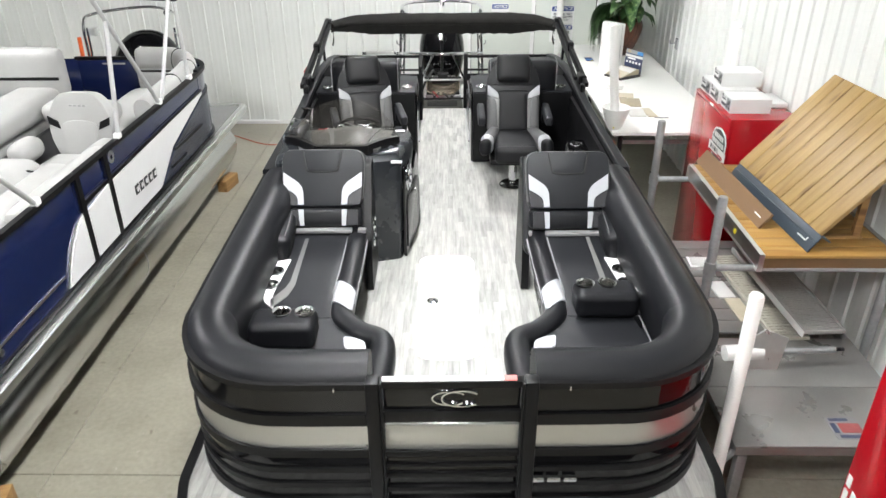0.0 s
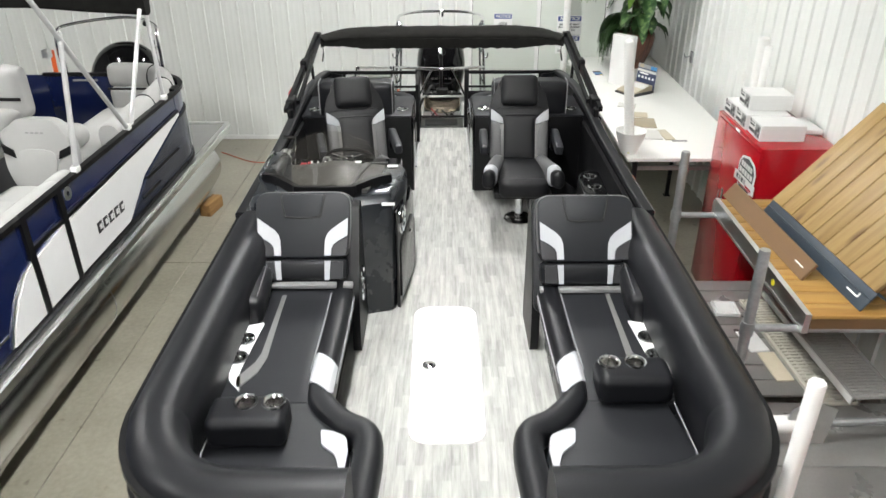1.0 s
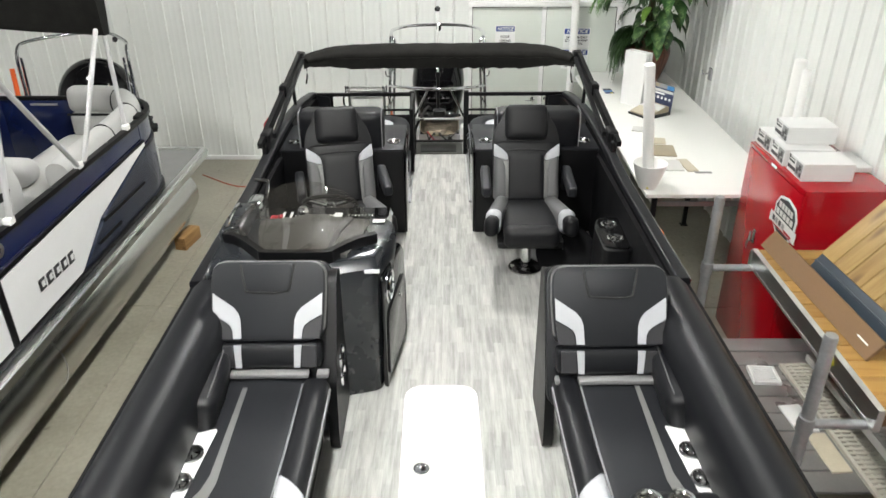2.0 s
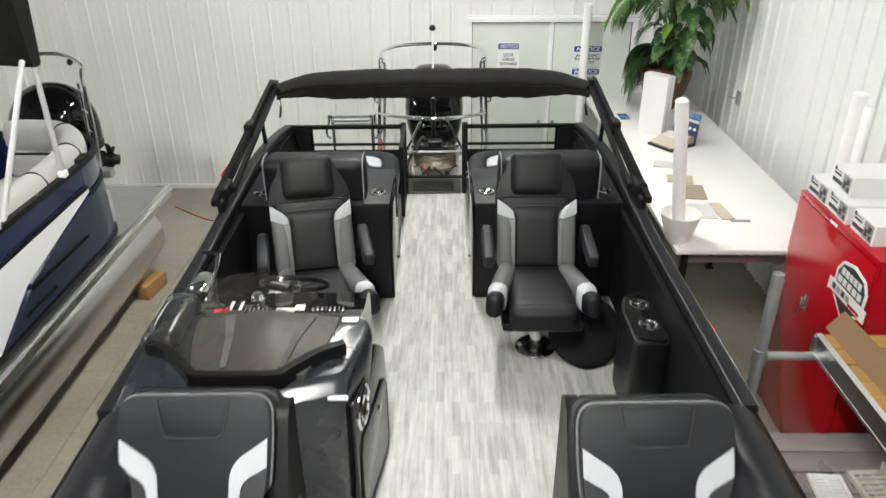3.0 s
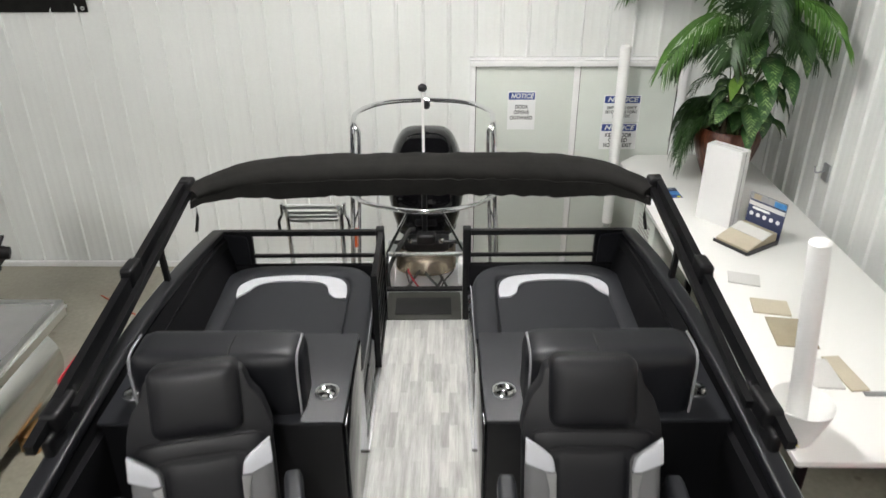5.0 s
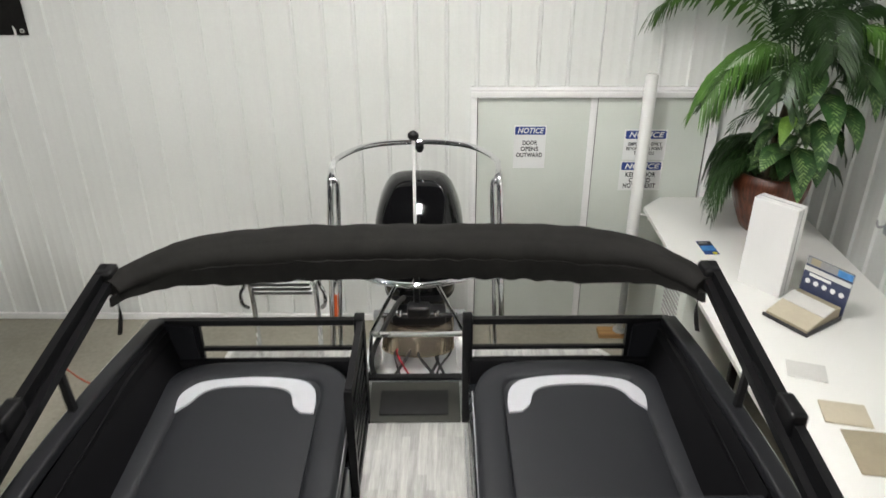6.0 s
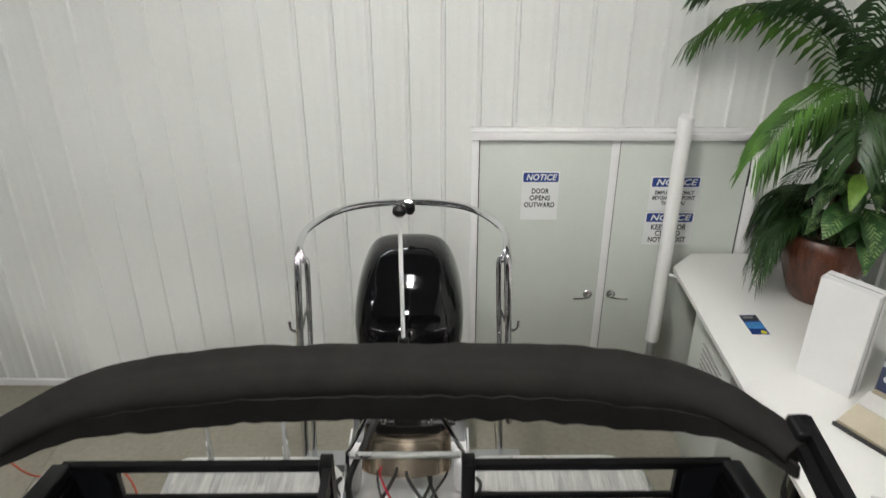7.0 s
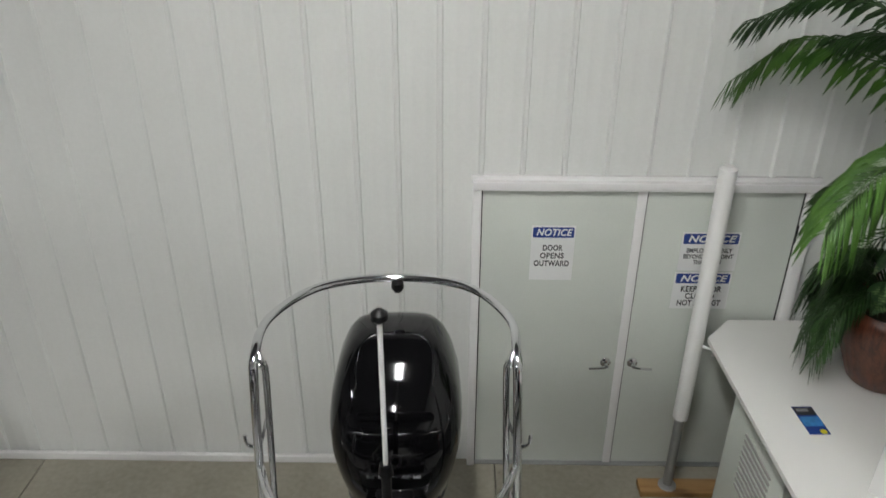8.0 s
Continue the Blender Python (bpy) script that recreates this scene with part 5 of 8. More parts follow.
def stern_lounge(sx):
    def f(bm):
        return bm if sx < 0 else mirrored(bm)
    lg = thing("stern_lounge", BOAT, "black stern sun lounge with silver arc and cabinet end", "lounge seat", "stern lounges")
    cab = part("cabinet", f(box((-0.752, 7.33, (DZ + 1.78) / 2 + 0.002), (0.946, 0.60, 1.78 - DZ), 0.014)), SATIN_BLACK, lg, "black cabinet at the lounge's end")
    part("top", f(box((-0.752, 7.33, 1.787), (0.956, 0.61, 0.02), 0.008)), CHARCOAL_VINYL, cab)
    part("base", f(box((-0.75, 8.24, 1.215), (0.95, 1.20, 0.265), 0.02)), CONSOLE_GREY, lg)
    for a, b in ((-0.360, 7.20), (-1.14, 7.20)):
        cup_holder((a if sx < 0 else -a, b, 1.80), cab, 0.042, bright=True)
    # glossy panel on the aisle side and a pale strip at the foot
    part("aisle_panel", f(box((-0.272, 7.33, (DZ + 1.77) / 2 + 0.002), (0.014, 0.585, 1.76 - DZ), 0.004)), GLOSS_BLACK, cab, "glossy black aisle panel")
    part("kick_strip", f(box((-0.262, 8.20, DZ + 0.012), (0.012, 1.15, 0.020), 0.003)), ALU_DULL, lg)
    # cushion with raised padded rim
    part("cushion", f(pad((-0.755, 8.13, 1.435), (0.665, 1.16, 0.13), 0.03, 0.006)), CHARCOAL_VINYL, lg, "flat charcoal sun pad")
    rim = curve_points([(-0.355, 7.66, 1.435), (-0.355, 7.9, 1.435), (-0.36, 8.40, 1.435), (-0.37, 8.60, 1.435), (-0.43, 8.71, 1.435), (-0.56, 8.745, 1.435), (-0.80, 8.75, 1.435), (-1.03, 8.735, 1.435), (-1.125, 8.64, 1.435), (-1.14, 8.3, 1.435), (-1.14, 7.66, 1.435)], 6)
    prof = [(0.074 * math.copysign(abs(math.cos(a)) ** 0.45, math.cos(a)), 0.078 * math.copysign(abs(math.sin(a)) ** 0.5, math.sin(a))) for a in np.linspace(0, 2 * math.pi, 20, endpoint=False)]
    part("edge_roll", f(sweep(prof, rim)), CHARCOAL_VINYL, lg, "flat padded charcoal edge")
    part("welt", f(tube([(-0.284, y, 1.478) for y in (7.66, 8.0, 8.4, 8.6)], 0.004, 6)), PIPING, lg)
    arc_o = curve_points([(-1.075, 8.43, 0), (-1.088, 8.53, 0), (-1.060, 8.60, 0), (-0.985, 8.655, 0), (-0.775, 8.682, 0), (-0.560, 8.662, 0), (-0.472, 8.60, 0), (-0.444, 8.50, 0), (-0.444, 8.415, 0)], 4)
    arc_i = curve_points([(-0.505, 8.420, 0), (-0.545, 8.47, 0), (-0.570, 8.555, 0), (-0.640, 8.602, 0), (-0.800, 8.618, 0), (-0.925, 8.605, 0), (-0.988, 8.565, 0), (-1.020, 8.50, 0)], 4)
    arc_o, arc_i = [(q.x, q.y) for q in arc_o], [(q.x, q.y) for q in arc_i]
    part("accent", f(prism(list(reversed(arc_o + arc_i)), 0.010, move(0, 0.0, 1.500))), SILVER_VINYL, lg, "silver arc inlay")
    for pts in ([(-0.425, 7.90), (-0.500, 7.895), (-0.555, 7.83), (-0.575, 7.74), (-0.560, 7.66), (-0.445, 7.66)], [(-1.065, 7.80), (-1.060, 7.89), (-0.985, 7.895), (-0.940, 7.84), (-0.945, 7.74), (-1.05, 7.70)]):
        part("accent", f(prism(round_poly(pts, 0.02, 3), 0.010, move(0, 0, 1.500))), SILVER_VINYL, lg, "silver corner inlay")
    part("side_liner", f(sweep([(-0.02, -0.24), (0.03, -0.24), (-0.07, 0.16), (-0.10, 0.16)], [(-1.165, 7.62, 1.66), (-1.165, 8.0, 1.655), (-1.165, 8.4, 1.62), (-1.165, 8.86, 1.56)], (0, 0, 1))), INNER_BLACK, lg, "black padded side liner")
    part("end_liner", f(box((-0.76, 8.845, 1.38), (0.96, 0.05, 0.24), 0.02)), INNER_BLACK, lg)
    back = part("backrest", f(pad((-0.755, 7.175, 1.915), (0.655, 0.22, 0.315), 0.055, 0.008)), BLACK_VINYL, lg, "thick black lounge backrest")
    for a in (-1.070, -0.440):
        part("piping", f(tube(curve_points([(a, 7.066, 1.80), (a, 7.062, 1.95), (a, 7.066, 2.02), (a, 7.082, 2.058), (a, 7.12, 2.073), (a, 7.22, 2.073)], 5), 0.005, 6)), PIPING, back)
    part("crease", f(tube(curve_points([(-0.70, 7.072, 1.80), (-0.70, 7.062, 1.95), (-0.70, 7.070, 2.03), (-0.70, 7.11, 2.074), (-0.70, 7.20, 2.076)], 5), 0.004, 6)), RUBBER, back)
    return lg


stern_lounge(-1)
stern_lounge(1)

# folded stern gate
sg = thing("stern_gate", BOAT @ move(-0.262, 8.58, DZ + 0.03), "open black slatted stern gate", "gate")
part("gate_frame", join(bar((0, -0.27, 0.03), (0, 0.27, 0.03), 0.03, 0.035), bar((0, -0.27, 0.60), (0, 0.27, 0.60), 0.03, 0.035), bar((0, -0.27, 0.0), (0, -0.27, 0.615), 0.035, 0.03, (0, 1, 0)), bar((0, 0.27, 0.0), (0, 0.27, 0.615), 0.035, 0.03, (0, 1, 0))), SATIN_BLACK, sg)
for z in np.linspace(0.11, 0.53, 6):
    part("slat", bar((0, -0.26, z), (0, 0.26, z), 0.018, 0.045), SATIN_BLACK, sg)

# stern: step mat, motor well, swim platforms
part("stern_step", box((-0.01, 9.02, DZ + 0.003), (0.50, 0.345, 0.009), 0.003), STEP_GREY, boat, "dark grey vinyl stern step")
solo("step_mat", box((0, 0, 0.006), (0.375, 0.205, 0.012), 0.006), RUBBER, BOAT @ move(-0.012, 8.997, DZ + 0.008), "black rubber step mat at the stern", "mat")
well = thing("motor_well", BOAT, "dark motor well with battery cables behind the deck", "motor bracket")
part("tray", join(box((0, 9.52, 0.96), (0.62, 0.62, 0.02), 0.004), box((0, 9.215, 0.92), (0.62, 0.012, 0.26), 0.003), box((-0.31, 9.52, 0.92), (0.012, 0.62, 0.26), 0.003), box((0.31, 9.52, 0.92), (0.012, 0.62, 0.26), 0.003)), WHITE_GEL, well, "pale moulded well")
part("transom", box((0, 9.84, 0.90), (0.60, 0.06, 0.50), 0.01), ALU_DULL, well)
part("crossbeam", box((0, 9.93, 0.72), (1.24, 0.12, 0.06), 0.008), ALU_DULL, well)
part("crossbar", box((0, 9.375, 1.285), (0.52, 0.034, 0.020), 0.006), ALU, well, "bright flat crossbar")
# the plate is polished steel; its brown tint imitates a reflection
part("splash_plate", sweep([(0.215 * math.cos(a), 0.15 + 0.11 * math.sin(a)) for a in np.linspace(math.pi, 2 * math.pi, 16)] + [(0.205 * math.cos(a), 0.15 + 0.10 * math.sin(a)) for a in np.linspace(2 * math.pi, math.pi, 16)], [(0, 9.47, 1.02), (0, 9.68, 1.10)]), BROWN_REFLECTION, well, "curved polished splash plate, tinted for a brown reflection")
part("plate_back", box((0, 9.70, 1.10), (0.44, 0.012, 0.20), 0.004), SATIN_BLACK, well)
for sx in (-1, 1):
    part("grip", pad((sx * 0.262, 9.50, 1.08), (0.06, 0.14, 0.20), 0.03, 0.0, None), PVC_WHITE, well, "white moulded corner")
part("control_block", join(pad((0.0, 9.72, 1.20), (0.34, 0.16, 0.08), 0.02), pad((0.0, 9.68, 1.26), (0.14, 0.10, 0.08), 0.02), tube([(-0.24, 9.66, 1.235), (0.24, 9.66, 1.235)], 0.016, 10)), SATIN_BLACK, well, "black steering gear")
for a in (-0.12, -0.05, 0.04, 0.11):
    part("fitting", lathe([(0, 0), (0.02, 0), (0.02, 0.02), (0.011, 0.03), (0, 0.03)], 12, (a, 9.66, 1.236)), CHROME, well)
part("ledge", box((0, 9.185, DZ - 0.01), (0.60, 0.05, 0.03), 0.006), ALU_DULL, well)
rng = random.Random(4)
for i in range(10):
    x0 = -0.27 + 0.058 * i
    x1 = x0 + rng.uniform(-0.16, 0.16)
    top = 1.04 + rng.uniform(0.0, 0.09)
    part("cable", tube(curve_points([(x0, 9.232, 0.972), (x0 + rng.uniform(-.03, .03), 9.245, 1.03), ((x0 * 0.6 + x1 * 0.4), 9.30, top - 0.03), (x1, 9.42, top), (x1 * 0.9, 9.56, top - 0.06)], 6), rng.choice((0.005, 0.006, 0.009)), 6), RUBBER if i != 4 else RED_TAG, well)
part("cable", tube(curve_points([(-0.25, 9.30, 0.98), (-0.27, 9.34, 1.15), (-0.20, 9.45, 1.28), (-0.13, 9.62, 1.34), (-0.10, 9.85, 1.25)], 6), 0.016, 8), RUBBER, well, "thick black rigging hose")
for sx in (-1, 1):
    pl = thing("swim_platform", BOAT @ move(sx * 0.76, 9.34, 0.98), "swim platform with pale vinyl top beside the motor", "swim platform", "swim platforms")
    part("plate", prism(round_poly([(-0.42, -0.30), (0.42, -0.30), (0.42, 0.18), (0.30, 0.29), (-0.42, 0.29)], 0.08), 0.03), DECK, pl, "whitewashed vinyl top")
    part("edge", sweep(rect(0.03, 0.05), [(a, b, 0.01) for a, b in round_poly([(-0.43, -0.31), (0.43, -0.31), (0.43, 0.19), (0.31, 0.30), (-0.43, 0.30)], 0.08)], closed=True), ALU, pl)

# polished tow bar
tow = thing("tow_bar", BOAT, "polished steel tow bar round the outboard", "tow bar")
for dx in (0.0, 0.045):
    part("hoop", tube(curve_points([(-0.600 + dx, 9.93, 0.75), (-0.562 + dx, 9.93, 1.5), (-0.536 + dx, 9.93, 1.93), (-0.533 + dx, 9.99, 2.04), (-0.512 + dx, 10.20, 2.07), (-0.335 + dx * 0.6, 10.46, 2.065), (0, 10.55, 2.06), (0.315 - dx * 0.6, 10.46, 2.065), (0.482 - dx, 10.20, 2.07), (0.499 - dx, 9.99, 2.04), (0.502 - dx, 9.93, 1.93), (0.522 - dx, 9.93, 1.5), (0.545 - dx, 9.93, 1.00)], 6) if dx == 0 else curve_points([(-0.552, 9.945, 0.75), (-0.492, 9.945, 1.90), (-0.500, 9.95, 2.0), (-0.520, 9.985, 2.04)], 4), 0.019 if dx == 0 else 0.014, 12), CHROME, tow)
part("post", tube(curve_points([(0.510, 9.945, 0.75), (0.460, 9.945, 1.90), (0.468, 9.95, 2.0), (0.488, 9.985, 2.04)], 4), 0.014, 12), CHROME, tow)
part("front_hoop", tube(curve_points([(-0.562, 9.93, 1.50), (-0.44, 9.66, 1.56), (-0.22, 9.45, 1.60), (0, 9.38, 1.61), (0.22, 9.45, 1.60), (0.41, 9.66, 1.56), (0.520, 9.93, 1.50)], 6), 0.017, 12), CHROME, tow)
for s in (-1, 1):
    part("strut", tube([(s * 0.12, 9.395, 1.60), (s * 0.27, 9.38, 1.30), (s * 0.29, 9.36, 1.02)], 0.012, 8), CHROME, tow)
    part("cleat", tube(curve_points([(s * 0.535 - 0.018, 9.93, 1.60), (s * 0.580 - 0.018, 9.93, 1.62), (s * 0.588 - 0.018, 9.93, 1.67)], 4), 0.008, 8), CHROME, tow)
    for a, b in ((1.25, 1.42), (1.55, 1.74)):
        part("brace", tube([(s * 0.548 - 0.018, 9.935, a), (s * 0.492 - 0.018, 9.95, b)], 0.008, 8), CHROME, tow)
part("safety_tag", tube([(-0.560, 9.93, 1.06), (-0.554, 9.93, 1.22)], 0.012, 10), ORANGE, tow, "orange tag on the post")
part("tow_eye", lathe([(0, 0.0), (0.018, 0.008), (0.03, 0.03), (0.028, 0.055), (0.01, 0.07), (0, 0.072)], 16, (0, 10.54, 1.985)), SATIN_BLACK, tow)

# stern light on a thin white pole
pole = thing("stern_light", BOAT @ move(-0.012, 9.725, 1.69), "thin white pole light with black cap", "navigation light")
part("pole", tube([(0, 0, 0), (0, 0.0, 0.68)], 0.010, 10), PVC_WHITE, pole)
part("cap", lathe([(0, 0.665), (0.02, 0.665), (0.032, 0.68), (0.03, 0.70), (0.012, 0.715), (0, 0.715)], 16), SATIN_BLACK, pole)
part("socket", join(lathe([(0, -0.42), (0.02, -0.42), (0.02, -0.03), (0.03, -0.03), (0.024, 0.02), (0, 0.02)], 14), tube([(0.035 + 0.022 * math.cos(a), 0, 0.03 + 0.03 * math.sin(a)) for a in np.linspace(0, 6.2, 14)], 0.005, 6)), SATIN_BLACK, pole)

# boarding ladder, folded up
lad = thing("boarding_ladder", BOAT @ move(-0.795, 9.56, 1.01), "folded polished boarding ladder on the stern", "ladder")
for a in (-0.19, 0.19):
    part("stile", tube(curve_points([(a, 0, 0), (a, 0.0, 0.35), (a, -0.03, 0.56), (a, -0.10, 0.60)], 5), 0.016, 10), CHROME, lad)
for i, z in enumerate((0.47, 0.51, 0.55, 0.60)):
    part("rung", bar((-0.17, -0.02 - 0.02 * i, z), (0.17, -0.02 - 0.02 * i, z), 0.035, 0.02), ALU, lad)
for a in (-0.22, 0.22):
    part("pivot", pad((a, -0.03, 0.56), (0.022, 0.05, 0.09), 0.010), CHROME, lad)
    part("hook", tube(curve_points([(a, -0.03, 0.52), (a * 1.12, -0.04, 0.47), (a * 1.12, -0.04, 0.40), (a, -0.02, 0.36)], 4), 0.012, 8), CHROME, lad)


def outboard(m, label):
    """A large black outboard motor: cowl, belt line, midsection, bracket, badge bars."""
    mo = thing("outboard_motor", m, label, "outboard motor", "outboard motors")
    bm = bmesh.new()
    levels = [(-0.16, 0.205, 0.30, 0.02), (-0.08, 0.255, 0.345, 0.0), (0.05, 0.288, 0.37, 0.0), (0.17, 0.308, 0.38, 0.0), (0.28, 0.312, 0.365, 0.01), (0.39, 0.298, 0.33, 0.03), (0.49, 0.270, 0.285, 0.05), (0.560, 0.238, 0.23, 0.07), (0.612, 0.202, 0.165, 0.08), (0.644, 0.155, 0.10, 0.085), (0.656, 0.07, 0.04, 0.09)]
    rings = []
    for z, rx, ry, oy in levels:
        r = []
        for i in range(32):
            a = 2 * math.pi * i / 32
            ca, sa = math.cos(a), math.sin(a)
            r.append(bm.verts.new((rx * math.copysign(abs(ca) ** 0.52, ca), oy + ry * math.copysign(abs(sa) ** 0.62, sa), z)))
        rings.append(r)
    for r0, r1 in zip(rings, rings[1:]):
        for i in range(32):
            bm.faces.new((r0[i], r0[(i + 1) % 32], r1[(i + 1) % 32], r1[i]))
    bm.faces.new(rings[-1])
    bm.faces.new(list(reversed(rings[0])))
    cowl = part("cowl", bm, GLOSS_BLACK, mo, "glossy black engine cowl")
    part("belt", sweep(rect(0.03, 0.05), [(0.238 * math.copysign(abs(math.cos(a)) ** 0.62, math.cos(a)), 0.342 * math.copysign(abs(math.sin(a)) ** 0.62, math.sin(a)), -0.09) for a in np.linspace(0, 2 * math.pi, 32, endpoint=False)], closed=True), SATIN_BLACK, mo)
    for i in range(5):
        part("badge_bar", box((-0.104 + 0.052 * i, -0.372, 0.135), (0.036, 0.008, 0.026), 0.003), CHROME, cowl)
    part("air_vent", pad((0, -0.345, 0.02), (0.18, 0.05, 0.08), 0.02), SATIN_BLACK, mo)
    part("lower_cowl", lathe([(0, -0.70), (0.13, -0.70), (0.17, -0.45), (0.20, -0.16), (0, -0.16)], 24), GLOSS_BLACK, mo)
    part("midsection", pad((0, 0.10, -0.95), (0.16, 0.30, 0.55), 0.06), GLOSS_BLACK, mo)
    part("gearcase", lathe([(0, -0.32), (0.04, -0.28), (0.065, -0.1), (0.065, 0.15), (0.03, 0.28), (0, 0.30)], 18, m=move(0, 0.12, -1.30) @ Matrix.Rotation(math.pi / 2, 4, "X")), GLOSS_BLACK, mo)
    br = part("clamp_bracket", join(pad((0, -0.40, -0.22), (0.36, 0.14, 0.10), 0.02), pad((-0.12, -0.44, -0.40), (0.05, 0.18, 0.36), 0.02), pad((0.12, -0.44, -0.40), (0.05, 0.18, 0.36), 0.02)), SATIN_BLACK, mo)
    for a in (-0.20, -0.07, 0.07, 0.20):
        part("bolt", lathe([(0, 0), (0.018, 0), (0.018, 0.03), (0.010, 0.034), (0, 0.034)], 12, (a, -0.42, -0.172)), CHROME, br)
    part("steering_ram", tube([(-0.26, -0.49, -0.20), (0.26, -0.49, -0.20)], 0.022, 12), CHROME, mo)
    return mo


outboard(BOAT @ move(-0.010, 10.42, 1.19), "glossy black outboard motor behind the black boat")
# ---- folded bimini top ----
bim = thing("bimini_top", BOAT, "folded black bimini top in its cover, raised on a black frame", "bimini top")
arch = [(-1.255, 8.47, 2.125), (-1.21, 8.58, 2.125), (-1.10, 8.73, 2.115), (-0.9, 8.85, 2.10), (-0.6, 8.92, 2.09), (-0.3, 8.945, 2.085), (0, 8.95, 2.085), (0.3, 8.945, 2.085), (0.6, 8.92, 2.09), (0.9, 8.85, 2.10), (1.10, 8.73, 2.115), (1.21, 8.58, 2.125), (1.255, 8.47, 2.125)]
prof = [(0.124 * math.copysign(abs(math.cos(a)) ** 0.8, math.cos(a)), 0.088 * math.sin(a) + (0.010 if abs(math.sin(a)) > 0.9 else 0)) for a in np.linspace(0, 2 * math.pi, 36, endpoint=False)]
cpts = curve_points(arch, 22)
bm = sweep(prof, cpts, scales=[0.42 + 0.58 * min(1.0, (1.255 - abs(q.x)) / 0.42) ** 0.75 for q in cpts])
for v in bm.verts:
    w = noise.noise(v.co * 3.0) * 0.010 + noise.noise(Vector((v.co.x * 9 + v.co.z * 14, v.co.y * 12, v.co.z * 9))) * 0.005 + noise.noise(Vector((v.co.x * 26 + v.co.y * 14, v.co.y * 8, v.co.z * 14))) * (0.006 if v.co.z < 2.07 else 0.0012)
    v.co += Vector((0, w * 0.6, w))
cover = part("cover", bm, FABRIC_BLACK, bim, "rolled black canvas cover")
taper = [0.42 + 0.58 * min(1.0, (1.255 - abs(q.x)) / 0.42) ** 0.75 for q in cpts]
hem = sweep(rect(0.03, 0.100), [(q.x * 0.985, q.y - 0.116 * k, q.z - 0.060 * k) for q, k in zip(cpts, taper)], scales=taper)
for v in hem.verts:
    v.co.z += noise.noise(Vector((v.co.x * 16, 0, v.co.z * 3))) * 0.012
part("hem", hem, FABRIC_BLACK, cover, "ragged lower edge of the cover")
for s in (-1, 1):
    X = s * 1.295
    for a, b, w, h in (((X, 6.72, 1.94), (X, 8.56, 2.185), 0.034, 0.040), ((X - s * 0.066, 6.93, 1.945), (X - s * 0.036, 8.56, 2.155), 0.028, 0.034), ((X, 6.95, 1.932), (X, 8.58, 2.146), 0.032, 0.034)):
        part("bow", bar(a, b, w, h), SATIN_BLACK, bim, "square black folded frame tube")
    part("mount", join(pad((X - s * 0.012, 6.92, 1.945), (0.075, 0.17, 0.09), 0.02, 0.0, None), pad((X - s * 0.015, 6.84, 1.885), (0.045, 0.12, 0.09), 0.018)), SATIN_BLACK, bim, "black hinge mount")
    part("joint", pad((X, 7.72, 2.07), (0.06, 0.13, 0.10), 0.015), SATIN_BLACK, bim)
    part("joint", pad((X - s * 0.015, 8.53, 2.15), (0.075, 0.10, 0.10), 0.015), SATIN_BLACK, bim)
    part("strut", bar((X - s * 0.01, 8.03, 2.08), (X - s * 0.025, 8.03, 1.80), 0.026, 0.026, (0, 1, 0)), SATIN_BLACK, bim)
    part("strap", sweep(rect(0.004, 0.02), curve_points([(s * 1.225, 8.46, 2.08), (s * 1.222, 8.45, 2.02), (s * 1.228, 8.44, 1.97), (s * 1.235, 8.43, 1.93)], 4)), FABRIC_BLACK, bim)
part("safety_tag", box((-1.322, 7.10, 1.985), (0.004, 0.16, 0.045), 0.001, 1, None), RED_TAG, bim, "red ribbon on the frame")
lt = thing("side_light", BOAT @ move(1.305, 5.45, 1.795), "small orange and white light strip on the cap rail", "navigation light")
part("lens", box((0, 0.14, 0), (0.03, 0.07, 0.022), 0.006), ORANGE, lt, "orange end")
part("bar", box((0, -0.05, 0), (0.022, 0.30, 0.018), 0.005), PVC_WHITE, lt, "white strip")

# ---- sales side: counter, dock samples, red cabinets ----
TZ = 1.27
counter = thing("counter_table", IDENT, "long white laminate counter on grey metal legs", "counter")
part("top", prism(round_poly([(1.83, 7.37), (3.03, 7.37), (3.03, 11.45), (2.00, 11.45), (1.815, 11.25)], 0.012), 0.032, move(0, 0, TZ - 0.032), 0.004), TABLE_WHITE, counter, "white laminate top")
for x, y in ((1.95, 7.52), (2.90, 7.52), (1.95, 9.4), (2.90, 9.4), (2.90, 11.2)):
    part("leg", join(box((x, y, (TZ - 0.032) / 2), (0.045, 0.045, TZ - 0.036), 0.005), box((x, y, 0.006), (0.08, 0.08, 0.010), 0.002)), SATIN_BLACK, counter)
each("stretcher", [bar((1.95, 7.52, 1.12), (2.90, 7.52, 1.12), 0.025, 0.04), bar((1.95, 7.52, 1.12), (1.95, 9.4, 1.12), 0.025, 0.04), bar((2.90, 7.52, 1.12), (2.90, 11.2, 1.12), 0.025, 0.04)], GALV, counter)
unit = thing("filing_cabinet", move(2.18, 10.62, 0), "pale grey louvred cabinet under the counter", "cabinet")
part("body", box((0, 0, 0.54), (0.52, 0.70, 1.07), 0.01), DOOR_GREY, unit)
for z in np.linspace(0.62, 0.98, 10):
    part("louvre", box((-0.264, -0.05, z), (0.012, 0.34, 0.016), 0.004), GREY_PLASTIC, unit)
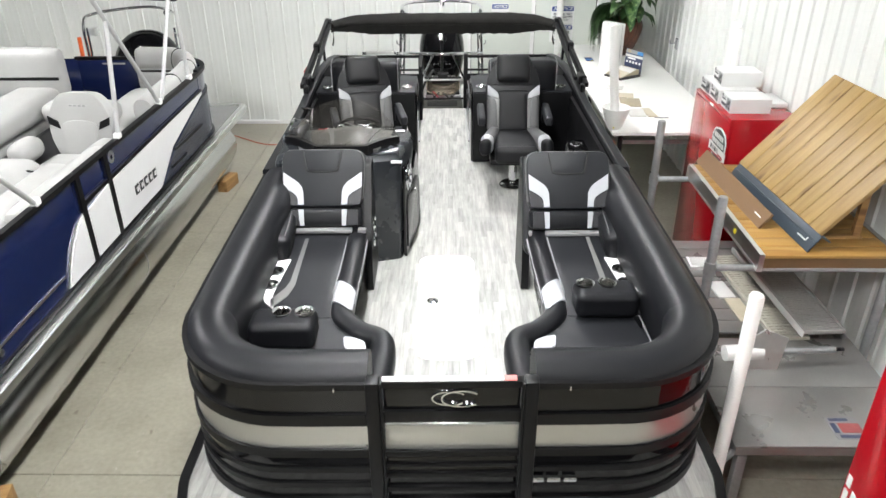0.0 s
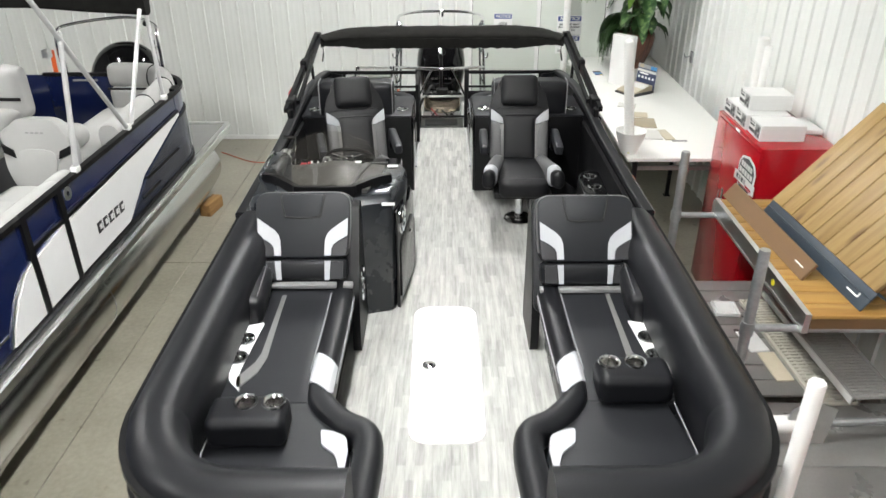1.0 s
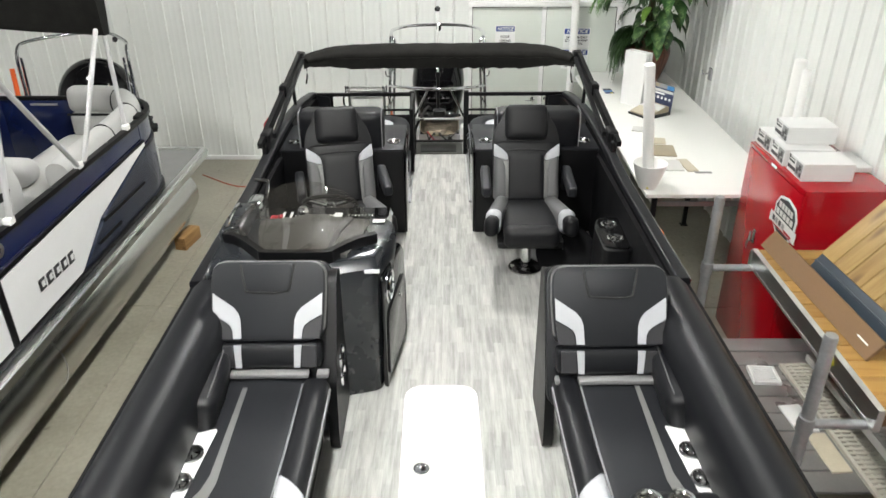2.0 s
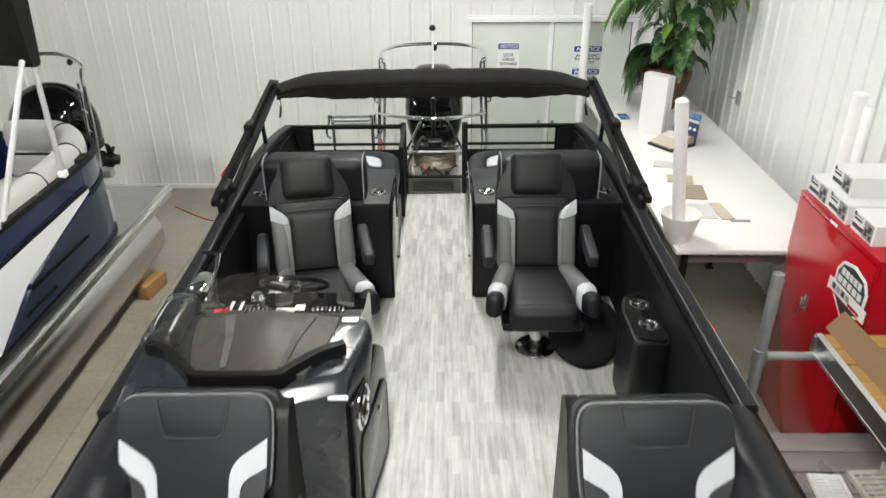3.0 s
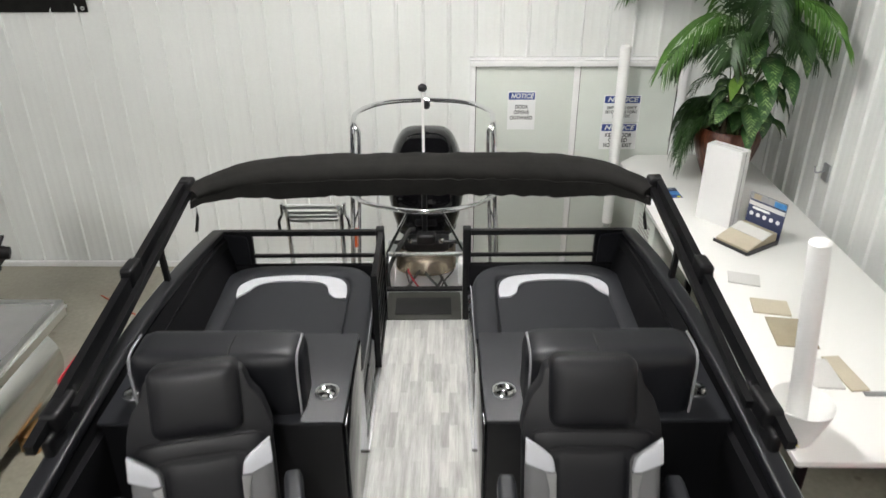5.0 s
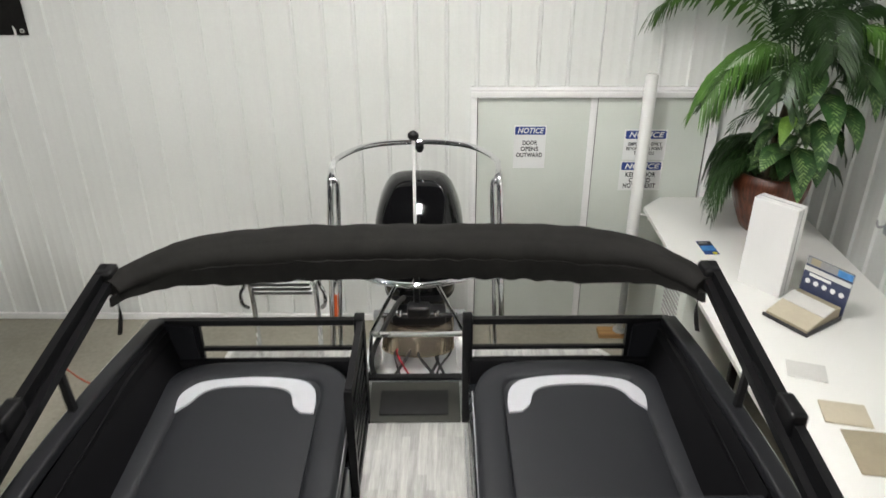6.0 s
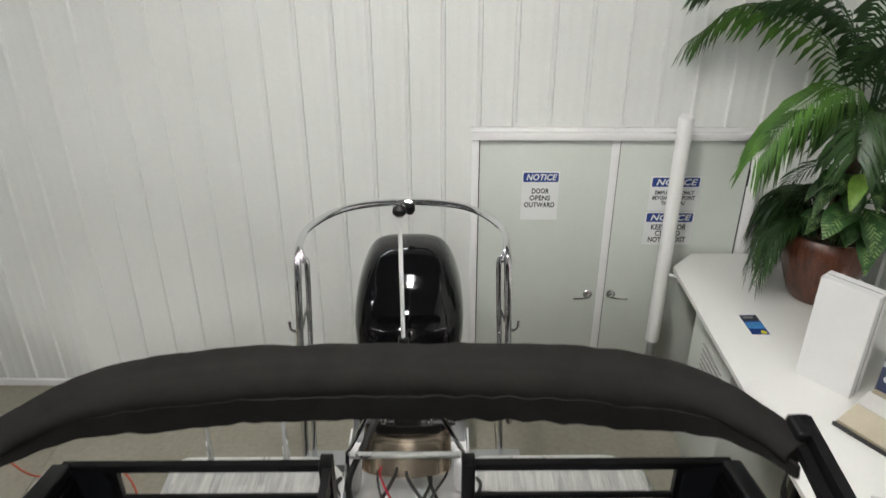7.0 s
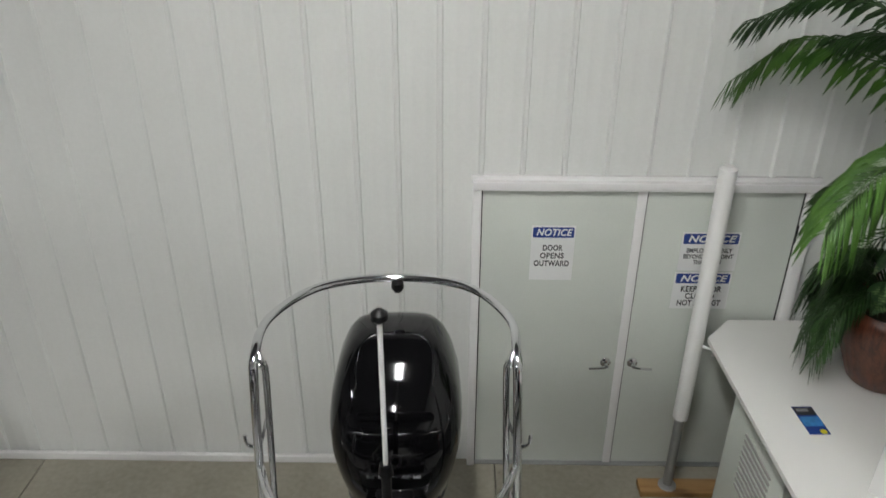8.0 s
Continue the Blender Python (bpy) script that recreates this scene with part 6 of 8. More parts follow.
# tall white carton and colour cards on the counter
carton = thing("white_carton", move(2.150, 10.043, TZ), "tall plain white carton standing on the counter", "carton")
CM = Matrix.Rotation(radians(-50), 4, "Z")
part("body", box((0.145, 0.055, 0.303), (0.29, 0.11, 0.606), 0.003, 1, CM), CARD_WHITE, carton)
part("flap", box((0.145, 0.110, 0.300), (0.292, 0.004, 0.600), 0.001, 1, CM), PALE_SAMPLE, carton, "grey inside of the folded flap")
part("lid_seam", box((0.145, 0.055, 0.607), (0.27, 0.003, 0.002), 0, 1, CM), INK_GREY, carton)
part("side_seam", box((0.291, 0.055, 0.30), (0.002, 0.004, 0.60), 0, 1, CM), INK_GREY, carton)

# sample box: a low black tray with sloping sheets in front of a printed card
disp = thing("sample_display", move(2.160, 9.620, TZ), "open sample box with navy printed back card", "display box")
DM = Matrix.Rotation(radians(-57), 4, "Z")
part("tray", join(box((0.145, 0.170, 0.006), (0.30, 0.345, 0.010), 0.002, 1, DM), box((0.145, 0.002, 0.014), (0.30, 0.006, 0.022), 0.001, 1, DM), box((0.293, 0.170, 0.020), (0.006, 0.345, 0.036), 0.001, 1, DM)), INK_BLACK, disp)
tray_up = Matrix(((0, 0, 1, 0), (1, 0, 0, 0), (0, 1, 0, 0), (0, 0, 0, 1)))
part("wedge", prism([(0.012, 0.012), (0.32, 0.012), (0.32, 0.095), (0.26, 0.100), (0.012, 0.030)], 0.275, DM @ move(0.010, 0, 0) @ tray_up), TAN, disp, "stacked sheet edges")
slope = DM @ move(0, 0.012, 0.031) @ Matrix.Rotation(radians(15.5), 4, "X")
part("liner", box((0.147, 0.075, 0.004), (0.275, 0.150, 0.008), 0.002, 1, slope), BEIGE, disp, "beige sample sheet")
part("liner", box((0.147, 0.205, 0.004), (0.275, 0.106, 0.008), 0.002, 1, slope), PALE_SAMPLE, disp, "pale grey sample sheet")
BM = DM @ move(0, 0.338, 0.012) @ Matrix.Rotation(radians(-4), 4, "X")
bk = part("back_card", box((0.145, 0.0, 0.150), (0.30, 0.006, 0.30), 0.001, 1, BM), INK_NAVY, disp, "navy back card with pale marks")
part("print", box((0.145, -0.004, 0.275), (0.298, 0.002, 0.048), 0, 1, BM), INK_GREY, bk)
part("print", box((0.245, -0.0052, 0.272), (0.095, 0.002, 0.040), 0, 1, BM), INK_SKY, bk)
part("print", box((0.055, -0.0052, 0.276), (0.060, 0.002, 0.040), 0, 1, BM), TAN, bk)
part("print", box((0.145, -0.004, 0.222), (0.298, 0.002, 0.030), 0, 1, BM), PALE_SAMPLE, bk)
part("print", box((0.105, -0.004, 0.190), (0.14, 0.002, 0.018), 0, 1, BM), PAPER, bk)
for i in range(5):
    part("print", lathe([(0, 0), (0.016, 0), (0.016, 0.003), (0, 0.003)], 16, m=BM @ move(0.035 + 0.055 * i, -0.004, 0.145) @ Matrix.Rotation(math.pi / 2, 4, "X")), PAPER, bk)

for cx, cy, w, d, a, mt, nm in ((2.18, 9.05, 0.20, 0.15, -18, PALE_SAMPLE, "pale grey"), (2.22, 8.70, 0.22, 0.17, -12, BEIGE, "beige"), (2.235, 8.42, 0.23, 0.30, -8, TAN, "tan"), (2.22, 8.03, 0.18, 0.26, -4, PALE_SAMPLE, "pale"), (2.36, 8.03, 0.10, 0.30, 5, BEIGE, "beige")):
    solo("colour_sample", box((0, 0, 0.006), (w, d, 0.012), 0.003), mt, move(cx, cy, TZ) @ Matrix.Rotation(radians(a), 4, "Z"), "flat " + nm + " decking colour sample on the counter", "sample", "decking colour samples")
solo("name_strip", box((0, 0, 0.003), (0.15, 0.035, 0.006), 0.001), INK_GREY, move(2.455, 7.86, TZ), "small grey strip on the counter", "label strip")
leaflet = thing("leaflet", move(2.105, 10.52, TZ) @ Matrix.Rotation(radians(2), 4, "Z"), "small blue printed leaflet lying on the counter", "leaflet")
part("sheet", box((0, 0, 0.001), (0.105, 0.21, 0.002), 0), INK_BLUE, leaflet)
part("print", box((0, 0.068, 0.0026), (0.10, 0.06, 0.001), 0), INK_BLACK, leaflet)
part("print", box((-0.01, 0.075, 0.0036), (0.06, 0.02, 0.001), 0), INK_GREY, leaflet)
part("print", box((0, -0.01, 0.0026), (0.10, 0.07, 0.001), 0), INK_SKY, leaflet)
part("print", lathe([(0, 0), (0.018, 0), (0.018, 0.0012), (0, 0.0012)], 14, (0.025, -0.085, 0.002)), YELLOW, leaflet)

# white post with a bowl foot on the counter
bowl = thing("post_bumper", move(1.875, 7.53, TZ), "white plastic dock post standing in a white bowl", "dock post")
part("bowl", lathe([(0, 0), (0.075, 0), (0.085, 0.02), (0.125, 0.15), (0.145, 0.225), (0.140, 0.225), (0.118, 0.15), (0.07, 0.03), (0, 0.03)], 36), PVC_WHITE, bowl, "round white bowl")
part("post", lathe([(0, 0.03), (0.045, 0.03), (0.045, 1.05), (0.03, 1.065), (0, 1.068)], 26, m=move(0.005, 0.0, 0.005) @ Matrix.Rotation(radians(-6.5), 4, "Y")), PVC_WHITE, bowl, "white tube with closed end")
part("sticker", box((-0.02, -0.083, 0.03), (0.02, 0.006, 0.018), 0.002), YELLOW, bowl)

# white dock pole by the door
pole2 = thing("dock_pole", move(1.755, 11.28, 0), "white sleeved dock pole on a galvanised pipe and timber foot", "dock pole")
part("sleeve", lathe([(0, 0.64), (0.048, 0.64), (0.048, 2.33), (0.035, 2.345), (0, 2.35)], 26), PVC_WHITE, pole2, "long white sleeve")
part("pipe", lathe([(0.0, 0.05), (0.03, 0.05), (0.03, 0.66), (0, 0.66)], 20), GALV, pole2)
part("foot", box((0.10, 0.0, 0.026), (0.58, 0.13, 0.048), 0.006), BLOCK_WOOD, pole2, "yellowish timber foot")
part("flange", lathe([(0, 0.05), (0.06, 0.05), (0.06, 0.06), (0.035, 0.07), (0, 0.07)], 20), GALV, pole2)
part("clip", join(tube([(0.04, -0.02, 1.20), (0.10, -0.06, 1.20)], 0.010, 8), tube([(0.10, -0.06, 1.16), (0.10, -0.06, 1.24)], 0.010, 8)), PVC_WHITE, pole2)

# ---- potted plant ----
plant = thing("potted_plant", move(2.61, 10.87, TZ), "large palm and broad-leaved plant in a red-brown bamboo pot", "potted plant")
pot = lathe([(0, 0), (0.135, 0), (0.155, 0.02), (0.195, 0.12), (0.232, 0.22), (0.262, 0.32), (0.274, 0.40), (0.268, 0.455), (0.252, 0.475), (0.230, 0.468), (0.235, 0.40), (0.17, 0.12), (0, 0.08)], 120)
for v in pot.verts:
    k = 1 + 0.016 * abs(math.sin(13 * math.atan2(v.co.y, v.co.x) + 2.0 * v.co.z)) * (1 if 0.03 < v.co.z < 0.44 else 0)
    v.co.x, v.co.y = v.co.x * k, v.co.y * k
part("pot", pot, TERRACOTTA, plant, "glossy red-brown woven pot")
part("soil", lathe([(0, 0.43), (0.10, 0.425), (0.21, 0.40), (0, 0.39)], 24), SOIL, plant)
rng = random.Random(11)


def frond(parent, ctrl, n, lw, ll, material, hang=0.5):
    """A feather palm frond: an arched rib with paired narrow leaflets that hang."""
    bm = bmesh.new()
    rib = curve_points(ctrl, 8)
    m = len(rib) - 1
    r = tube(rib, 0.007, 5, scales=[1.0 - 0.8 * i / m for i in range(m + 1)])
    me = bpy.data.meshes.new("rib")
    r.to_mesh(me)
    r.free()
    bm.from_mesh(me)
    bpy.data.meshes.remove(me)
    for i in range(n):
        t = 0.20 + 0.80 * i / n
        k = t * m
        a = int(min(m - 1, k))
        p = rib[a].lerp(rib[a + 1], k - a)
        tan = (rib[a + 1] - rib[a]).normalized()
        side = tan.cross(Vector((0, 0, 1)))
        if side.length < 0.05:
            side = Vector((1, 0, 0))
        side.normalize()
        for s in (-1, 1):
            ln = ll * (0.50 + 0.60 * math.sin(math.pi * min(1, 0.12 + t * 0.85))) * rng.uniform(0.82, 1.12)
            out = (side * s * rng.uniform(0.65, 0.85) + tan * (0.5 + 0.5 * t) + Vector((0, 0, 0.18 - 0.3 * hang))).normalized()
            q1 = p + out * ln * 0.45 + Vector((0, 0, -0.06 * ln * hang))
            q2 = p + out * ln * 0.80 + Vector((0, 0, -(0.30 * ln + rng.uniform(0, 0.03)) * hang * 1.6))
            q3 = p + out * ln * 0.98 + Vector((0, 0, -(0.62 * ln + rng.uniform(0, 0.05)) * hang * 1.6))
            wv = tan.cross(out).cross(out).normalized() * lw
            vs = [bm.verts.new(q) for q in (p, q1 - wv, q1 + wv, q2 - wv * 0.75, q2 + wv * 0.75, q3)]
            mid = bm.verts.new(q1 + Vector((0, 0, -0.006)))
            for f in ((vs[0], vs[1], mid), (vs[0], mid, vs[2]), (vs[1], vs[3], mid), (mid, vs[4], vs[2]), (vs[3], vs[5], mid), (mid, vs[5], vs[4])):
                bm.faces.new(f)
    return part("frond", bm, material, parent)


def broad_leaf(parent, base, tip, width, material):
    """A broad pointed leaf, folded along its rib and drooping at the tip."""
    bm = bmesh.new()
    base, tip = Vector(base), Vector(tip)
    ax = tip - base
    ln = ax.length
    side = ax.cross(Vector((0, 0, 1))).normalized()
    up = side.cross(ax).normalized()
    rows = []
    for i in range(9):
        t = i / 8
        w = width * math.sin(math.pi * (t ** 0.72)) ** 0.85 if 0 < t < 1 else 0.0
        c = base + ax * t + up * (0.16 * ln * math.sin(math.pi * t)) - Vector((0, 0, 0.10 * ln * t * t))
        wav = 0.05 * width * math.sin(t * 14)
        if w < 1e-4:
            rows.append([bm.verts.new(c)])
        else:
            rows.append([bm.verts.new(c - side * w + up * (0.22 * w + wav)), bm.verts.new(c - side * w * 0.5 + up * 0.07 * w), bm.verts.new(c), bm.verts.new(c + side * w * 0.5 + up * 0.07 * w), bm.verts.new(c + side * w + up * (0.22 * w - wav))])
    for r0, r1 in zip(rows, rows[1:]):
        if len(r0) == 1:
            for i in range(4):
                bm.faces.new((r0[0], r1[i + 1], r1[i]))
        elif len(r1) == 1:
            for i in range(4):
                bm.faces.new((r0[i], r0[i + 1], r1[0]))
        else:
            for i in range(4):
                bm.faces.new((r0[i], r0[i + 1], r1[i + 1], r1[i]))
    uv = bm.loops.layers.uv.new("leaf")
    for fc in bm.faces:
        for lp in fc.loops:
            q = lp.vert.co - base
            lp[uv].uv = (abs(q.dot(side)) / width, q.dot(ax) / ln ** 2 - 0.28 * abs(q.dot(side)) / width)
    leaf = part("leaf", bm, material, parent)
    part("petiole", tube(curve_points([(base.x * 0.25, base.y * 0.25, 0.42), (base.x * 0.55, base.y * 0.45, (0.42 + base.z) / 2 + 0.08), tuple(base)], 4), 0.005, 5), STEM, leaf)
    return leaf


CROWN = (-0.05, -0.17, 1.02)
for i in range(3):
    part("trunk", tube(curve_points([(-0.05 + 0.05 * i, 0.03 * (i - 1), 0.38), (-0.06 + 0.03 * i, -0.06, 0.7), (CROWN[0] + 0.02 * (i - 1), CROWN[1], 1.08)], 5), 0.020, 8), SOIL, plant)
FRONDS = (((-0.25, 0.05, 1.60), (-0.60, 0.35, 1.76), (-0.86, 0.54, 1.52), 1), ((-0.20, -0.02, 1.72), (-0.58, 0.18, 1.98), (-0.92, 0.32, 1.84), 0), ((-0.25, -0.26, 1.42), (-0.55, -0.38, 1.36), (-0.76, -0.46, 1.10), 1), ((-0.24, -0.14, 1.22), (-0.46, -0.17, 1.20), (-0.60, -0.20, 1.06), 0),
          ((0.12, -0.30, 1.50), (0.28, -0.55, 1.55), (0.38, -0.78, 1.36), 1), ((-0.10, -0.35, 1.60), (-0.14, -0.62, 1.64), (-0.18, -0.86, 1.46), 0), ((0.10, 0.08, 1.58), (0.28, 0.22, 1.74), (0.46, 0.32, 1.62), 0), ((-0.06, -0.14, 1.60), (-0.10, -0.22, 1.98), (-0.14, -0.36, 2.28), 0), ((0.08, -0.22, 1.34), (0.24, -0.42, 1.36), (0.34, -0.60, 1.18), 0),
          ((-0.15, -0.34, 1.32), (-0.28, -0.50, 1.32), (-0.36, -0.68, 1.18), 0), ((0.06, -0.05, 1.70), (0.20, -0.20, 2.0), (0.36, -0.42, 2.05), 0), ((-0.02, -0.36, 1.42), (0.06, -0.58, 1.44), (0.10, -0.78, 1.30), 0), ((-0.10, -0.02, 1.55), (-0.32, 0.10, 1.78), (-0.55, 0.14, 1.80), 0), ((0.02, -0.26, 1.66), (0.06, -0.46, 1.86), (0.10, -0.66, 1.86), 0), ((0.16, -0.10, 1.52), (0.34, -0.14, 1.64), (0.48, -0.18, 1.52), 0))
for p1, p2, p3, pale in FRONDS:
    frond(plant, (CROWN, p1, p2, p3), 46, 0.0070, 0.25, LEAF_LIGHT if pale else LEAF_DARK, 0.66 if pale else 0.45)
frond(plant, ((-0.03, -0.12, 0.72), (-0.16, -0.14, 0.94), (-0.32, -0.14, 0.92), (-0.42, -0.14, 0.80)), 16, 0.005, 0.13, LEAF_DARK, 0.3)
# fern skirt over the pot's rim
for k in range(24):
    h = radians(95 + 4.4 * k + rng.uniform(-5, 5))
    r, z = rng.uniform(0.36, 0.50), rng.uniform(0.42, 0.60)
    d = Vector((math.cos(h), math.sin(h), 0))
    frond(plant, ((d.x * 0.10, d.y * 0.10, z - 0.03), tuple(d * 0.22 + Vector((0, 0, z + 0.10))), tuple(d * (r * 0.85) + Vector((0, 0, z + 0.03))), tuple(d * r + Vector((0, 0, z - rng.uniform(0.16, 0.36))))), 22, 0.0065, 0.14, LEAF_DARK, 0.55)
LEAVES = (((0.14, -0.46, 1.36), (0.24, -0.84, 1.00)), ((0.0, -0.46, 1.16), (-0.03, -0.88, 0.92)), ((0.06, -0.40, 1.62), (0.13, -0.62, 1.24)), ((0.20, -0.34, 0.98), (0.36, -0.44, 0.62)), ((0.04, -0.42, 0.98), (-0.01, -0.72, 0.64)), ((-0.10, -0.34, 0.74), (-0.36, -0.50, 0.62)), ((-0.02, -0.33, 0.76), (0.0, -0.56, 0.44)), ((0.10, -0.28, 0.72), (0.12, -0.50, 0.46)),
          ((0.20, -0.30, 1.30), (0.40, -0.62, 1.10)), ((-0.06, -0.42, 1.28), (-0.20, -0.78, 1.10)), ((0.22, -0.20, 0.80), (0.44, -0.28, 0.52)), ((0.10, -0.46, 1.10), (0.20, -0.80, 0.80)))
for b, tip in LEAVES:
    broad_leaf(plant, b, tuple(Vector(b).lerp(Vector(tip), 0.74)), rng.uniform(0.070, 0.092), LEAF_VEIN)
broad_leaf(plant, (-0.13, -0.40, 1.00), (-0.24, -0.55, 0.86), 0.05, LEAF_PALE)
for i in range(40):
    a = radians(rng.uniform(175, 350))
    z = rng.uniform(0.56, 1.25)
    r = rng.uniform(0.10, 0.20)
    b = (0.06 + r * math.cos(a), -0.08 + r * math.sin(a), z)
    ln = rng.uniform(0.17, 0.29)
    broad_leaf(plant, b, (min(0.50, b[0] + ln * 0.75 * math.cos(a)), b[1] + ln * 0.75 * math.sin(a), z + ln * rng.uniform(-0.75, -0.1)), rng.uniform(0.045, 0.072), LEAF_VEIN if i % 3 else LEAF_DARK)

# ---- red cabinets ----
cab = thing("red_cabinet", IDENT, "tall glossy red steel cabinet with a sign on its door", "cabinet")
part("body", box((2.945, 6.885, 0.868), (0.60, 1.04, 1.732), 0.012), RED_PAINT, cab)
dr = part("door", box((2.636, 6.885, 0.858), (0.022, 1.02, 1.66), 0.006), RED_PAINT, cab, "red door")
part("top_edge", box((2.640, 6.885, 1.712), (0.030, 1.036, 0.042), 0.010), RED_PAINT, cab)
part("label", box((2.623, 6.90, 1.712), (0.004, 0.09, 0.020), 0.002), PAPER, dr)
# shield with a pale strip across it
SM = move(2.622, 6.545, 1.440) @ Matrix(((0, 0, -1, 0), (-1, 0, 0, 0), (0, 1, 0, 0), (0, 0, 0, 1)))
sg2 = part("sign", prism(round_poly([(-0.17, -0.10), (0.0, -0.22), (0.17, -0.10), (0.18, 0.06), (0.13, 0.13), (0.0, 0.16), (-0.13, 0.13), (-0.18, 0.06)], 0.012, 3), 0.006, SM), CARD_WHITE, dr, "black and white shield-shaped sign")
part("field", prism([(-0.150, -0.09), (0.0, -0.195), (0.150, -0.09), (0.158, 0.055), (0.115, 0.115), (0.0, 0.140), (-0.115, 0.115), (-0.158, 0.055)], 0.002, SM @ move(0, 0, 0.0065)), INK_BLACK, sg2)
for zz, ww in ((0.075, 0.24), (0.015, 0.29)):
    for k in range(5):
        part("print", box((ww * (k - 2) / 5, zz, 0.0100), (ww / 5 * 0.74, 0.044, 0.002), 0, 1, SM), PALE_SAMPLE, sg2)
strip = part("strip", box((0, -0.062, 0.0110), (0.44, 0.085, 0.003), 0, 1, SM), PALE_SAMPLE, sg2, "pale strip with dark and red marks")
for k in range(4):
    part("print", box((-0.15 + 0.055 * k, -0.056, 0.0135), (0.040, 0.040, 0.001), 0, 1, SM), INK_GREY if k % 2 else INK_BLACK, strip)
part("print", box((0.10, -0.080, 0.0135), (0.13, 0.016, 0.001), 0, 1, SM), RED_PAINT, strip)
part("print", box((-0.02, -0.098, 0.0135), (0.36, 0.008, 0.001), 0, 1, SM), RED_PAINT, strip)
part("handle", join(tube([(2.62, 6.98, 1.12), (2.59, 6.98, 1.12), (2.59, 6.98, 1.04), (2.62, 6.98, 1.04)], 0.008, 8), box((2.622, 6.98, 1.08), (0.006, 0.04, 0.12), 0.003)), CHROME, dr)
part("key", join(tube([(2.585, 6.98, 1.04), (2.58, 6.98, 0.97)], 0.004, 6), tube([(2.585, 7.00, 1.04), (2.58, 7.005, 0.98)], 0.004, 6)), CHROME, dr)


def product_box(m, w=0.36, d=0.26, h=0.13):
    """White carton with a black and grey printed end."""
    b = thing("product_box", m, "white carton with black printed end on the cabinet", "box", "cartons on the red cabinet")
    part("body", box((0, 0, h / 2), (w, d, h), 0.003, 1), CARD_WHITE, b)
    part("print", box((-w / 2 - 0.001, d * 0.20, h * 0.30), (0.002, d * 0.50, h * 0.20), 0), INK_BLACK, b)
    part("print", box((-w / 2 - 0.001, -d * 0.24, h * 0.50), (0.002, d * 0.40, h * 0.78), 0), INK_GREY, b)
    for a, c, e, f in ((-0.30, 0.62, 0.14, 0.30), (-0.16, 0.40, 0.12, 0.34), (-0.36, 0.28, 0.10, 0.22), (0.24, 0.66, 0.36, 0.10), (0.40, 0.86, 0.08, 0.20)):
        part("print", box((-w / 2 - 0.0022, d * a, h * c), (0.002, d * e, h * f), 0), INK_BLACK, b)
    part("print", box((-w / 2 - 0.0022, d * 0.20, h * 0.82), (0.002, d * 0.30, h * 0.07), 0), INK_GREY, b)
    return b


for x, y, z in ((2.835, 7.235, 0), (2.835, 6.955, 0), (2.845, 6.665, 0), (2.885, 7.075, 0.131)):
    product_box(move(x, y, 1.7345 + z) @ Matrix.Rotation(radians(rng.uniform(-3, 3)), 4, "Z"))
solo("white_tray", box((0, 0, 0.02), (0.30, 0.34, 0.04), 0.006), CARD_WHITE, move(3.10, 6.88, 1.7345), "flat white carton lid behind the cartons", "lid")
for x, y, r, h in ((3.01, 7.66, 0.050, 1.05), (3.01, 7.52, 0.034, 1.00)):
    solo("white_tube", lathe([(0, 0), (r, 0), (r, h), (r * 0.8, h + 0.01), (0, h + 0.012)], 22), PVC_WHITE, move(x, y, TZ), "white plastic tube standing on the counter", "tube", "upright tubes")

cab2 = thing("red_cabinet", IDENT, "glossy red steel cabinet with white lettering", "cabinet")
part("body", box((2.625, 2.42, 0.86), (0.94, 0.96, 1.716), 0.012), RED_PAINT, cab2)
for i in range(3):
    for j in range(4):
        part("print", box((2.1535, 2.86 - 0.06 * i, 1.02 - 0.095 * j - 0.06 * i), (0.003, 0.034, 0.07), 0), PAPER, cab2)

# ---- dock sections ----
DK = 0.62
low = thing("low_dock", IDENT, "low grey dock section with slotted panels", "dock")
part("frame", join(bar((1.92, 3.55, DK - 0.045), (1.92, 6.20, DK - 0.045), 0.05, 0.055), bar((3.10, 3.55, DK - 0.045), (3.10, 6.20, DK - 0.045), 0.05, 0.055), bar((1.90, 3.55, DK - 0.045), (3.12, 3.55, DK - 0.045), 0.05, 0.055), bar((1.90, 6.20, DK - 0.045), (3.12, 6.20, DK - 0.045), 0.05, 0.055)), ALU_DULL, low, "aluminium frame")
for i, y in enumerate(np.arange(3.58, 4.7, 0.565)):
    part("plate", box((2.5, y + 0.22, DK - 0.006), (1.22, 0.56, 0.02), 0.005), DOCK_GREY, low, "smooth grey panel")
for i in range(9):
    part("board", box((2.5, 4.80 + 0.166 * i, DK - 0.006), (1.22, 0.156, 0.022), 0.006), DOCK_GREY, low, "grey composite board")
for x, y in ((1.95, 3.55), (3.05, 3.55), (1.95, 6.15), (3.05, 6.15)):
    part("leg", box((x, y, (DK - 0.076) / 2), (0.06, 0.06, DK - 0.08), 0.005), GALV, low)


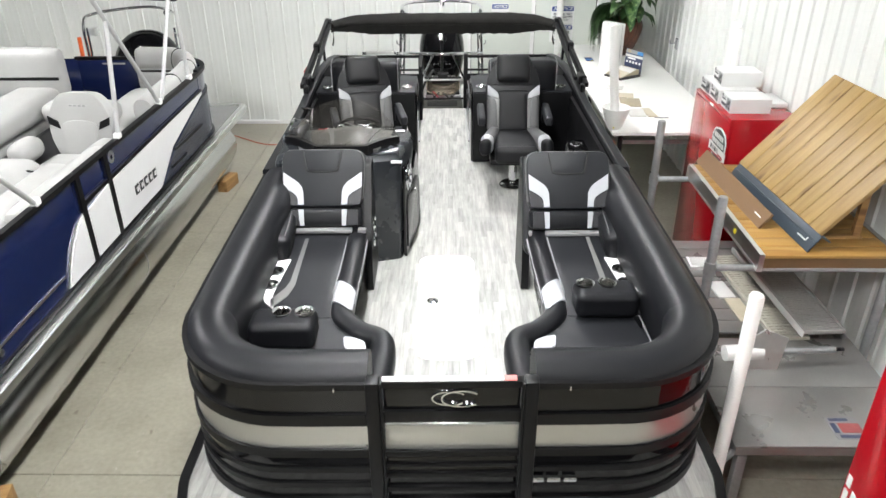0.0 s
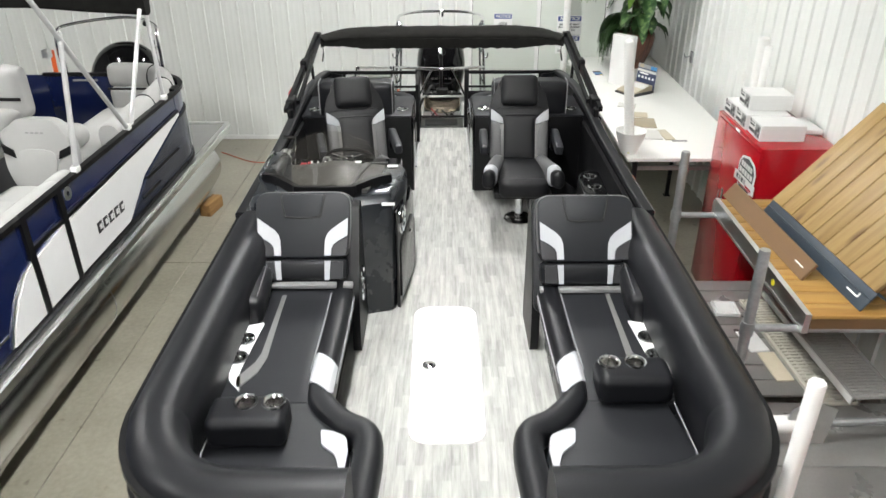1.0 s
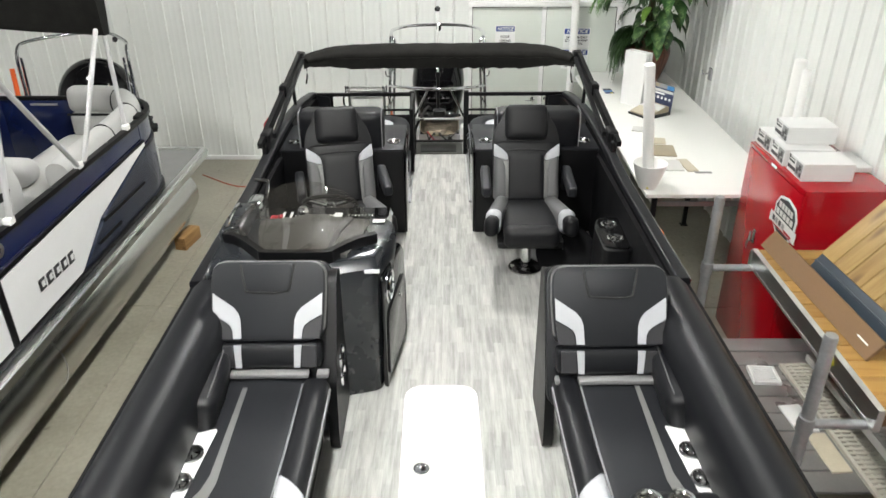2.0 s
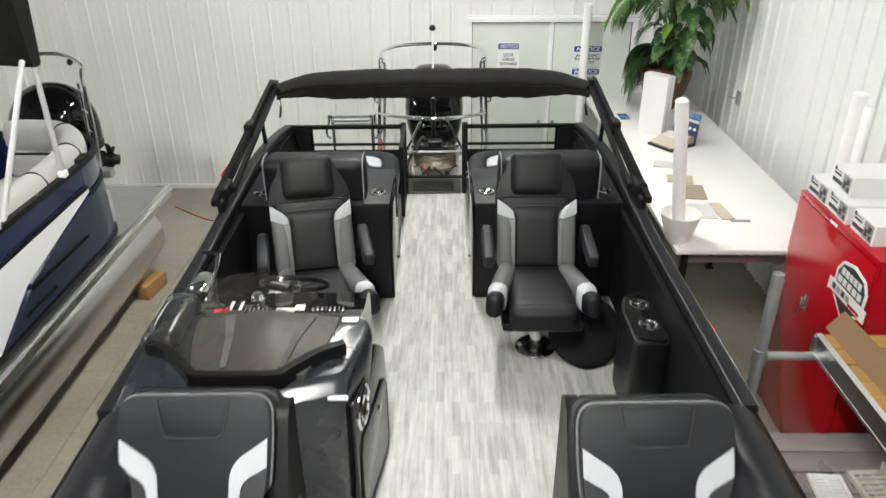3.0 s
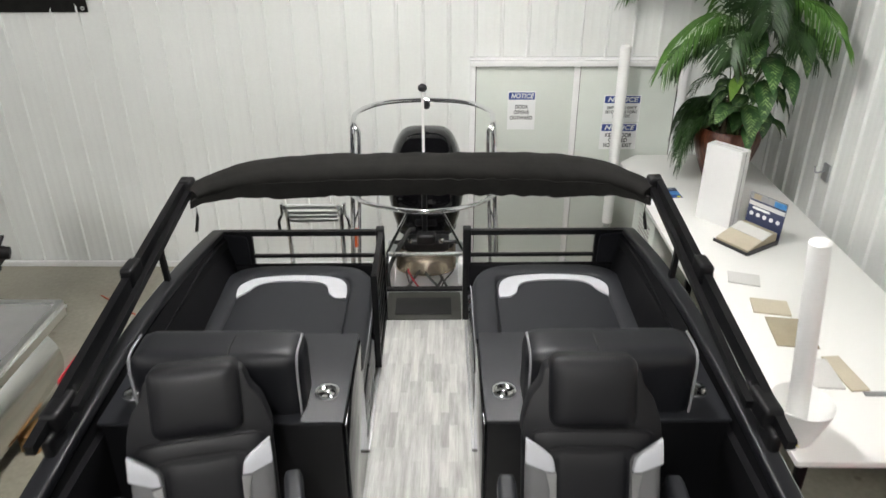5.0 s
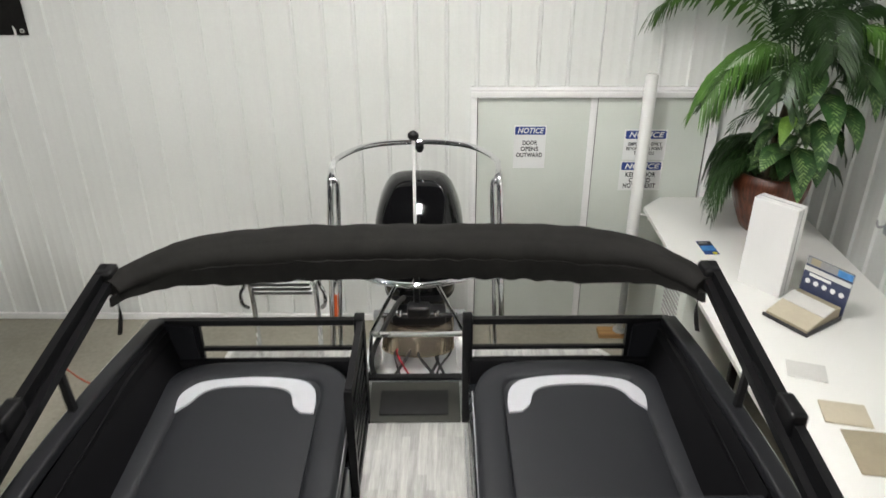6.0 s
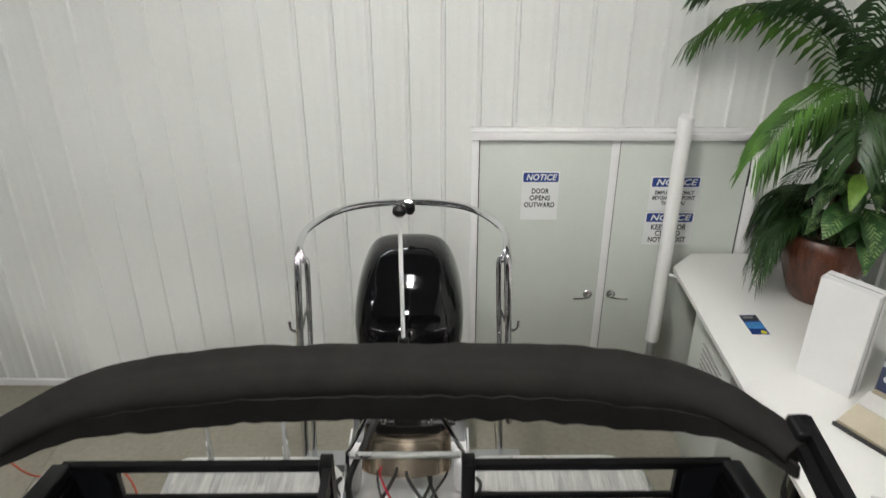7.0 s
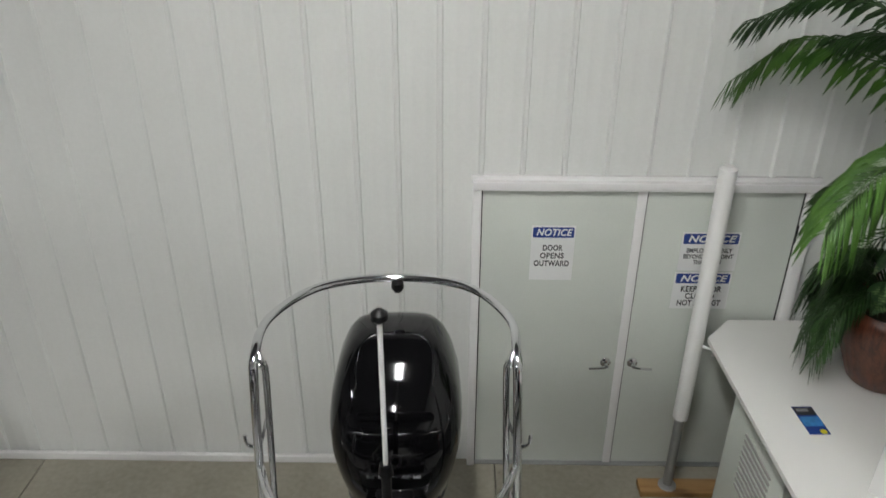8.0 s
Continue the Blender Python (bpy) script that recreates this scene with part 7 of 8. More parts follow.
def slotted(name, m, w, d, material, label, nx=3, ny=18):
    """A ribbed plastic deck panel: frame, bars and slots."""
    g = thing(name, m, label, "deck panel", "slotted deck panels")
    part("rim", join(box((-w / 2 + 0.012, 0, 0.015), (0.024, d, 0.03), 0.004), box((w / 2 - 0.012, 0, 0.015), (0.024, d, 0.03), 0.004), box((0, -d / 2 + 0.012, 0.015), (w - 0.048, 0.024, 0.03), 0.004), box((0, d / 2 - 0.012, 0.015), (w - 0.048, 0.024, 0.03), 0.004)), material, g)
    bars = [box((0, -d / 2 + d * (i + 0.5) / ny, 0.020), (w - 0.05, d / ny * 0.62, 0.016), 0.003, 1) for i in range(ny)]
    part("slat", join(*bars), material, g)
    part("web", join(*[box((-w / 2 + w * (i + 1) / (nx + 1), 0, 0.012), (0.02, d - 0.04, 0.022), 0.003, 1) for i in range(nx)]), material, g)
    return g


slotted("slotted_panel", move(2.640, 5.24, DK + 0.006) @ Matrix.Rotation(radians(3), 4, "Z"), 0.27, 1.26, BEIGE_PLASTIC, "beige slotted plastic deck panel", 3, 34)
top_panel = slotted("slotted_panel", move(2.820, 5.18, DK + 0.12) @ Matrix.Rotation(radians(2.9), 4, "Z"), 0.31, 1.28, GREY_PLASTIC, "dark grey slotted deck panel on blocks", 3, 40)
part("edge", box((-0.160, 0, 0.0), (0.012, 1.30, 0.05), 0.003), CARD_WHITE, top_panel, "pale side rail")
part("spacer", box((0.02, -0.45, -0.057), (0.22, 0.10, 0.113), 0.004), GREY_PLASTIC, top_panel)
part("spacer", box((0.02, 0.5, -0.057), (0.22, 0.10, 0.113), 0.004), GREY_PLASTIC, top_panel)
slotted("slotted_panel", move(2.327, 5.745, DK + 0.006) @ Matrix.Rotation(radians(-4), 4, "Z"), 0.185, 0.185, CARD_WHITE, "small white slotted sample panel", 1, 8)
solo("white_card", box((0, 0, 0.006), (0.14, 0.25, 0.012), 0.002), CARD_WHITE, move(2.385, 5.32, DK + 0.006) @ Matrix.Rotation(radians(6), 4, "Z"), "white sample card on the low dock", "sample")
solo("beige_card", box((0, 0, 0.006), (0.12, 0.32, 0.012), 0.002), BEIGE, move(2.436, 5.02, DK + 0.006) @ Matrix.Rotation(radians(3), 4, "Z"), "narrow beige sample board on the low dock", "sample")

post = thing("dock_post_bracket", move(2.15, 4.28, DK + 0.006), "galvanised pipe bracket with white capped tubes on the low dock", "dock bracket")
part("plate", prism([(0, 0), (0.30, 0.0), (0.33, 0.26), (0.16, 0.33), (0.07, 0.25)], 0.012, Matrix.Rotation(math.pi / 2, 4, "X") @ move(-0.02, 0, 0)), ALU, post, "bent aluminium plate")
part("socket", tube([(-0.10, 0.0, 0.13), (0.16, 0.02, 0.13)], 0.055, 18), PVC_WHITE, post, "white plastic socket")
part("pipe", tube([(0.16, 0.02, 0.13), (0.68, 0.06, 0.12)], 0.026, 14), GALV, post)
part("wing_nut", join(tube([(0.68, 0.06, 0.12), (0.74, 0.065, 0.12)], 0.014, 8), tube([(0.72, 0.03, 0.14), (0.76, 0.10, 0.10)], 0.012, 8)), SATIN_BLACK, post)
fg = thing("dock_pole", move(1.780, 3.46, 0), "thick white plastic dock pole in front of the low dock", "dock pole")
part("sleeve", lathe([(0, 0.0), (0.039, 0.0), (0.039, 1.722), (0.034, 1.732), (0, 1.734)], 28), PVC_WHITE, fg)
part("clamp", tube([(0.035, 0.02, 0.55), (0.12, 0.09, 0.55)], 0.02, 8), GALV, fg)
solo("tube_end", tube([(0, 0, 0.045), (0.0, 0.25, 0.045)], 0.045, 18), PVC_WHITE, move(2.02, 4.60, DK + 0.006), "short white plastic tube lying on the low dock", "tube")

rack = thing("raised_dock", IDENT, "raised dock section with honey-coloured planks on pipe legs", "dock")
RZ = 1.42
part("side_rail", bar((2.245, 4.46, RZ - 0.06), (2.245, 6.11, RZ - 0.06), 0.035, 0.13), ALU, rack, "aluminium side rail")
part("side_rail", bar((3.15, 4.46, RZ - 0.06), (3.15, 6.11, RZ - 0.06), 0.035, 0.13), GALV, rack)
part("rail_ridge", bar((2.2265, 4.46, RZ - 0.11), (2.2265, 6.11, RZ - 0.11), 0.004, 0.012), ALU, rack)
part("end_rail", bar((2.22, 6.10, RZ - 0.06), (3.16, 6.10, RZ - 0.06), 0.03, 0.10), ALU, rack)
part("end_rail", bar((2.26, 4.50, RZ - 0.07), (3.16, 4.50, RZ - 0.07), 0.03, 0.08), KRAFT, rack)
for i in range(12):
    part("plank", box((2.705, 4.525 + 0.1375 * i, RZ - 0.012), (0.88, 0.131, 0.025), 0.004), CEDAR, rack)
for y in (4.52, 6.08):
    part("post", lathe([(0, 0.0), (0.032, 0.0), (0.032, 1.80), (0.028, 1.815), (0, 1.815)], 20, (1.935, y, 0.004)), GALV, rack, "galvanised pipe leg")
    part("arm", tube([(1.90, y, 1.295), (3.14, y, 1.285)], 0.024, 14), GALV, rack)
    part("collar", lathe([(0.033, -0.045), (0.040, -0.045), (0.040, 0.045), (0.033, 0.045)], 18, (1.935, y, 1.295)), GALV, rack)
    part("post", lathe([(0, 0.0), (0.032, 0.0), (0.032, 1.30), (0, 1.30)], 20, (3.16, y, 0.004)), GALV, rack)
part("sticker", lathe([(0, 0), (0.022, 0), (0.022, 0.003), (0, 0.003)], 14, m=move(2.226, 4.92, RZ - 0.05) @ Matrix.Rotation(-math.pi / 2, 4, "Y")), YELLOW, rack)

# trims and tilted plank sample on the raised dock
kr = thing("trim_board", move(2.325, 5.51, RZ + 0.001), "brown composite trim board leaning on the dock planks", "trim board")
KM = Matrix.Rotation(radians(2.4), 4, "Z") @ Matrix.Rotation(radians(37), 4, "Y")
part("board", box((0.011, 0, 0.075), (0.020, 1.31, 0.135), 0.003, 1, KM), KRAFT, kr)
part("print", box((0.0, -0.54, 0.07), (0.003, 0.10, 0.009), 0, 1, KM), PAPER, kr)
tilt = thing("plank_sample", move(2.512, 5.17, RZ + 0.001), "tilted panel of knotty pine planks with slate-blue end trim", "plank panel")
YAW = Matrix.Rotation(radians(3.5), 4, "Z")
TM = YAW @ move(0.075, 0.0, 0.118) @ Matrix.Rotation(radians(-49), 4, "Y")
for i in range(9):
    part("plank", box((0.475, -0.584 + 0.146 * i, 0.0), (0.95, 0.139, 0.030), 0.006), PINE, tilt).matrix_basis = TM
# recessed dark strips stand in for the shade between the planks
for i in range(8):
    part("gap_shade", box((0.475, -0.511 + 0.146 * i, -0.004), (0.94, 0.010, 0.012), 0), GAP_SHADE, tilt).matrix_basis = TM
SLANT = YAW @ Matrix.Rotation(radians(34), 4, "Y")
part("end_trim", join(box((0.006, 0.0, 0.072), (0.012, 1.33, 0.144), 0.004, 2, SLANT), box((0.045, 0.0, 0.138), (0.090, 1.33, 0.012), 0.004, 2, SLANT), box((-0.003, 0.0, 0.085), (0.010, 1.33, 0.012), 0.003, 2, SLANT)), SLATE_TRIM, tilt, "slate-blue end trim")
part("print", join(box((-0.002, -0.52, 0.052), (0.003, 0.11, 0.010), 0, 1, SLANT), box((-0.002, -0.575, 0.068), (0.003, 0.010, 0.030), 0, 1, SLANT)), PAPER, tilt)
for y in (-0.45, 0.45):
    part("prop", bar((0.46, y, 0.0), (0.46, y, 0.525), 0.05, 0.04, (0, 1, 0)), BLOCK_WOOD, tilt)
    part("foot", box((0.30, y, 0.012), (0.40, 0.05, 0.022), 0.003), BLOCK_WOOD, tilt)
decal = thing("floor_decal", move(2.63, 3.68, DK + 0.005), "faded grey and red sticker on the low dock", "sticker")
part("sheet", box((0, 0, 0.0010), (0.19, 0.20, 0.002), 0), INK_GREY, decal)
part("print", box((0.025, 0.0, 0.0030), (0.13, 0.085, 0.002), 0), FADED_RED, decal, "faded red field")
for a, b, w, d in ((-0.02, 0.075, 0.12, 0.026), (0.0, -0.075, 0.14, 0.026), (-0.072, 0.0, 0.03, 0.09)):
    part("print", box((a, b, 0.0030), (w, d, 0.002), 0), INK_NAVY, decal)

# floor cord
solo("extension_cord", tube(curve_points([(-3.2, 10.9, 0.008), (-2.6, 10.5, 0.008), (-2.1, 10.6, 0.008), (-1.75, 10.2, 0.008), (-1.6, 9.6, 0.008), (-1.9, 9.0, 0.008), (-1.75, 8.2, 0.008)], 8), 0.007, 6), mat("orange_red_cord", (0.45, 0.08, 0.04), 0.5, var=0.1, bump=0), IDENT, "thin orange-red extension cord on the floor", "cord")
hook = thing("wall_hook", move(WALL_X - 0.035, 10.35, 1.52), "small grey hose hook on the side wall", "hook")
part("plate", box((0, 0, 0), (0.02, 0.10, 0.14), 0.005), GALV, hook)
part("arm", tube(curve_points([(0, 0, 0.02), (-0.08, 0, 0.0), (-0.10, 0, 0.05)], 4), 0.008, 8), GALV, hook)

# ---- the navy and white pontoon boat ----
NAVY_X, LDZ = -2.46, 1.05
boat2 = thing("pontoon_boat", move(NAVY_X, 0, 0), "navy and white pontoon boat with pale seats, on wooden blocks", "boat")
# local x: 0 at the near side, negative inboard
part("deck", box((-1.29, 5.20, LDZ - 0.025), (2.56, 7.75, 0.05), 0.004), GREY_CARPET, boat2, "grey vinyl deck")
each("deck_edge", [bar((0.0, 1.3, LDZ - 0.035), (0.0, 9.08, LDZ - 0.035), 0.045, 0.10), bar((0.015, 1.3, LDZ - 0.02), (0.015, 9.08, LDZ - 0.02), 0.05, 0.02), bar((0.0, 9.08, LDZ - 0.035), (-2.58, 9.08, LDZ - 0.035), 0.045, 0.10)], ALU, boat2, "ridged aluminium deck edge")
for x in (-0.51, -2.07):
    ft = part("float_tube", sweep(ring(0.325, 32), [(x, y, 0.472) for y in (1.5, 2.2, 3.55, 8.85, 9.25)], scales=[0.5, 0.9, 1, 1, 0.93]), FLOAT_ALU, boat2, "round brushed aluminium float")
    for y in (3.55, 6.05):
        part("weld_ring", tube([(x + 0.325 * math.cos(a), y, 0.472 + 0.325 * math.sin(a)) for a in np.linspace(0, 2 * math.pi, 32, endpoint=False)], 0.0035, 5, True, (0, 1, 0)), ALU_DULL, ft)
each("riser", [box((-0.51, 5.3, 0.893), (0.20, 7.2, 0.212), 0.004), box((-2.07, 5.3, 0.893), (0.20, 7.2, 0.212), 0.004)], ALU_DULL, boat2)
part("under_skirt", box((-0.05, 5.25, 0.955), (0.03, 7.4, 0.09), 0.004), ALU_DULL, boat2)
FZ = 1.80


def panel(pts, x, material, label=""):
    """A flat outline (along the boat, up) set in the near side."""
    return part("panel", prism(pts, 0.014, move(x, 0, 0) @ Matrix(((0, 0, 1, 0), (1, 0, 0, 0), (0, 1, 0, 0), (0, 0, 0, 1)))), material, boat2, label)


panel([(1.3, 1.10), (7.72, 1.10), (7.72, 1.78), (1.3, 1.78)], -0.050, NAVY_GEL, "navy side panel")
panel([(5.42, 1.12), (6.30, 1.12), (6.72, 1.36), (7.72, 1.58), (7.72, 1.62), (5.42, 1.55)], -0.034, WHITE_GEL, "white side panel")
panel([(4.98, 1.12), (5.36, 1.12), (5.36, 1.55), (4.98, 1.50)], -0.034, WHITE_GEL, "white side panel")
panel([(4.52, 1.12), (4.90, 1.12), (4.90, 1.50), (4.80, 1.46), (4.68, 1.36), (4.58, 1.24)], -0.034, WHITE_GEL, "white wedge panel")
panel([(6.36, 1.12), (7.72, 1.12), (7.72, 1.56), (6.80, 1.34)], -0.034, SLATE_GEL, "slate rear panel")
each("pinstripe", [bar((-0.030, 1.4, 1.22), (-0.030, 4.50, 1.22), 0.006, 0.018), tube([(-0.030, 4.50, 1.12), (-0.030, 4.56, 1.24), (-0.030, 4.66, 1.37), (-0.030, 4.80, 1.475), (-0.030, 4.92, 1.515)], 0.008, 6)], ALU, boat2)
for y in (4.93, 5.39):
    part("post", join(bar((-0.028, y, 1.09), (-0.028, y, 1.79), 0.03, 0.06, (0, 1, 0))), SATIN_BLACK, boat2)
each("rail", [bar((-0.03, 1.3, FZ), (-0.03, 7.72, FZ), 0.045, 0.035), bar((-0.03, 1.3, 1.09), (-0.03, 7.72, 1.09), 0.04, 0.035), bar((-0.028, 4.9, 1.57), (-0.028, 7.72, 1.62), 0.02, 0.025)], SATIN_BLACK, boat2, "black anodised rail")
for a, b in (((-0.02, 6.75, 1.32), (-0.02, 7.55, 1.30)), ((-0.02, 6.6, 1.2), (-0.02, 7.0, 1.19))):
    part("slat", bar(a, b, 0.02, 0.025), SATIN_BLACK, boat2)
each("stern_panel", [box((-0.85, 8.455, 1.44), (0.10, 0.02, 0.68), 0.006), box((-2.10, 8.455, 1.44), (0.92, 0.02, 0.68), 0.006)], NAVY_GEL, boat2, "navy stern panel")
BEND = curve_points([(-0.043, 7.70, 0), (-0.055, 7.87, 0), (-0.10, 8.06, 0), (-0.20, 8.23, 0), (-0.38, 8.38, 0), (-0.60, 8.445, 0), (-0.82, 8.455, 0)], 5)
part("corner", sweep(rect(0.02, 0.22), [(q.x, q.y, 1.67) for q in BEND]), NAVY_GEL, boat2, "rounded navy stern corner")
part("corner", sweep(rect(0.02, 0.46), [(q.x + 0.012, q.y + 0.008, 1.33) for q in BEND]), SLATE_GEL, boat2, "rounded slate stern corner")
each("rail", [sweep(rect(w, h), [(q.x + 0.013, q.y + 0.006, z) for q in BEND]) for z, w, h in ((FZ, 0.045, 0.035), (1.56, 0.030, 0.022), (1.09, 0.055, 0.035))], SATIN_BLACK, boat2)
part("corner_cap", pad((-0.060, 7.78, 1.82), (0.07, 0.16, 0.035), 0.014), SATIN_BLACK, boat2)
panel([(1.3, 1.10), (8.40, 1.10), (8.40, 1.78), (1.3, 1.78)], -2.545, NAVY_GEL, "navy side panel")
part("bow_panel", box((-1.285, 1.31, 1.44), (2.46, 0.02, 0.68), 0.006), NAVY_GEL, boat2, "navy bow panel")
each("rail", [bar((-2.55, 1.3, FZ), (-2.55, 8.44, FZ), 0.045, 0.035), bar((-2.52, 1.31, FZ), (-0.06, 1.31, FZ), 0.045, 0.035)], SATIN_BLACK, boat2)
# lettering as plain bars on the white panel
for i in range(5):
    part("badge_bar", box((-0.017, 5.80 + 0.098 * i, 1.315 - 0.004 * i), (0.004, 0.075, 0.085), 0.002, 1), INK_BLACK, boat2)
    part("badge_gap", box((-0.0145, 5.81 + 0.098 * i, 1.315 - 0.004 * i), (0.003, 0.035, 0.04), 0, 1), WHITE_GEL, boat2)
part("round_badge", lathe([(0.02, 0), (0.05, 0), (0.05, 0.004), (0.02, 0.004)], 20, m=move(-0.036, 5.52, 1.71) @ Matrix.Rotation(math.pi / 2, 4, "Y")), ALU, boat2)
for y in (4.35, 4.9, 5.4, 6.2, 6.6, 7.1):
    part("rail_bolt", lathe([(0, 0), (0.010, 0), (0.010, 0.006), (0, 0.008)], 10, (-0.03, y, FZ + 0.018)), CHROME, boat2)
part("dock_knob", lathe([(0, 0), (0.025, 0), (0.025, 0.015), (0, 0.02)], 16, m=move(-0.03, 3.66, 1.19) @ Matrix.Rotation(math.pi / 2, 4, "Y")), CHROME, boat2)

LB = move(NAVY_X, 0, LDZ)


def pale_lounge(m, w, d, label, base):
    """Pale vinyl bench: base, seat, back with rolled top and dark stripe."""
    b = thing("bench_seat", m, label, "bench seat", "pale bench seats")
    part("base", box((0, 0, 0.17), (w, d, 0.33), 0.02), base, b)
    part("seat", pad((0, 0, 0.40), (w * 0.98, d * 0.98, 0.14), 0.05, 0.012), PALE_VINYL, b)
    return b


# captain's chair of the navy boat
ch2 = thing("captain_chair", LB @ move(-0.605, 6.00, -0.04) @ Matrix.Rotation(radians(-4), 4, "Z"), "pale grey high-back captain's chair on the navy boat", "captain's chair")
part("base", lathe([(0, 0), (0.15, 0), (0.06, 0.03), (0.05, 0.28), (0, 0.28)], 24), ALU, ch2)
part("seat", pad((0, -0.10, 0.40), (0.50, 0.52, 0.20), 0.07, 0.015), PALE_VINYL, ch2)
bt2 = move(0, 0.16, 0.44) @ Matrix.Rotation(radians(-10), 4, "X")
bk2 = part("backrest", prism(round_poly([(-0.20, -0.02), (0.20, -0.02), (0.285, 0.20), (0.275, 0.40), (0.17, 0.57), (-0.17, 0.57), (-0.275, 0.40), (-0.285, 0.20)], 0.16, 7), 0.13, bt2 @ move(0, 0.13, 0) @ Matrix.Rotation(math.pi / 2, 4, "X"), 0.04), PALE_VINYL, ch2, "rounded pale backrest")
part("back_panel", prism(round_poly([(-0.125, 0.0), (0.125, 0.0), (0.165, 0.30), (0.08, 0.335), (-0.08, 0.335), (-0.165, 0.30)], 0.05, 4), 0.02, bt2 @ move(0, 0.002, 0) @ Matrix.Rotation(math.pi / 2, 4, "X"), 0.008), PALE_VINYL, bk2)
for s in (-1, 1):
    sh = [(s * 0.27, 0.30), (s * 0.28, 0.37), (s * 0.19, 0.325), (s * 0.175, 0.26)]
    part("accent", prism(sh if s > 0 else list(reversed(sh)), 0.012, bt2 @ move(0, -0.001, 0) @ Matrix.Rotation(math.pi / 2, 4, "X")), SATIN_BLACK, bk2)
    part("armrest", pad((s * 0.335, -0.10, 0.60), (0.18, 0.34, 0.17), 0.075, 0.015), PALE_VINYL, ch2)
for i in range(4):
    part("print", box((-0.06 + 0.04 * i, 0, 0), (0.026, 0.004, 0.012), 0, 1, bt2 @ move(0, -0.002, 0.46)), INK_GREY, bk2)

# near bench with rolled arms, and bow bench
nb = pale_lounge(LB @ move(-0.42, 4.95, 0), 0.66, 1.20, "pale vinyl bench along the navy boat's side", PALE_VINYL)
part("bolster", pad((-0.36, 0.44, 0.50), (0.42, 0.38, 0.30), 0.13, 0.02), PALE_VINYL, nb, "rounded back cushion")
part("bolster", pad((0.00, 0.0, 0.52), (0.30, 1.08, 0.26), 0.11, 0.02), PALE_VINYL, nb, "long rounded side cushion")
part("bolster", pad((-0.34, -0.30, 0.49), (0.40, 0.34, 0.22), 0.10, 0.02), PALE_VINYL, nb)
for a, b, r in ((-0.20, 0.30, 0.12), (-0.12, -0.22, 0.14)):
    part("welt", tube([(a + r * math.cos(h), b + r * 0.7 * math.sin(h), 0.615) for h in np.linspace(0.2, 1.9, 9)], 0.008, 6), SATIN_BLACK, nb, "black welt")
part("side_roll", pad((0.27, 0.0, 0.64), (0.15, 1.30, 0.22), 0.07, 0.01), PALE_VINYL, nb, "padded roll along the rail")
part("accent", box((0.195, -0.45, 0.62), (0.01, 0.10, 0.20), 0.004, 1), GREY_VINYL, nb)
nb2 = pale_lounge(LB @ move(-0.42, 3.55, 0), 0.66, 1.30, "pale vinyl bow bench on the navy boat", PALE_VINYL)
part("side_roll", pad((0.27, 0.0, 0.66), (0.15, 1.34, 0.22), 0.07, 0.01), PALE_VINYL, nb2)
part("bolster", pad((0.0, 0.45, 0.56), (0.60, 0.30, 0.24), 0.09, 0.01), PALE_VINYL, nb2)
# rear corner bench
rb = pale_lounge(LB @ move(-0.55, 7.50, 0), 0.84, 1.50, "pale vinyl stern bench on the navy boat", PALE_VINYL)
roll_path = curve_points([(0.400, -0.98, 0.71), (0.405, -0.45, 0.72), (0.400, 0.0, 0.73), (0.375, 0.33, 0.74), (0.27, 0.62, 0.75), (0.09, 0.79, 0.76), (-0.12, 0.83, 0.76), (-0.34, 0.83, 0.76)], 6)
roll_prof = [(0.095 * math.copysign(abs(math.cos(a)) ** 0.8, math.cos(a)), 0.125 * math.copysign(abs(math.sin(a)) ** 0.8, math.sin(a))) for a in np.linspace(0, 2 * math.pi, 20, endpoint=False)]
part("side_roll", sweep(roll_prof, roll_path, scales=[0.9] + [1.0] * (len(roll_path) - 2) + [0.85]), PALE_VINYL, rb, "padded roll round the stern corner")
part("back_pad", pad((-0.06, 0.77, 0.545), (0.56, 0.16, 0.24), 0.06, 0.01), PALE_VINYL, rb)
part("accent", box((-0.08, 0.690, 0.655), (0.52, 0.012, 0.020), 0.004), SATIN_BLACK, rb, "black welt")
for k in (9, 18, 28):
    q, d = roll_path[k], (roll_path[k + 1] - roll_path[k - 1]).normalized()
    side = d.cross(Vector((0, 0, 1))).normalized()
    part("accent", tube([q + side * (0.100 * math.cos(a)) + Vector((0, 0, 0.130 * math.sin(a))) for a in np.linspace(0, 2 * math.pi, 24, endpoint=False)], 0.007, 6, True, tuple(d)), SATIN_BLACK, rb)
part("bolster", pad((-0.38, -0.55, 0.58), (0.72, 0.26, 0.20), 0.09, 0.01), PALE_VINYL, rb)
# far side benches
pb = pale_lounge(LB @ move(-1.95, 6.3, 0), 1.10, 2.2, "long pale vinyl bench on the far side of the navy boat", BENCH_GREY)
part("back_roll", pad((0.02, 1.12, 0.84), (1.36, 0.20, 0.50), 0.09, 0.01), PALE_VINYL, pb)
part("accent", box((0.02, 1.012, 0.80), (1.30, 0.012, 0.03), 0.004), SATIN_BLACK, pb)
part("bolster", pad((0.42, 0.45, 0.60), (0.46, 1.30, 0.24), 0.10, 0.015), PALE_VINYL, pb, "thick rolled seat edge")
gt = thing("stern_gate", LB @ move(-1.27, 8.44, 0.04), "navy stern gate panel with black top rail", "gate")
part("panel", box((0, 0, 0.35), (0.74, 0.02, 0.66), 0.005), NAVY_GEL, gt)
part("rail", box((0, 0, 0.70), (0.78, 0.04, 0.035), 0.006), SATIN_BLACK, gt)
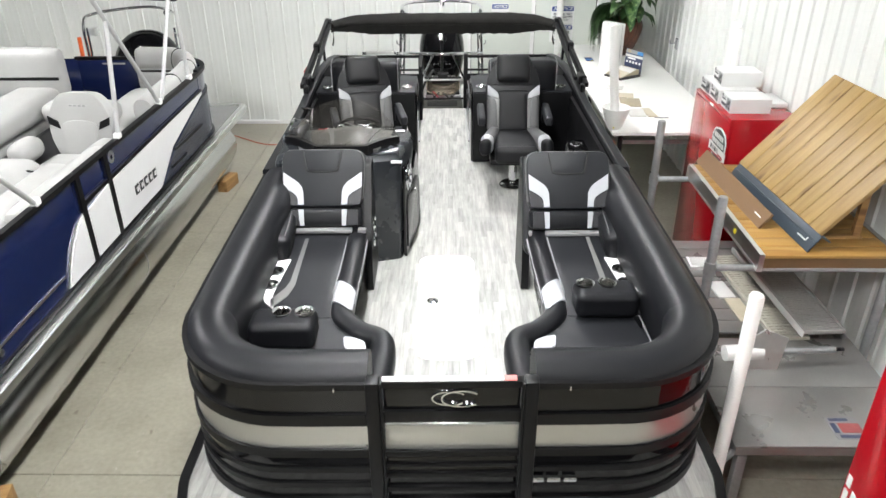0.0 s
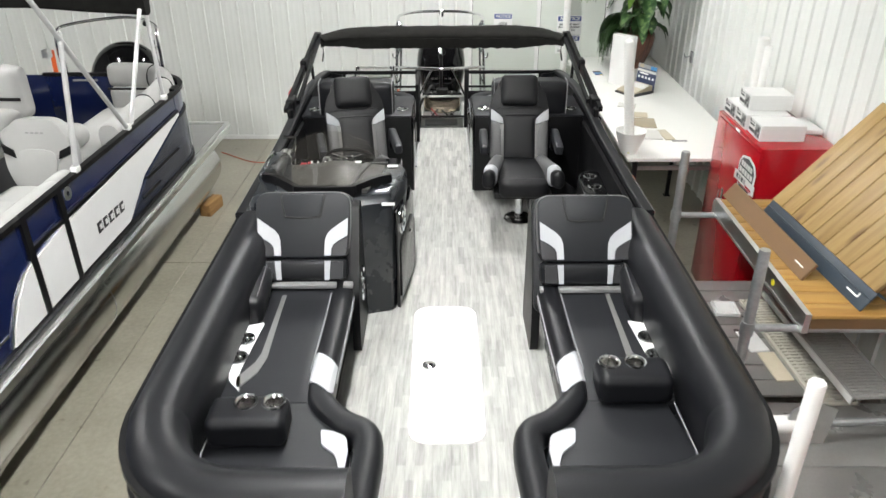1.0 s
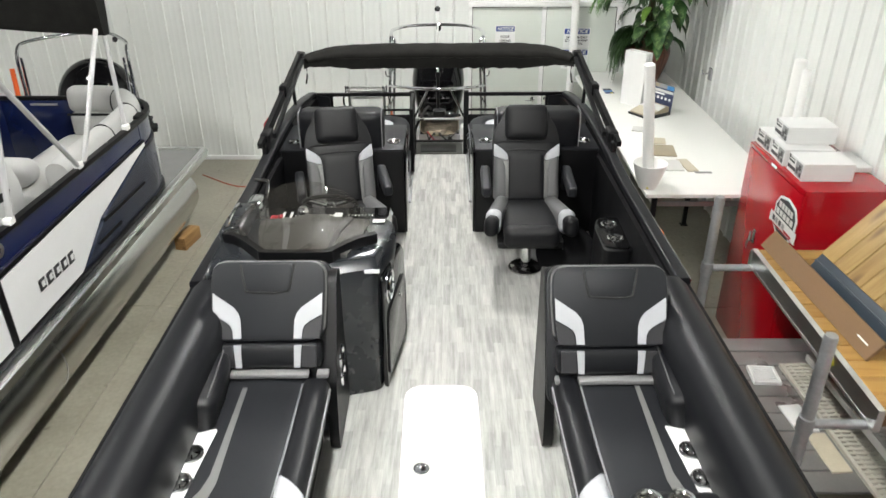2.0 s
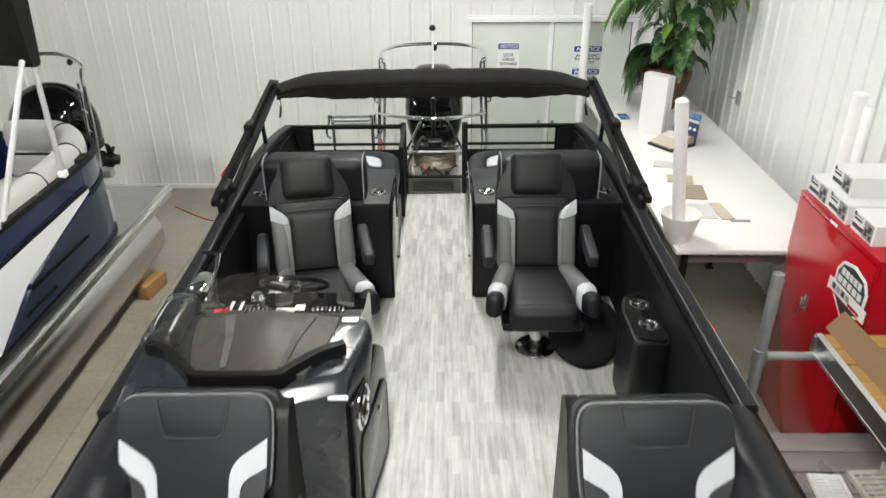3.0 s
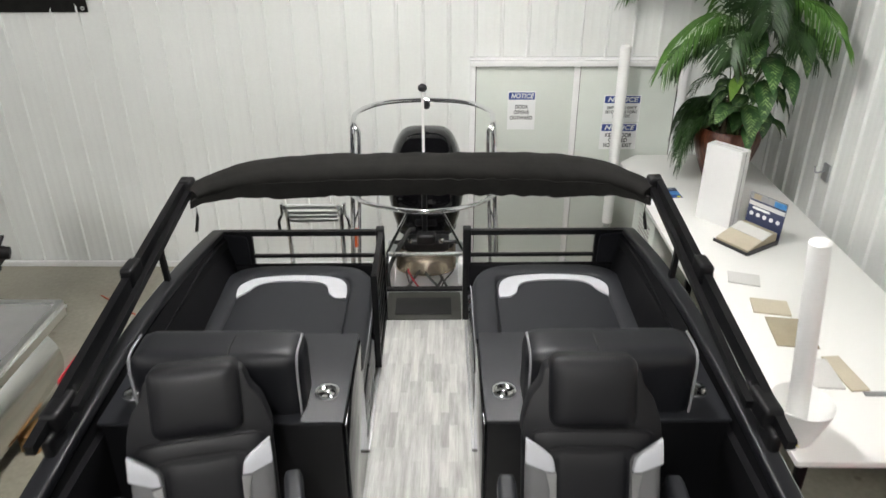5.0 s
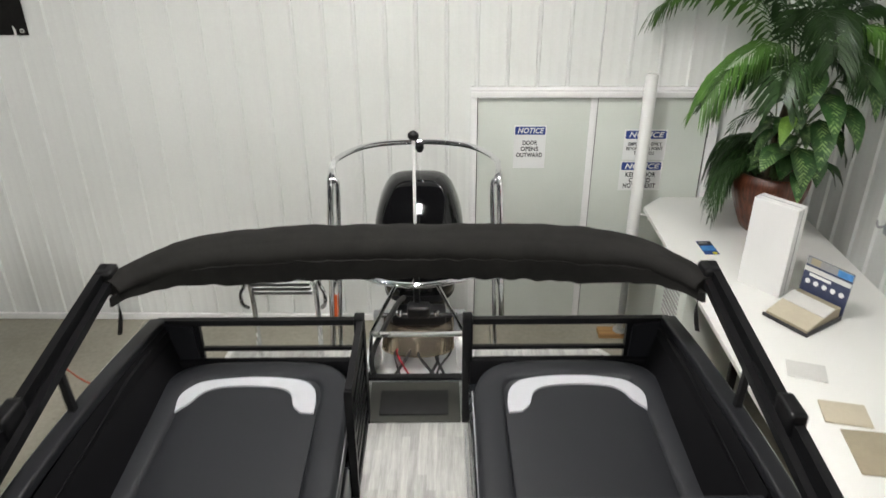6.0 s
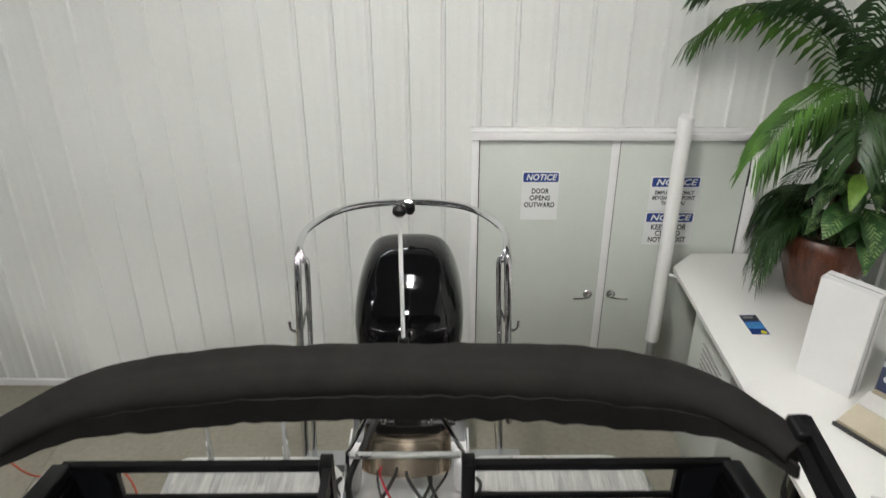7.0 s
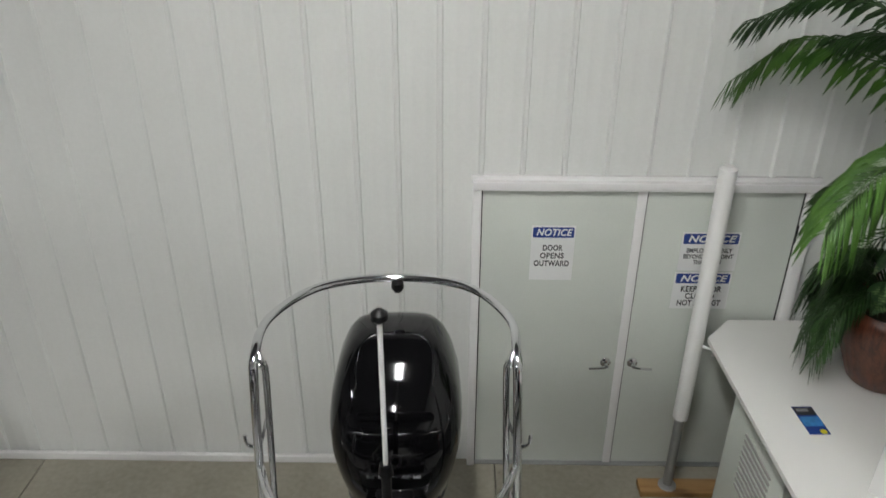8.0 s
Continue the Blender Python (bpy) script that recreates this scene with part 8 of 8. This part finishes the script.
part("label", box((0.05, -0.014, 0.64), (0.26, 0.003, 0.02), 0), INK_GREY, gt)

# bimini frame and boot
bm2 = thing("bimini_top", LB, "white bimini frame with folded black boot on the navy boat", "bimini top")
H = FZ - LDZ + 0.01
for a, b in (((-0.02, 5.68, H), (-0.02, 5.90, 1.68)), ((-0.02, 6.60, H), (-0.02, 5.30, 2.35)), ((-0.04, 6.71, H), (-0.10, 7.46, 1.56)), ((-0.03, 7.45, H), (-0.09, 7.56, 1.56)), ((-0.02, 4.40, H), (-0.02, 3.75, 1.45))):
    part("tube", tube([a, b], 0.018, 12), ALU_WHITE, bm2, "pale aluminium tube")
for y in (5.68, 6.60, 7.45, 4.40):
    part("foot", pad((-0.025, y, H + 0.02), (0.05, 0.07, 0.05), 0.012), PVC_WHITE, bm2)
part("clip", pad((-0.085, 5.80, 1.56), (0.05, 0.06, 0.06), 0.012), ALU, bm2)
boot_prof = round_poly([(-0.05, -0.29), (0.05, -0.29), (0.09, 0.26), (-0.09, 0.26)], 0.04, 4)
boot = sweep(boot_prof, curve_points([(-0.06, 7.55, 1.79), (-0.40, 7.57, 1.80), (-1.3, 7.62, 1.84), (-2.2, 7.57, 1.80), (-2.5, 7.55, 1.79)], 6))
for v in boot.verts:
    v.co.y += 0.016 * noise.noise(Vector((v.co.x * 5 + v.co.z * 6, v.co.y * 3, v.co.z * 3)))
    v.co.z += 0.010 * noise.noise(Vector((v.co.x * 4, v.co.y * 9, 2.0)))
part("boot", boot, FABRIC_BLACK, bm2, "folded black canvas boot")

tow2 = thing("tow_bar", LB @ move(-0.10, 0, 0), "polished steel tow bar on the navy boat", "tow bar")
part("hoop", tube(curve_points([(-1.97, 9.55, 0.0), (-1.97, 9.6, 0.5), (-1.96, 9.62, 0.90), (-1.87, 9.8, 0.99), (-1.29, 10.1, 1.02), (-0.85, 9.8, 0.99), (-0.76, 9.62, 0.90), (-0.75, 9.6, 0.5), (-0.75, 9.55, 0.0)], 6), 0.019, 12), CHROME, tow2)
part("post", tube([(-0.80, 9.56, 0.0), (-0.80, 9.60, 0.85)], 0.014, 10), CHROME, tow2)
part("post", tube([(-1.92, 9.56, 0.0), (-1.92, 9.60, 0.85)], 0.014, 10), CHROME, tow2)
for z in (0.35, 0.55, 0.75):
    part("rung", tube([(-0.76, 9.6, z), (-0.81, 9.58, z + 0.05)], 0.010, 8), CHROME, tow2)
part("tow_eye", lathe([(0, 0), (0.02, 0.01), (0.03, 0.03), (0.02, 0.06), (0, 0.07)], 14, (-1.0, 9.92, 0.94)), SATIN_BLACK, tow2)
part("float", tube([(-2.02, 9.52, 0.34), (-2.02, 9.55, 0.74)], 0.026, 10), ORANGE, tow2, "orange ski float")
part("mount", join(box((-1.35, 9.53, -0.04), (1.44, 0.12, 0.08), 0.01), box((-0.80, 9.28, -0.045), (0.07, 0.42, 0.06), 0.006), box((-1.78, 9.28, -0.045), (0.07, 0.42, 0.06), 0.006)), ALU_DULL, tow2)
tilted = thing("outboard_motor", move(-4.0, 10.12, 1.05), "glossy black outboard motor, tilted up behind the navy boat", "outboard motor", "outboard motors")
dome = bmesh.new()
bmesh.ops.create_uvsphere(dome, u_segments=32, v_segments=18, radius=1.0)
for v in dome.verts:
    sx2, sz2 = math.copysign(abs(v.co.x) ** 0.92, v.co.x), math.copysign(abs(v.co.z) ** 0.85, v.co.z)
    v.co = Vector((0.47 * sx2 + 0.05 * v.co.z, 0.34 * v.co.y, 0.12 + (0.60 if v.co.z > 0 else 0.34) * sz2))
cowl2 = part("cowl", dome, GLOSS_BLACK, tilted, "large rounded glossy cowl")
part("belt", sweep(rect(0.03, 0.06), [(0.455 * math.cos(a), 0.335 * math.sin(a), 0.05) for a in np.linspace(0, 2 * math.pi, 32, endpoint=False)], closed=True), SATIN_BLACK, tilted)
part("bracket", join(pad((0.0, -0.30, -0.30), (0.34, 0.16, 0.62), 0.03), pad((0.0, -0.44, -0.05), (0.40, 0.12, 0.12), 0.03)), SATIN_BLACK, tilted, "black clamp bracket")
each("mount_arm", [box((-0.08, -0.66, -0.10), (0.05, 0.86, 0.10), 0.01), box((0.12, -0.66, -0.10), (0.05, 0.86, 0.10), 0.01)], ALU_DULL, tilted, "aluminium transom arm")
part("badge_strip", box((0.02, -0.315, 0.40), (0.16, 0.006, 0.022), 0.003, 1, Matrix.Rotation(radians(-24), 4, "X") @ move(0, 0.16, 0.02)), ALU, cowl2)
part("leg", tube(curve_points([(0.22, -0.06, -0.10), (0.42, -0.16, -0.06), (0.56, -0.24, -0.02)], 4), 0.085, 14), GLOSS_BLACK, tilted)
PM = move(0.63, -0.28, -0.01) @ Matrix.Rotation(radians(12), 4, "Y") @ Matrix.Rotation(radians(20), 4, "Z")
prop = part("propeller", lathe([(0, -0.11), (0.05, -0.11), (0.065, 0.0), (0.05, 0.12), (0, 0.13)], 18, m=PM @ Matrix.Rotation(math.pi / 2, 4, "Y")), SATIN_BLACK, tilted, "black propeller")
for i in range(4):
    part("blade", prism(round_poly([(-0.045, 0.04), (0.045, 0.04), (0.11, 0.17), (0.02, 0.215), (-0.09, 0.16)], 0.03, 3), 0.014, PM @ move(0.02, 0, 0) @ Matrix.Rotation(math.pi / 2, 4, "Y") @ Matrix.Diagonal((0.85, 0.85, 1.0, 1.0)) @ Matrix.Rotation(radians(90 * i + 20), 4, "Z") @ Matrix.Rotation(radians(28), 4, "Y")), SATIN_BLACK, prop)

for y, a, dx in ((3.55, 12, -0.40), (8.90, 80, -0.285)):
    bl = thing("timber_block", move(NAVY_X + dx, y, 0) @ Matrix.Rotation(radians(a), 4, "Z"), "rough timber block under the float", "timber block", "blocks under the floats")
    part("beam", box((0, 0, 0.0725), (0.34, 0.13, 0.145), 0.006), BLOCK_WOOD, bl)
    copy_thing(bl, move(NAVY_X - 2.07, y, 0))
for x in (-0.76, 1.0):
    for y in (3.4, 8.4):
        bl2 = thing("timber_block", move(x, y, 0), "rough timber block under the black boat", "timber block", "blocks under the floats")
        part("beam", box((0, 0, 0.085), (0.60, 0.30, 0.17), 0.006), BLOCK_WOOD, bl2)
        part("beam", box((0, 0, 0.257), (0.56, 0.26, 0.168), 0.006), BLOCK_WOOD, bl2)
